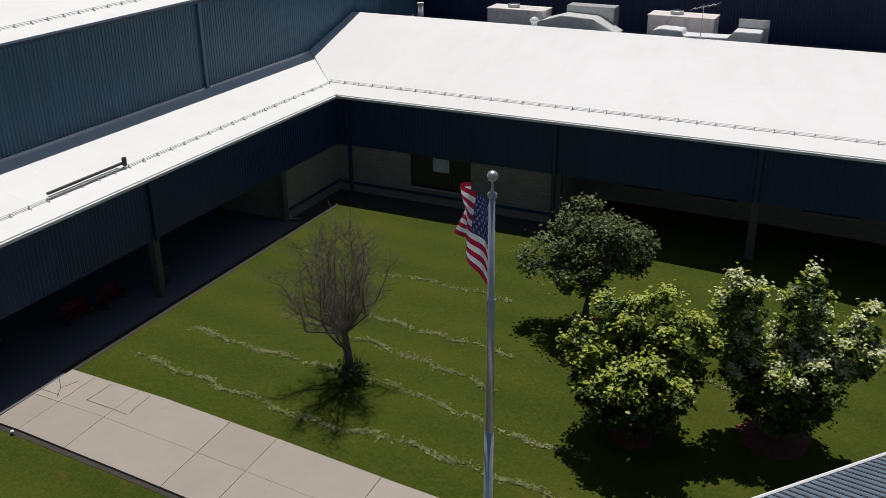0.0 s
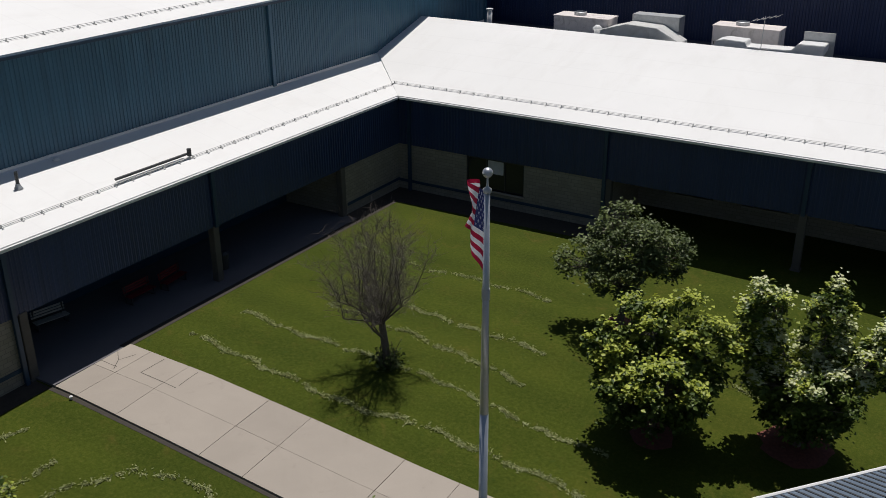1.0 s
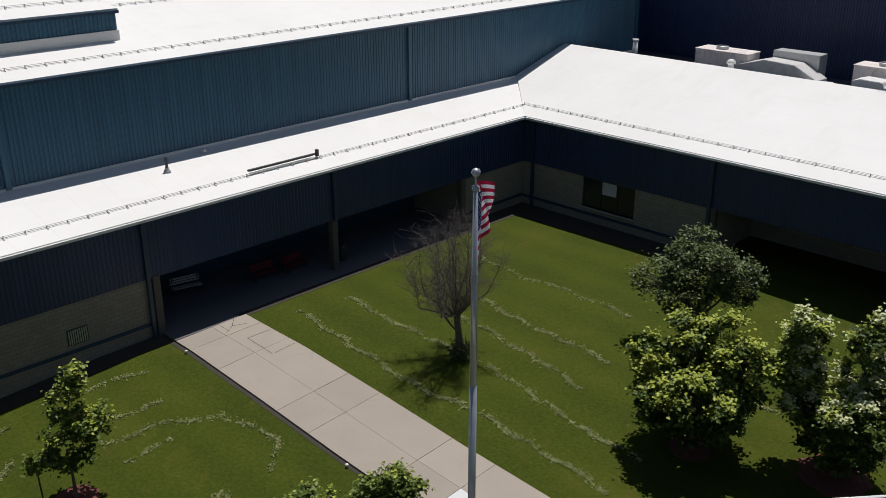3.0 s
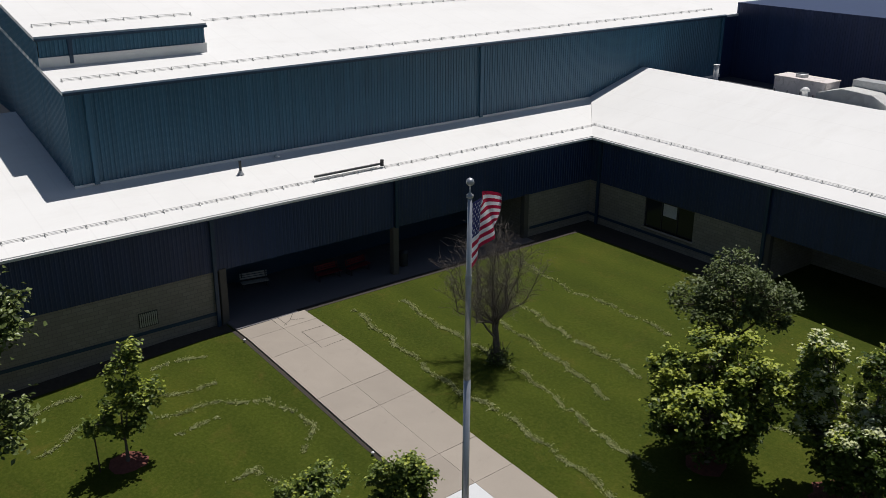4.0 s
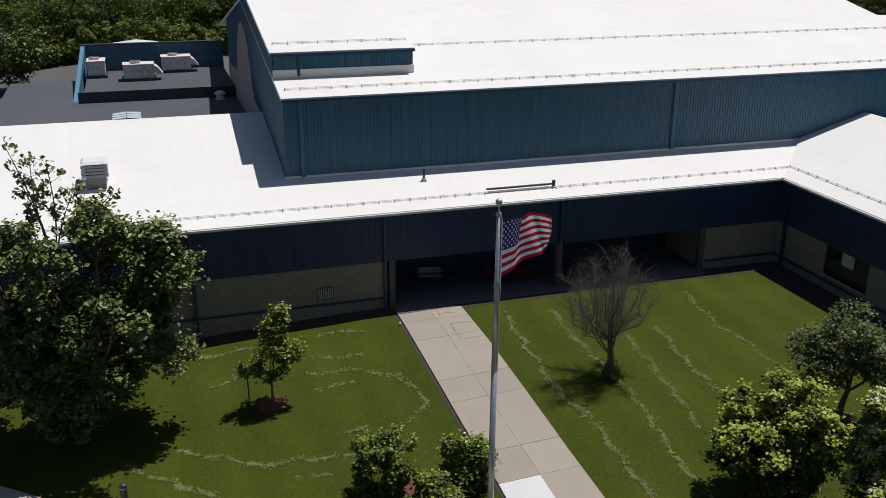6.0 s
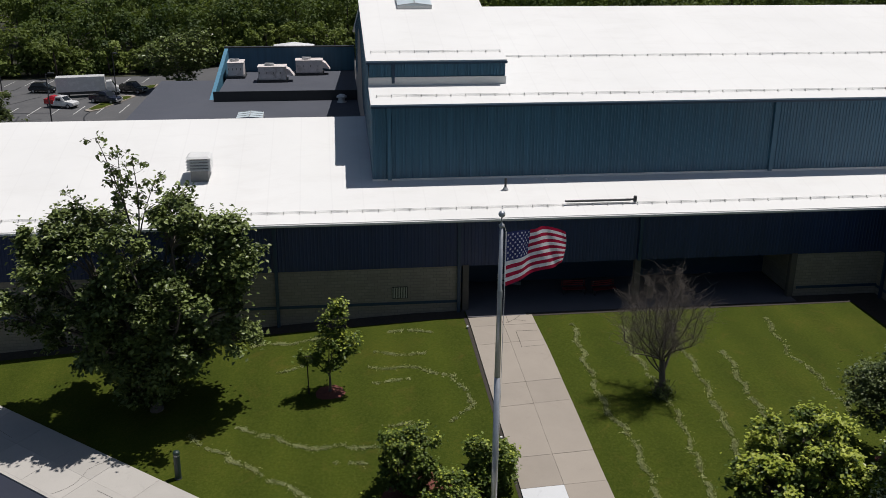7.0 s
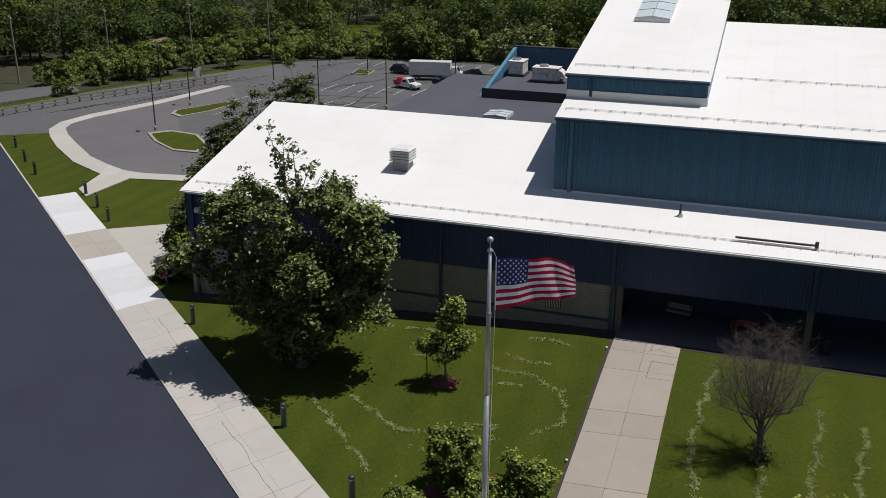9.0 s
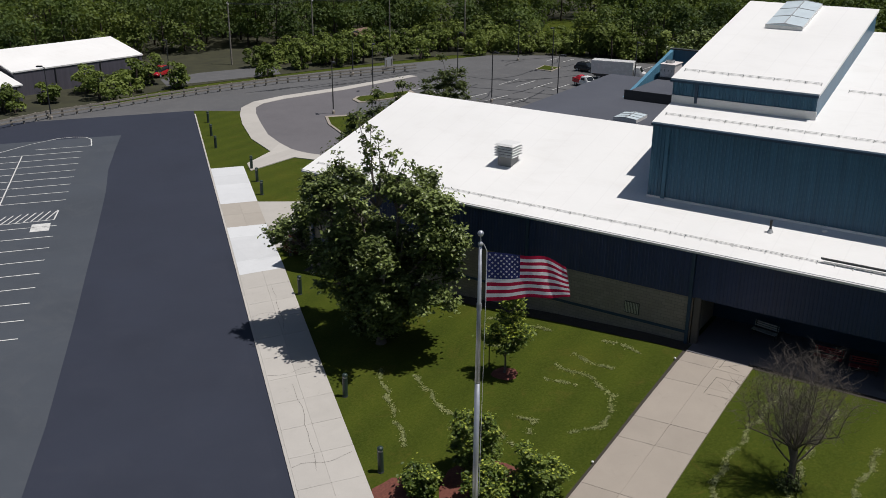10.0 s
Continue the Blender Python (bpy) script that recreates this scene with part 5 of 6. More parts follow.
def round_vent(x, y, z, r=0.28, h=0.6):
    e = thing("round_vent", (x, y, z), "small pale round exhaust vent on the roof", "roof vent", "round roof vents")
    part("stack", Geo().lathe([(r * 1.5, 0), (r * 1.5, 0.05), (r, 0.1), (r, h * 0.6)], 16, (x, y, z)), WHITE, e, smooth=True)
    part("cap", Geo().lathe([(r * 0.9, h * 0.62), (r * 1.6, h * 0.62), (r * 1.5, h * 0.8), (r * 0.7, h), (0.0, h * 1.05)], 16, (x, y, z)), WHITE, e, smooth=True)
    return e


round_vent(-58.6, 16.87, 7.6, 0.3, 0.7)
round_vent(-20.2, 63.2, wing(63.2), 0.2, 0.7)
stack = thing("flue_stack", (-31.0, 68.0, 6.5), "thin white flue stack behind the roof valley", "flue")
part("pipe", Geo().tube((-31.0, 68.0, 6.49), (-31.0, 68.0, 8.75), 0.2, 0.2, 16), WHITE, stack, smooth=True)
part("cap", Geo().tube((-31.0, 68.0, 8.75), (-31.0, 68.0, 8.85), 0.26, 0.26, 16), WHITE, stack)


# curb metal greyed down to hold the shade of the vent's side and gaps
CURB = surface("shade_grey_curb_metal", (0.20, 0.205, 0.21), 0.12, 2, 25, 0.6, 0, 0.06)


def penthouse_vent(x, y, z):
    """Louvred roof vent with four flaring tiers."""
    e = thing("roof_vent", (x, y, z), "pale louvred box vent standing on the white roof", "roof vent")
    part("curb", Geo().box(x - 0.55, x + 0.55, y - 0.55, y + 0.55, z - 0.3, z + 1.35), CURB, e, bevel=0.015)
    for k in range(4):
        a, b, c = z + 0.62 + 0.19 * k, 0.70, 0.78
        part("louvre", Geo().hexa([(x - c, y - c, a), (x + c, y - c, a), (x + c, y + c, a), (x - c, y + c, a), (x - b, y - b, a + 0.08), (x + b, y - b, a + 0.08), (x + b, y + b, a + 0.08), (x - b, y + b, a + 0.08)]), WHITE, e)
    part("cap", Geo().hexa([(x - 0.78, y - 0.78, z + 1.39), (x + 0.78, y - 0.78, z + 1.39), (x + 0.78, y + 0.78, z + 1.39), (x - 0.78, y + 0.78, z + 1.39), (x - 0.62, y - 0.62, z + 1.52), (x + 0.62, y - 0.62, z + 1.52), (x + 0.62, y + 0.62, z + 1.52), (x - 0.62, y + 0.62, z + 1.52)]), WHITE, e)
    return e


penthouse_vent(-34.0, 7.4, low(-34.0))

pipe = thing("roof_pipe", (-29.45, 32.5, low(-29.45)), "long dark pipe lying on the white roof", "pipe")
part("tube", Geo().tube((-29.45, 30.3, low(-29.45) + 0.24), (-29.45, 34.9, low(-29.45) + 0.24), 0.065, 0.065, 12), DARK, pipe)
part("tube", Geo().tube((-29.58, 30.5, low(-29.58) + 0.14), (-29.58, 34.6, low(-29.58) + 0.14), 0.06, 0.06, 10), GALV, pipe)
part("end_cap", Geo().tube((-29.45, 34.85, low(-29.45) + 0.1), (-29.45, 34.85, low(-29.45) + 0.46), 0.11, 0.11, 12), DARK, pipe)
stub = thing("vent_pipe", (-31.5, 26.85, low(-31.5)), "short dark plumbing vent pipe on the white roof", "pipe")
part("stack", Geo().tube((-31.5, 26.85, low(-31.5) - 0.05), (-31.5, 26.85, low(-31.5) + 0.75), 0.075, 0.075, 12), DARK, stub)
part("boot", Geo().lathe([(0.2, 0.0), (0.12, 0.12), (0.09, 0.22)], 14, (-31.5, 26.85, low(-31.5))), GALV, stub)
v2 = thing("vent_hood", (-32.6, 29.7, low(-32.6)), "small pale vent hood near the hall wall", "roof vent")
part("cap", Geo().lathe([(0.18, 0.0), (0.18, 0.06), (0.1, 0.14), (0.0, 0.16)], 12, (-32.6, 29.7, low(-32.6))), WHITE, v2)


def skylight(name, x0, x1, y0, y1, roofz, label, rise=0.5):
    """A ridge skylight: curb, frame bars and glass panes on two slopes."""
    e = thing(name, ((x0 + x1) / 2, (y0 + y1) / 2, roofz((x0 + x1) / 2)), label, "skylight", "skylights")
    ym = (y0 + y1) / 2
    part("curb", Geo().hexa([(x0, y0, roofz(x0) - 0.1), (x1, y0, roofz(x1) - 0.1), (x1, y1, roofz(x1) - 0.1), (x0, y1, roofz(x0) - 0.1), (x0, y0, roofz(x0) + 0.25), (x1, y0, roofz(x1) + 0.25), (x1, y1, roofz(x1) + 0.25), (x0, y1, roofz(x0) + 0.25)]), WHITE, e)
    n = 3
    for k in range(n):
        a, b = x0 + (x1 - x0) * k / n, x0 + (x1 - x0) * (k + 1) / n
        for yy in (y0, y1):
            part("pane", Geo().poly((a + 0.03, yy, roofz(a) + 0.27), (b - 0.03, yy, roofz(b) + 0.27), (b - 0.03, ym, roofz(b) + 0.27 + rise), (a + 0.03, ym, roofz(a) + 0.27 + rise)), PANEL, e, "pale translucent pane")
    for k in range(n + 1):
        a = x0 + (x1 - x0) * k / n
        for yy in (y0, y1):
            part("bar", Geo().tube((a, yy, roofz(a) + 0.28), (a, ym, roofz(a) + 0.29 + rise), 0.03, 0.03, 6), GALV, e)
    part("ridge_bar", Geo().tube((x0, ym, roofz(x0) + 0.29 + rise), (x1, ym, roofz(x1) + 0.29 + rise), 0.04, 0.04, 6), GALV, e)
    for xx in (x0, x1):
        part("end_pane", Geo().poly((xx, y0, roofz(xx) + 0.26), (xx, y1, roofz(xx) + 0.26), (xx, ym, roofz(xx) + 0.26 + rise)), PANEL, e)
    return e


PANEL = surface("translucent_skylight_panel", (0.56, 0.64, 0.68), 0.08, 1.5, 20, 0.35, 0, 0.05)
skylight("skylight", -52.0, -46.7, 21.1, 23.7, raised, "pale blue translucent ridge skylight on the white roof", 0.16)
skylight("skylight", -53.4, -50.9, 8.2, 10.3, lambda x: 7.6, "white translucent box skylight on the black roof", 0.1)

# plant on the north roof
rooftop_unit(-23.2, 68.2, 7.0, 4.2, 1.8, 1.9, "beige rooftop air unit behind the white roof ridge", False).matrix_basis = Matrix.Translation((-23.2, 68.2, 7.0)) @ Matrix.Rotation(radians(-90), 4, "Z")
rooftop_unit(-11.8, 69.3, 7.0, 4.4, 1.8, 2.0, "beige rooftop air unit behind the white roof ridge", False).matrix_basis = Matrix.Translation((-11.8, 69.3, 7.0)) @ Matrix.Rotation(radians(-90), 4, "Z")


def prism_y(profile, y0, y1):
    """A solid from an (x, z) outline, run from y0 to y1."""
    g = Geo()
    n = len(profile)
    g.v += [(x, y0, z) for x, z in profile] + [(x, y1, z) for x, z in profile]
    g.f += [tuple(range(n)), tuple(reversed(range(n, 2 * n)))] + [(k, k + n, (k + 1) % n + n, (k + 1) % n) for k in range(n)]
    return g


duct = thing("roof_duct", (-17.8, 66.0, 7.4), "large pale sheet-metal duct with sloping ends on the roof", "duct")
part("trunk", prism_y([(-21.0, 7.4), (-15.2, 7.4), (-15.2, 8.2), (-16.9, 9.05), (-19.1, 9.15), (-21.0, 8.6)], 65.4, 67.0), DUCT, duct, bevel=0.03)
part("louvre_box", Geo().box(-19.3, -15.9, 67.05, 68.3, 7.4, 9.6), GALV, duct, bevel=0.02)
part("support", Geo().box(-20.6, -20.3, 65.6, 66.8, 7.2, 7.45), DARK, duct)
part("elbow", prism_y([(-16.1, 7.4), (-13.9, 7.4), (-13.6, 8.0), (-14.0, 8.35), (-16.1, 8.25)], 64.2, 65.3), WHITE, duct, bevel=0.05)
duct2 = thing("roof_duct", (-9.3, 66.0, 7.4), "long pale curved duct with an upturned end on the roof", "duct")
part("trunk", prism_y([(-12.9, 7.4), (-6.8, 7.4), (-6.3, 7.7), (-6.0, 8.3), (-6.0, 8.75), (-7.6, 8.75), (-8.0, 8.3), (-10.8, 8.25), (-10.9, 8.55), (-12.3, 8.6), (-12.8, 8.45)], 65.2, 66.6), WHITE, duct2, bevel=0.04)
part("screen", Geo().box(-7.6, -5.7, 66.7, 66.85, 7.4, 9.3), GALV, duct2)
duct.matrix_basis = Matrix.Translation((-0.4, 1.2, -0.25)) @ duct.matrix_basis
part("stand", Geo().box(-12.6, -6.9, 65.3, 66.5, 6.49, 7.42), DARK, duct2)
duct2.matrix_basis = Matrix.Translation((-0.3, 1.0, 0)) @ duct2.matrix_basis
part("stand", Geo().box(-21.2, -15.7, 66.7, 68.1, 6.49, 7.2), DARK, duct)
for ob in [o for o in bpy.data.objects if o.name.startswith("rooftop_unit") and o.matrix_basis.translation.y > 60]:
    x, y, z = ob.matrix_basis.translation
    part("stand", Geo().box(x - 2.1, x + 2.1, y - 0.85, y + 0.85, 6.49, z), DARK, ob)
ant = thing("antenna", (-9.2, 62.0, wing(62.0)), "thin metal roof antenna on a short mast", "antenna")
za = wing(62.0)
part("mast", Geo().tube((-9.2, 62.0, za - 0.05), (-9.15, 62.0, za + 2.05), 0.025, 0.02, 8), GALV, ant)
part("boom", Geo().tube((-9.8, 62.0, za + 1.75), (-8.4, 62.2, za + 2.1), 0.015, 0.015, 6), GALV, ant)
for k in range(5):
    t = k / 4
    p = Vector((-9.8 + 1.4 * t, 62.0 + 0.2 * t, za + 1.75 + 0.35 * t))
    part("element", Geo().tube(p - Vector((0.1, 0.45, 0.05)), p + Vector((0.1, 0.45, 0.05)), 0.01, 0.01, 5), GALV, ant)
part("foot", Geo().box(-9.6, -8.8, 61.7, 62.3, za - 0.05, za + 0.06), DARK, ant)


# ---- wall openings and fittings ----
def window(name, x0, x1, z0, z1, y, panes=3):
    e = structure(thing(name, ((x0 + x1) / 2, y, z0), "dark window in the block wall with pale blinds behind", "window"), "dark window in the block wall with pale blinds behind", "window")
    f = 0.07
    part("sill", Geo().box(x0 - 0.1, x1 + 0.1, y - 0.1, y + 0.2, z0 - 0.1, z0), CONCRETE, e, bevel=0.01)
    for a, b in ((x0, x0 + f), (x1 - f, x1)):
        part("frame", Geo().box(a, b, y + 0.08, y + 0.2, z0, z1), DARK, e)
    part("frame", Geo().box(x0, x1, y + 0.08, y + 0.2, z1 - f, z1), DARK, e)
    for k in range(panes):
        a, b = x0 + f + (x1 - x0 - 2 * f) * k / panes, x0 + f + (x1 - x0 - 2 * f) * (k + 1) / panes
        part("pane", Geo().box(a + 0.02, b - 0.02, y + 0.13, y + 0.15, z0 + 0.03, z1 - f), GLASS, e)
        if k:
            part("mullion", Geo().box(a - 0.03, a + 0.03, y + 0.09, y + 0.19, z0, z1 - f), DARK, e)
        if k == 1:
            part("blind", Geo().box(a + 0.1, b - 0.1, y + 0.115, y + 0.125, z1 - 0.9, z1 - f), CLOTHWHITE, e, "pale half-drawn blind")
    part("reveal", Geo().box(x0, x1, y + 0.25, y + 0.34, z0, z1), DARK, e)
    return e


window("window_1", -23.45, -19.5, 1.0, 2.95, YF)
for k, (a, b) in enumerate(((-11.6, -9.6), (-7.7, -5.2), (-1.5, 1.2), (3.2, 6.0))):
    window("window_%d" % (k + 2), a, b, 1.2, 2.7, YF + 4.7, 2)
doorway = structure(thing("door_1", (-34.6, 38.0, 0), "dark glazed double door at the back of the porch", "door"), "dark glazed double door at the back of the porch", "door")
for a in (36.9, 38.05):
    part("leaf", Geo().box(-34.62, -34.56, a, a + 1.1, 0.02, 2.3), DARK, doorway, bevel=0.01)
    part("pane", Geo().box(-34.555, -34.545, a + 0.15, a + 0.95, 0.4, 2.1), GLASS, doorway)
    part("handle", Geo().tube((-34.5, a + 0.6, 0.9), (-34.5, a + 0.6, 1.3), 0.02, 0.02, 8), STEEL, doorway)
grille = thing("wall_grille", (XF + 0.03, 19.75, 0.95), "dark louvred air grille in the block wall", "grille")
part("frame", Geo().box(XF - 0.02, XF + 0.03, 19.25, 20.25, 0.95, 1.75), DARK, grille)
for k in range(9):
    part("slat", Geo().box(XF + 0.03, XF + 0.06, 19.3 + 0.105 * k, 19.35 + 0.105 * k, 1.0, 1.7), GALV, grille)
for y in (-5.9,):
    wl = thing("wall_lamp", (XF + 0.1, y, 4.8), "small pale floodlight on the dark siding", "wall lamp")
    part("bracket", Geo().box(XF + 0.08, XF + 0.2, y - 0.05, y + 0.05, 4.75, 4.85), DARK, wl)
    part("head", Geo().hexa([(XF + 0.2, y - 0.18, 4.7), (XF + 0.45, y - 0.18, 4.62), (XF + 0.45, y + 0.18, 4.62), (XF + 0.2, y + 0.18, 4.7), (XF + 0.2, y - 0.18, 4.95), (XF + 0.42, y - 0.18, 4.88), (XF + 0.42, y + 0.18, 4.88), (XF + 0.2, y + 0.18, 4.95)]), WHITE, wl, bevel=0.01)
REDPAINT = surface("faded_red_paint", (0.17, 0.012, 0.02), 0.2, 3, 25, 0.45, 0, 0.08)


def bench(x, y, turn, mat, label):
    e = thing("bench", (0, 0, 0), label, "bench", "porch benches")
    for k in range(4):
        part("seat_slat", Geo().box(-0.22 + 0.115 * k, -0.13 + 0.115 * k, -0.8, 0.8, 0.42, 0.46), mat, e)
    for k in range(3):
        part("back_slat", Geo().box(-0.30 - 0.02 * k, -0.27 - 0.02 * k, -0.8, 0.8, 0.55 + 0.13 * k, 0.64 + 0.13 * k), mat, e)
    for yy in (-0.7, 0.7):
        part("leg", Geo().box(-0.3, 0.2, yy - 0.03, yy + 0.03, 0.0, 0.05).box(0.12, 0.17, yy - 0.03, yy + 0.03, 0.0, 0.42).box(-0.32, -0.27, yy - 0.03, yy + 0.03, 0.0, 0.92), DARK, e)
    e.matrix_basis = Matrix.Translation((x, y, 0.0)) @ Matrix.Rotation(turn, 4, "Z")
    return e


bench(-30.2, 31.4, 0, REDPAINT, "red slatted bench on the shaded porch floor")
bench(-30.0, 33.4, 0.15, REDPAINT, "red slatted bench on the shaded porch floor")
bench(-31.6, 27.3, -0.2, GALV, "grey metal bench on the shaded porch floor")
bin_ = thing("litter_bin", (-29.3, 36.2, 0), "dark round litter bin beside a porch column", "bin")
part("body", Geo().lathe([(0.0, 0.0), (0.26, 0.0), (0.29, 0.05), (0.31, 0.8), (0.28, 0.82)], 18, (-29.3, 36.2, 0)), DARK, bin_)
part("lid", Geo().lathe([(0.33, 0.82), (0.33, 0.87), (0.2, 1.0), (0.0, 1.03)], 18, (-29.3, 36.2, 0)), DARK, bin_)


# ---- shelter by the road ----
shelter = thing("road_shelter", (*road(30, 15.3), land(28)), "low shelter with a blue-grey standing-seam metal roof and white gutter", "shelter")
SEAM = surface("blue_grey_seam_roof", (0.155, 0.20, 0.265), 0.08, 1.2, 25, 0.4, 0.3, 0.05)
U0, U1, N0, N1, NM, ZL, ZH = 19.2, 40.8, 11.5, 18.1, 14.8, 2.3, 3.5
for na, nb in ((N1, NM), (N0, NM)):
    k = 0
    while U0 + 0.28 * k < U1 - 0.2:
        a = U0 + 0.28 * k
        pts = [(*road(u, n), z) for u, n, z in ((a + 0.045, na, ZL), (a + 0.235, na, ZL), (a + 0.235, nb, ZH), (a + 0.045, nb, ZH))]
        if na == N0:
            pts = pts[::-1]
        part("roof_panel", Geo().hexa([(x, y, z - 0.06) for x, y, z in pts][::-1] + [(x, y, z) for x, y, z in pts][::-1]), SEAM, shelter)
        p, q = Vector((*road(a, na), ZL)), Vector((*road(a, nb), ZH))
        part("seam", Geo().tube(p + Vector((0, 0, -0.02)), q + Vector((0, 0, -0.02)), 0.05, 0.05, 4), DARK, shelter)
        k += 1
    part("gutter", Geo().tube((*road(U0, na + (0.07 if na == N1 else -0.07)), ZL - 0.02), (*road(U1, na + (0.07 if na == N1 else -0.07)), ZL - 0.02), 0.075, 0.075, 8), WHITE, shelter)
part("ridge_cap", Geo().tube((*road(U0, NM), ZH), (*road(U1, NM), ZH), 0.09, 0.09, 8), SEAM, shelter)
for a in (20.0, 26.8, 33.6, 40.2):
    for b in (12.0, 17.6):
        x, y = road(a, b)
        part("post", Geo().box(x - 0.07, x + 0.07, y - 0.07, y + 0.07, land(y, x) - 0.1, ZL + 0.1), GALV, shelter)


# ---- bollards, lamps, fence ----
def bollard():
    e = thing("bollard", (0, 0, 0), "dark green cylindrical bollard light at the pavement edge", "bollard", "bollard lights")
    part("footing", Geo().lathe([(0.0, 0.03), (0.16, 0.03), (0.18, 0.0), (0.18, -0.1)][::-1], 18), DARK, e)
    part("shaft", Geo().lathe([(0.155, 0.03), (0.155, 1.2)], 18), BOLLARD, e, smooth=True)
    part("lens", Geo().lathe([(0.135, 1.2), (0.135, 1.3)], 18), GALV, e, smooth=True)
    part("cap", Geo().lathe([(0.16, 1.3), (0.165, 1.4), (0.13, 1.46), (0.0, 1.48)], 18), BOLLARD, e, smooth=True)
    return e


BOLLARD = surface("dark_green_enamel", (0.025, 0.045, 0.038), 0.2, 4, 30, 0.45, 0, 0.06)
first = bollard()
spots = [(-8.95, 14.35), (-14.05, 7.95), (-24.05, -4.25), (-29.58, -10), (-41.35, -24.3), (-44.6, -28.0), (-47.8, -31.85), (-52.4, -42.0), (-56.5, -46.95), (-61.7, -52.9)]
for k, (x, y) in enumerate(spots):
    m = pose(x, y, land(y, x) + 0.02, random.Random(k).uniform(-1.2, 1.2), random.Random(k + 50).uniform(-1.2, 1.2), 40 * k)
    if k == 0:
        first.matrix_basis = m
    else:
        copy_thing(first, m)


def lamp_post():
    e = thing("street_lamp", (0, 0, 0), "tall dark car-park lamp post with a flat head", "street lamp", "car-park lamps")
    part("footing", Geo().lathe([(0.0, 0.45), (0.2, 0.45), (0.22, 0.4), (0.22, -0.1)][::-1], 14), CONCRETE, e)
    part("pole", Geo().tube((0, 0, 0.7), (0, 0, 7.0), 0.09, 0.06, 10), DARK, e)
    part("arm", Geo().tube((0, 0, 6.95), (0.5, 0, 7.05), 0.035, 0.035, 6), DARK, e)
    part("head", Geo().box(0.25, 1.0, -0.2, 0.2, 7.0, 7.18), DARK, e, bevel=0.02)
    return e


lp = lamp_post()
lamps = [(-74.2, -42.0, 60), (-89.2, -46.6, 200), (-94.5, -18.5, 90), (-92.0, -27.6, 90), (-120.0, -32.2, 0), (-111.3, -14.0, 45), (-107.2, -42.9, 90), (-52.4, -72.9, -60), (-78.2, -78.5, 20), (-99.5, -58.5, 120), (-126.0, -42.0, 0)]
for k, (x, y, a) in enumerate(lamps):
    m = pose(x, y, land(y), 0, 0, a)
    if k == 0:
        lp.matrix_basis = m
    else:
        copy_thing(lp, m)

fence = structure(thing("guard_fence", (-72, -62.4, land(-62)), "weathered timber post-and-rail fence along the road", "fence"), "weathered timber post-and-rail fence along the road", "fence")
run = [(-35.5, -74.46), (-43.53, -73.89), (-52.45, -73.69), (-60.32, -71.88), (-66.86, -70.68), (-76.24, -68.06), (-87.2, -64.09), (-99.67, -56.99), (-108.32, -52.02)]
for a, b in zip(run, run[1:]):
    L = math.hypot(b[0] - a[0], b[1] - a[1])
    n = max(1, round(L / 1.9))
    for k in range(n):
        t0, t1 = k / n, (k + 1) / n
        p, q = (a[0] + (b[0] - a[0]) * t0, a[1] + (b[1] - a[1]) * t0), (a[0] + (b[0] - a[0]) * t1, a[1] + (b[1] - a[1]) * t1)
        zp, zq = land(p[1]), land(q[1])
        part("post", Geo().box(p[0] - 0.1, p[0] + 0.1, p[1] - 0.1, p[1] + 0.1, zp - 0.2, zp + 1.15), WOOD, fence)
        for lo, hi in ((0.42, 0.62), (0.86, 1.12)):
            part("rail", Geo().hexa([(p[0], p[1] + 0.11, zp + lo), (q[0], q[1] + 0.11, zq + lo), (q[0], q[1] + 0.19, zq + lo), (p[0], p[1] + 0.19, zp + lo), (p[0], p[1] + 0.11, zp + hi), (q[0], q[1] + 0.11, zq + hi), (q[0], q[1] + 0.19, zq + hi), (p[0], p[1] + 0.19, zp + hi)]), WOOD, fence)


# ---- vehicles ----
def wheel(parent, x, y, r=0.36, w=0.24):
    g = Geo()
    g.tube((x, y - w / 2, r), (x, y + w / 2, r), r, r, 18)
    t = part("wheel", g, RUBBER, parent)
    s = 1 if y > 0 else -1
    part("rim", Geo().tube((x, y + s * (w / 2 + 0.005), r), (x, y + s * (w / 2 + 0.02), r), r * 0.6, r * 0.55, 14), GALV, t)


def loft(sections):
    """A closed body through rings of (x, half width, z low, z high, top half width)."""
    g = Geo()
    for x, w, z0, z1, wt in sections:
        g.v += [(x, -w, z0), (x, w, z0), (x, w * 1.02, (z0 + z1) / 2), (x, wt, z1), (x, -wt, z1), (x, -w * 1.02, (z0 + z1) / 2)]
    n = len(sections)
    for i in range(n - 1):
        for k in range(6):
            j = (k + 1) % 6
            g.f.append((i * 6 + k, i * 6 + j, (i + 1) * 6 + j, (i + 1) * 6 + k))
    g.f += [tuple(reversed(range(6))), tuple(range((n - 1) * 6, n * 6))]
    return g


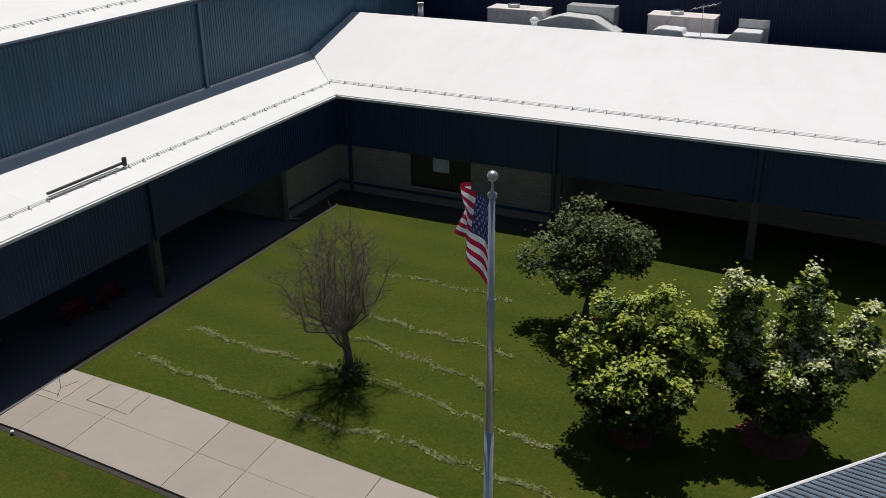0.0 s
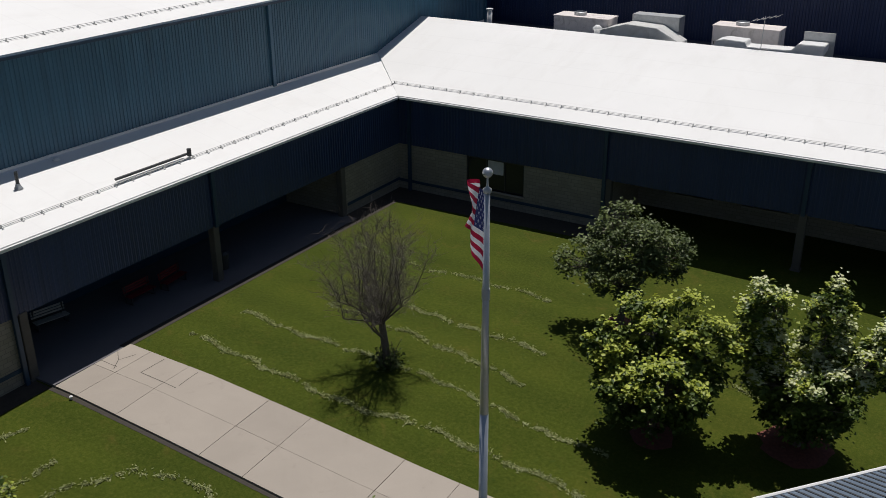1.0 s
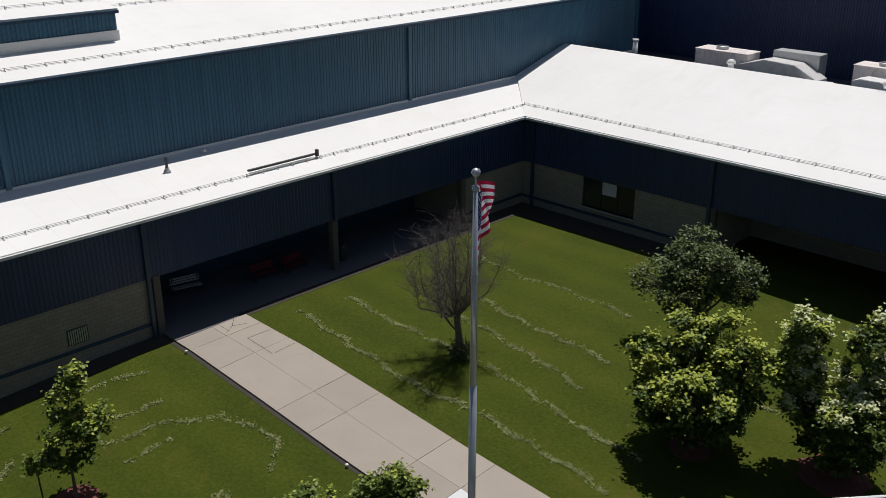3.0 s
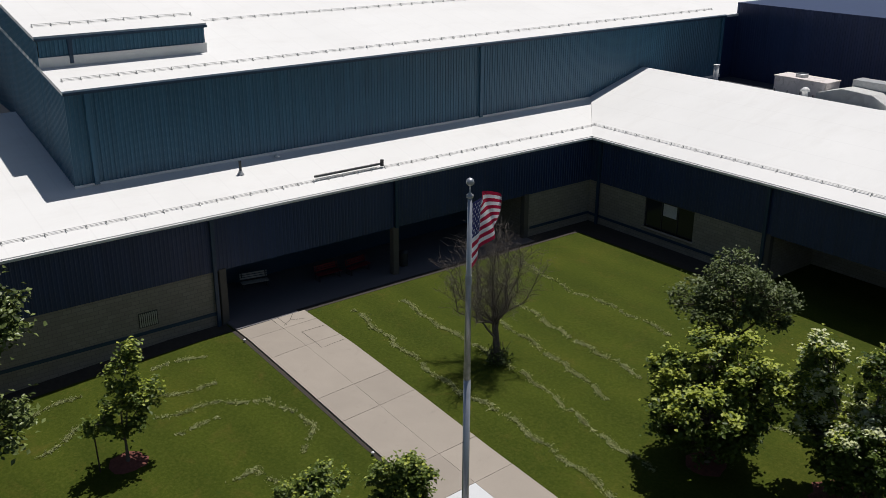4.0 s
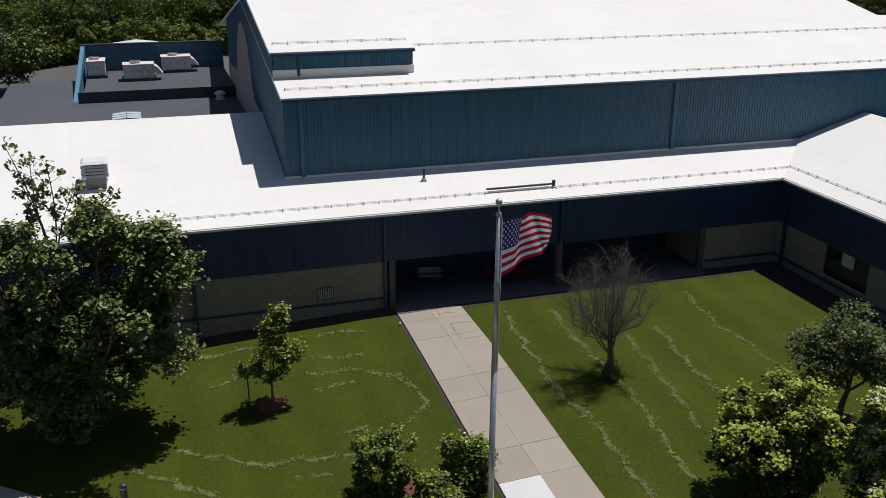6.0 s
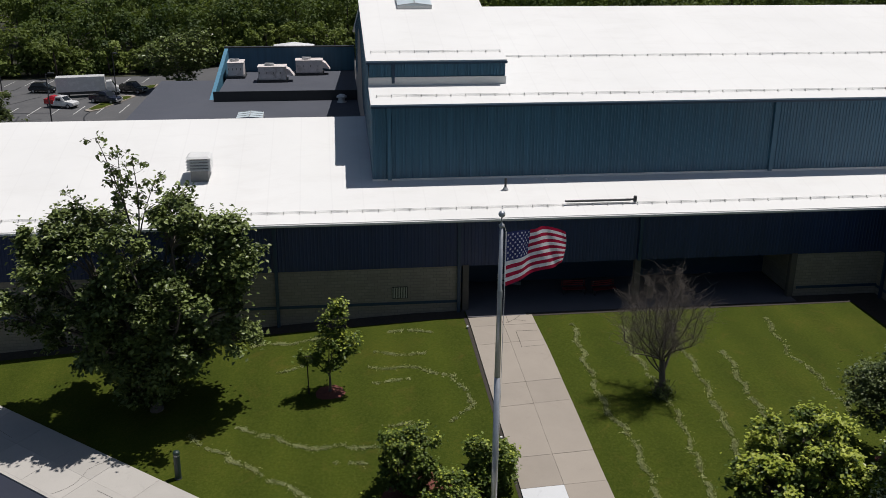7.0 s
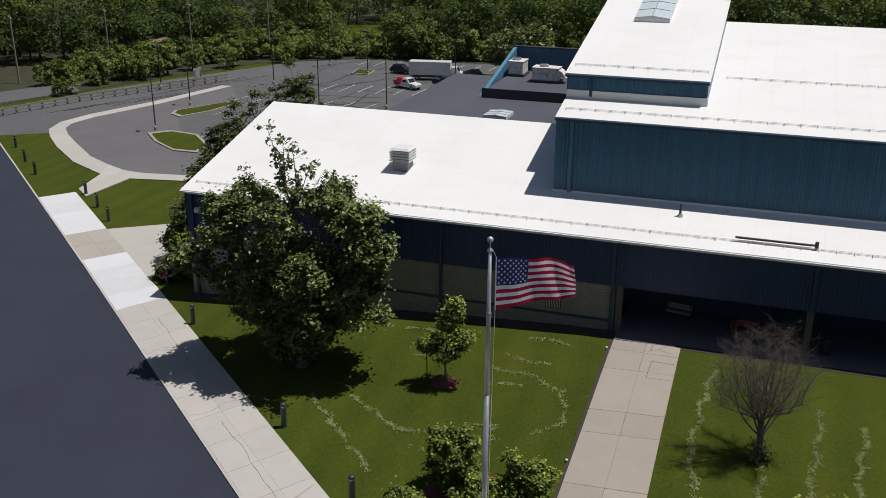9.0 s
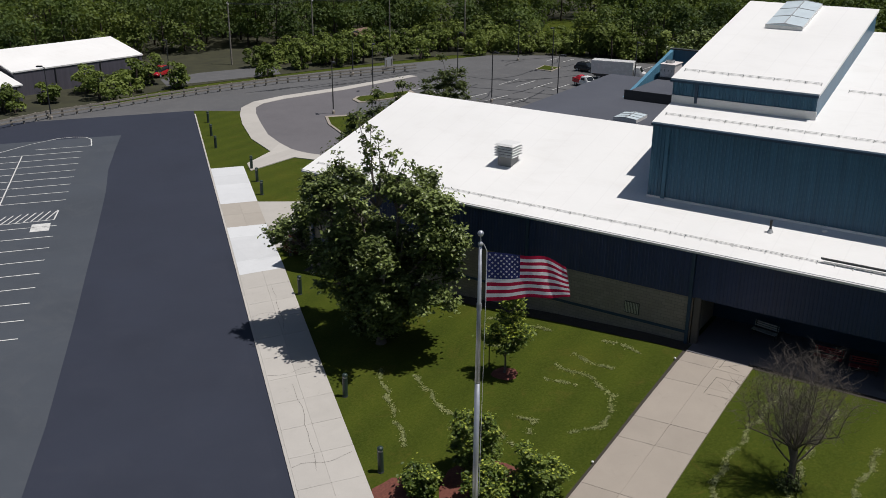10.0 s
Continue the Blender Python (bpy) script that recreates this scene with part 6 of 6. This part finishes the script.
def pickup(paint, bedpaint, label, cover=True):
    e = thing("pickup_truck", (0, 0, 0), label, "pickup truck", "parked vehicles")
    part("body", loft([(-2.65, 0.85, 0.5, 0.95, 0.83), (-2.5, 0.93, 0.42, 1.05, 0.9), (-0.7, 0.95, 0.4, 1.08, 0.92), (0.9, 0.95, 0.4, 1.1, 0.92), (2.2, 0.93, 0.4, 1.08, 0.86), (2.6, 0.84, 0.5, 0.95, 0.78)]), paint, e, bevel=0.03)
    part("cab", loft([(-0.75, 0.86, 1.0, 1.1, 0.84), (-0.55, 0.86, 1.0, 1.82, 0.72), (0.55, 0.86, 1.0, 1.84, 0.72), (1.3, 0.86, 1.0, 1.12, 0.82)]), paint, e, bevel=0.03)
    part("window", loft([(-0.45, 0.875, 1.2, 1.68, 0.76), (0.5, 0.875, 1.2, 1.7, 0.76)]), GLASS, e)
    part("windscreen", Geo().poly((0.62, -0.66, 1.78), (0.62, 0.66, 1.78), (1.22, 0.74, 1.2), (1.22, -0.74, 1.2)), GLASS, e)
    part("load_bed", Geo().box(-2.5, -0.85, -0.78, 0.78, 1.05, 1.16).box(-2.5, -0.85, -0.86, -0.78, 1.0, 1.28).box(-2.5, -0.85, 0.78, 0.86, 1.0, 1.28), bedpaint, e)
    if not cover:
        part("utility_body", Geo().box(-2.62, -0.85, -0.98, 0.98, 0.6, 1.36), bedpaint, e, "red service body", bevel=0.03)
        part("equipment", loft([(-2.3, 0.6, 1.16, 1.5, 0.5), (-1.6, 0.7, 1.16, 1.85, 0.5), (-0.95, 0.6, 1.16, 1.7, 0.45)]), bedpaint, e)
    part("bumper", Geo().box(2.52, 2.7, -0.85, 0.85, 0.48, 0.68), GALV, e, bevel=0.02)
    part("bumper", Geo().box(-2.75, -2.6, -0.85, 0.85, 0.48, 0.68), GALV, e, bevel=0.02)
    for y in (-0.66, 0.66):
        part("headlight", Geo().box(2.5, 2.66, y - 0.16, y + 0.16, 0.75, 0.92), WHITE, e, bevel=0.02)
        part("tail_light", Geo().box(-2.7, -2.6, y - 0.1, y + 0.1, 0.7, 1.0), REDPAINT, e)
    for x in (-1.7, 1.75):
        for y in (-0.84, 0.84):
            wheel(e, x, y, 0.38)
    return e


def paint(name, colour):
    return surface(name, colour, 0.06, 2, 20, 0.25, 0.0, 0.02, 0.6)


NAVY, WHITEP, BLACKP = paint("navy_car_paint", (0.018, 0.022, 0.04)), paint("white_car_paint", (0.7, 0.7, 0.7)), paint("black_car_paint", (0.014, 0.014, 0.016))
REDP = paint("red_car_paint", (0.45, 0.02, 0.03))
pickup(WHITEP, REDP, "white pickup with a red load bed parked on asphalt", False).matrix_basis = pose(-109.6, -21.1, land(-21.1) + 0.02, 0, 0, 66) @ Matrix.Scale(0.88, 4)
pickup(NAVY, BLACKP, "dark navy pickup parked on grey asphalt").matrix_basis = pose(-112.0, -15.7, land(-15.7) + 0.02, 0, 0, 62) @ Matrix.Scale(0.9, 4)


def car(body, label):
    e = thing("car", (0, 0, 0), label, "car", "parked vehicles")
    part("body", loft([(-2.2, 0.8, 0.45, 0.8, 0.76), (-2.0, 0.88, 0.35, 0.98, 0.82), (0.0, 0.9, 0.32, 0.98, 0.86), (1.6, 0.88, 0.34, 0.9, 0.8), (2.2, 0.78, 0.45, 0.72, 0.7)]), body, e, bevel=0.03)
    part("cabin", loft([(-2.0, 0.78, 0.9, 1.0, 0.74), (-1.5, 0.8, 0.9, 1.6, 0.64), (0.3, 0.8, 0.9, 1.62, 0.64), (1.2, 0.8, 0.9, 0.98, 0.76)]), GLASS, e)
    part("roof_panel", loft([(-1.45, 0.64, 1.58, 1.64, 0.6), (0.28, 0.64, 1.6, 1.66, 0.6)]), body, e)
    for y in (-0.62, 0.62):
        part("headlight", Geo().box(2.05, 2.2, y - 0.15, y + 0.15, 0.6, 0.72), WHITE, e)
        part("tail_light", Geo().box(-2.24, -2.1, y - 0.12, y + 0.12, 0.7, 0.9), REDPAINT, e)
    for x in (-1.35, 1.4):
        for y in (-0.8, 0.8):
            wheel(e, x, y, 0.34)
    return e


pickup(BLACKP, BLACKP, "black pickup parked beside the white box truck").matrix_basis = pose(-119.5, -13.5, land(-13.5) + 0.02, 0, 0, 66) @ Matrix.Scale(0.9, 4)
car(BLACKP, "black car parked behind the white box truck").matrix_basis = pose(-122.0, -26.9, land(-26.9) + 0.02, 0, 0, 80) @ Matrix.Scale(0.9, 4)
car(REDP, "red car standing beyond the fence beside a grey shed").matrix_basis = pose(-82.5, -85.8, land(-85.8) + 0.03, 0, 0, 20)
tr = thing("box_truck", (0, 0, 0), "white box truck parked across the asphalt", "truck", "parked vehicles")
part("cargo_box", Geo().box(-5.0, 3.0, -1.25, 1.25, 1.0, 3.5), WHITEP, tr, bevel=0.04)
part("frame", Geo().box(-4.9, 5.0, -0.5, 0.5, 0.65, 0.98), DARK, tr)
part("cab", loft([(3.15, 1.1, 0.6, 2.5, 1.0), (4.1, 1.1, 0.6, 2.55, 1.0), (4.6, 1.08, 0.6, 1.7, 1.02), (5.2, 1.02, 0.6, 1.5, 0.96)]), WHITEP, tr, bevel=0.04)
part("windscreen", Geo().poly((4.16, -0.9, 2.45), (4.16, 0.9, 2.45), (4.64, 0.95, 1.75), (4.64, -0.95, 1.75)), GLASS, tr)
part("bumper", Geo().box(5.15, 5.35, -1.05, 1.05, 0.45, 0.8), GALV, tr)
part("underguard", Geo().box(-4.4, 2.4, -1.2, -1.15, 0.55, 0.95), DARK, tr)
for x in (-3.4, 4.2):
    for y in (-1.0, 1.0):
        wheel(tr, x, y, 0.46, 0.3)
tr.matrix_basis = pose(-118.0, -19.5, land(-19.5) + 0.02, 0, 0, 101) @ Matrix.Scale(0.84, 4)


# ---- far buildings, poles, woods ----
def barn(a, b, depth, base, eave, ridge, label):
    """A shed on the front line a-b with a single roof slope rising away from it."""
    A, B = Vector((*a, 0)), Vector((*b, 0))
    d = (B - A).normalized()
    n = Vector((d.y, -d.x, 0))
    if n.y > 0:
        n = -n
    C, D = B + n * depth, A + n * depth
    e = thing("warehouse", (*a, base), label, "building", "far buildings")

    def quad(pts, h0, h1):
        lo = [(p.x, p.y, h) for p, h in zip(pts, h0)]
        hi = [(p.x, p.y, h) for p, h in zip(pts, h1)]
        return lo + hi
    ring4 = [A, B, C, D]
    if (B - A).cross(C - B).z < 0:
        ring4 = ring4[::-1]
        hs = [ridge, ridge, eave, eave]
    else:
        hs = [eave, eave, ridge, ridge]
    part("wall", Geo().hexa(quad(ring4, [base] * 4, [h - 0.2 for h in hs])), SHED, e)
    mid = sum(ring4, Vector()) / 4
    big = [mid + (p - mid) * 1.02 for p in ring4]
    part("roof", Geo().hexa(quad(big, [h - 0.2 for h in hs], hs)), ROOF, e, "white sheet roof")
    for t in (0.3, 0.65, 0.97):
        p = A.lerp(B, 1 - t) - n * 0.12
        part("downspout", Geo().tube((p.x, p.y, base), (p.x, p.y, eave - 0.2), 0.08, 0.08, 6), DARK, e)
    p0, p1 = A.lerp(B, 0.02) - n * 0.05, A.lerp(B, 0.98) - n * 0.05
    part("plinth", Geo().tube((p0.x, p0.y, base + 0.2), (p1.x, p1.y, base + 0.2), 0.22, 0.22, 4), OLDASPHALT, e)
    return e


SHED = make_siding("grey_purple_cladding", (0.105, 0.10, 0.125))
barn((-80.5, -87.4), (-59.0, -90.3), 9.2, land(-88) - 0.5, 0.23, 2.2, "long grey shed with a white roof beyond the road")
barn((-57.7, -86.8), (-34.0, -90.5), 8.2, land(-88) - 0.5, -1.05, 0.3, "low grey shed with a white roof beyond the road")
tent = thing("tent_roof", (-120, 10.65, -0.2), "white pyramid canopy roof behind the parapet", "canopy")
apex, rim = (-120, 10.65, 5.0), [(-123.1, 7.6, 4.25), (-116.9, 7.6, 4.25), (-116.9, 13.7, 4.25), (-123.1, 13.7, 4.25)]
g = Geo()
for k in range(4):
    g.poly(rim[k], rim[(k + 1) % 4], apex)
    (x0, y0, z0), (x1, y1, _) = rim[k], rim[(k + 1) % 4]
    g.poly((x0, y0, z0 - 0.3), (x1, y1, z0 - 0.3), (x1, y1, z0), (x0, y0, z0))
part("roof", g, WHITE, tent)
for x, y, z in rim:
    part("post", Geo().tube((x * 0.998 - 0.24, y, -0.3), (x * 0.998 - 0.24, y, z), 0.07, 0.07, 6), WHITE, tent)


house = thing("house", (-120.3, -73.4, land(-73.4)), "small pale house with a brown pitched roof among trees", "house")
HZ = land(-73.4)
part("wall", Geo().box(-122.5, -118.1, -75.2, -71.4, HZ - 0.2, HZ + 2.8), WHITE, house, bevel=0.02)
part("roof", Geo().hexa([(-122.9, -75.6, HZ + 2.8), (-117.7, -75.6, HZ + 2.8), (-117.7, -71.0, HZ + 2.8), (-122.9, -71.0, HZ + 2.8), (-122.9, -73.4, HZ + 4.45), (-117.7, -73.4, HZ + 4.45), (-117.7, -73.2, HZ + 4.45), (-122.9, -73.2, HZ + 4.45)]), surface("brown_shingle_roof", (0.20, 0.125, 0.095), 0.2, 2, 12, 0.9, 0, 0.4), house)
for x in (-121.5, -119.1):
    part("window", Geo().box(x - 0.5, x + 0.5, -71.4, -71.35, HZ + 1.0, HZ + 2.2), GLASS, house)


def utility_pole(x, y, h, turn):
    e = thing("utility_pole", (x, y, land(y)), "grey wooden utility pole with a crossarm", "utility pole", "utility poles")
    c, s = math.cos(turn), math.sin(turn)
    part("pole", Geo().tube((x, y, land(y) - 0.2), (x, y, land(y) + h), 0.16, 0.1, 8), WOOD, e)
    part("crossarm", Geo().tube((x - 1.2 * c, y - 1.2 * s, land(y) + h - 0.5), (x + 1.2 * c, y + 1.2 * s, land(y) + h - 0.5), 0.06, 0.06, 4), WOOD, e)
    for k in (-1, -0.4, 0.4, 1):
        part("insulator", Geo().lathe([(0.05, 0), (0.06, 0.1), (0.02, 0.18)], 8, (x + 1.1 * k * c, y + 1.1 * k * s, land(y) + h - 0.46)), WHITE, e)
    return [Vector((x + 1.1 * k * c, y + 1.1 * k * s, land(y) + h - 0.3)) for k in (-1, -0.4, 0.4, 1)]


heads = [utility_pole(x, y, 11.0, 0.9) for x, y in ((-97.1, -83.8), (-109.0, -75.0), (-120.5, -66.2), (-133.0, -57.6))]
for k, (a, b) in enumerate(zip(heads, heads[1:])):
    w = thing("power_line", tuple(a[0]), "thin dark overhead wires between utility poles", "power line")
    for p, q in zip(a, b):
        pts = [p.lerp(q, t / 8) - Vector((0, 0, 0.5 * math.sin(math.pi * t / 8))) for t in range(9)]
        part("wire", Geo().path(pts, [0.018] * 9, 4), DARK, w)
SZ = land(-56.8)
sign = thing("notice_board", (-107.4, -56.8, SZ), "grey roadside notice board on two posts", "sign")
part("board", Geo().box(-108.5, -106.3, -57.0, -56.9, SZ + 0.6, SZ + 2.0), GALV, sign, bevel=0.01)
for x in (-108.2, -106.6):
    part("post", Geo().box(x - 0.06, x + 0.06, -56.9, -56.78, SZ - 0.1, SZ + 1.7), WOOD, sign)


def woods(name, spots, leaf, label, seed, clumps=340, size=0.85, low_crown=0.3):
    """Far trees as rounded heads of leafy clumps on stems, joined."""
    r = np.random.default_rng(seed)
    pts, outs, stems = [], [], Geo()
    for x, y, h, w in spots:
        z = land(y, x)
        lobes = 7 + int(h / 3)
        for k in range(lobes):
            up = low_crown + (0.86 - low_crown) * (k + r.uniform(0, 1)) / lobes
            reach = w * 0.62 * math.sqrt(max(0.05, 1 - ((up - 0.5) / 0.5) ** 2))
            th = r.uniform(0, 6.283)
            c = np.array([x + reach * math.cos(th), y + reach * math.sin(th), z + h * up])
            rad = w * r.uniform(0.30, 0.52)
            d = r.normal(size=(clumps // lobes, 3))
            d /= np.linalg.norm(d, axis=1)[:, None]
            d[:, 2] = np.where(d[:, 2] < -0.4, -d[:, 2] * 0.6, d[:, 2])
            pts.append(c + d * rad * np.array([1, 1, 0.8]) * r.uniform(0.72, 1.08, (len(d), 1)))
            outs.append(d)
        stems.tube((x, y, z - 0.3), (x + r.normal(0, 0.3), y + r.normal(0, 0.3), z + h * 0.6), 0.22, 0.1, 5, False)
    ob = part(name, leaf_mesh(name, np.concatenate(pts), size, seed, 0.3, 1.5, np.concatenate(outs)), leaf)
    tagged(ob, label, "woodland", kind="stuff")
    tagged(part("woodland_stem", stems, DARKBARK), "dark trunks of the far woodland trees", "woodland", kind="stuff")


# the edge of the woods, from the north-west round to the sheds in the south
EDGE = [(-130, 330), (-164.19, 145.03), (-145.28, 60.42), (-140.05, 7.31), (-139.38, -35.31), (-133.89, -66.25), (-119.87, -87.92), (-100.97, -102.17), (-83.34, -105.8), (-50.33, -108.89), (-17.4, -107.71), (26.49, -104.01)]
INNER = [(-120, 330), (-153.21, 145.42), (-138.69, 60.66), (-135.11, 7.48), (-134.37, -39.4), (-125.43, -55.59), (-108.64, -63.6), (-96.5, -68.52), (-78.02, -75.33), (-57.43, -77.16), (-17.83, -80.01), (26.15, -82.7)]
FAR = [(-330, 330), (-330, -60), (-260, -200), (-120, -290), (60, -280)]
# litter sheet whose dark tone includes the shade under the trees
structure(drape("forest_floor", INNER + FAR[::-1], 0.05, LITTER), "leaf litter below the woods, coloured dark for the tree shade", "ground")
structure(drape("gravel_yard", [(-77.08, -78.09), (-94.33, -69.75), (-100.3, -76.68), (-88.1, -82.52), (-80.4, -83.31)], 0.07, OLDASPHALT), "pale worn asphalt yard beyond the fence", "yard")
structure(drape("clearing", [(-136.65, -34.15), (-136.45, -46.93), (-185.04, -65.72), (-185.24, -52.94)], 0.07, GRASS), "rough grass clearing in the woods", "grass")


def in_clearing(x, y, pad):
    return -181 < x < -135 and abs(y + 40.5 - (x + 136) * 0.388) < 4.8 + pad


r = random.Random(99)
spots = []
for row in range(10):
    for a, b in zip(EDGE, EDGE[1:]):
        L = math.hypot(b[0] - a[0], b[1] - a[1])
        nx, ny = -(b[1] - a[1]) / L, (b[0] - a[0]) / L
        if nx * (a[0] + 20) + ny * a[1] < 0:
            nx, ny = -nx, -ny
        step = 6.5 + 0.5 * row
        for k in range(int(L / step) + 1):
            s = (k + r.uniform(0, 1)) * step / L
            out = 3 + row * 7.5 + r.uniform(-3, 3)
            x, y = a[0] + (b[0] - a[0]) * s + nx * out, a[1] + (b[1] - a[1]) * s + ny * out
            if in_clearing(x, y, 3.0) or (-126 < x < -114 and -79 < y < -66):
                continue
            spots.append((x, y, r.uniform(7, 14) + min(row, 4) * 1.3, r.uniform(4.2, 8.0)))
r.shuffle(spots)
n1, n2 = int(len(spots) * 0.55), int(len(spots) * 0.85)
woods("woodland", spots[:n1], LEAF_WOODS, "dense dark green deciduous woods beyond the car parks", 5, 1500, 0.42, 0.12)
woods("woodland", spots[n1:n2], LEAF_FOREST, "mid green broadleaved trees among the dark woods", 6, 1500, 0.42, 0.12)
woods("woodland", spots[n2:], LEAF_ASH, "lighter yellow-green trees among the dark woods", 7, 1500, 0.42, 0.12)
spots = []
for k in range(130):
    s = k / 129
    x, y = -136 - r.uniform(0, 4), -60 + 120 * s + r.uniform(-2, 2)
    spots.append((x, y, r.uniform(1.5, 3.0) if in_clearing(x, y, 0) else r.uniform(2.5, 7.0), r.uniform(1.4, 2.6)))
for a, b in zip(INNER[4:], INNER[5:]):
    for k in range(26):
        s = r.uniform(0, 1)
        x, y = a[0] + (b[0] - a[0]) * s - r.uniform(0, 9), a[1] + (b[1] - a[1]) * s - r.uniform(-1, 12)
        if (-82 < x < -30 and y < -84.5) or (-97 < x < -78 and -85 < y < -70 - 0.3 * (x + 95)):
            continue
        spots.append((x, y, r.uniform(2.0, 6.0), r.uniform(1.3, 2.6)))
woods("scrub", spots, LEAF_SCRUB, "lighter green scrub and saplings along the road edge", 8, 440, 0.34, 0.1)
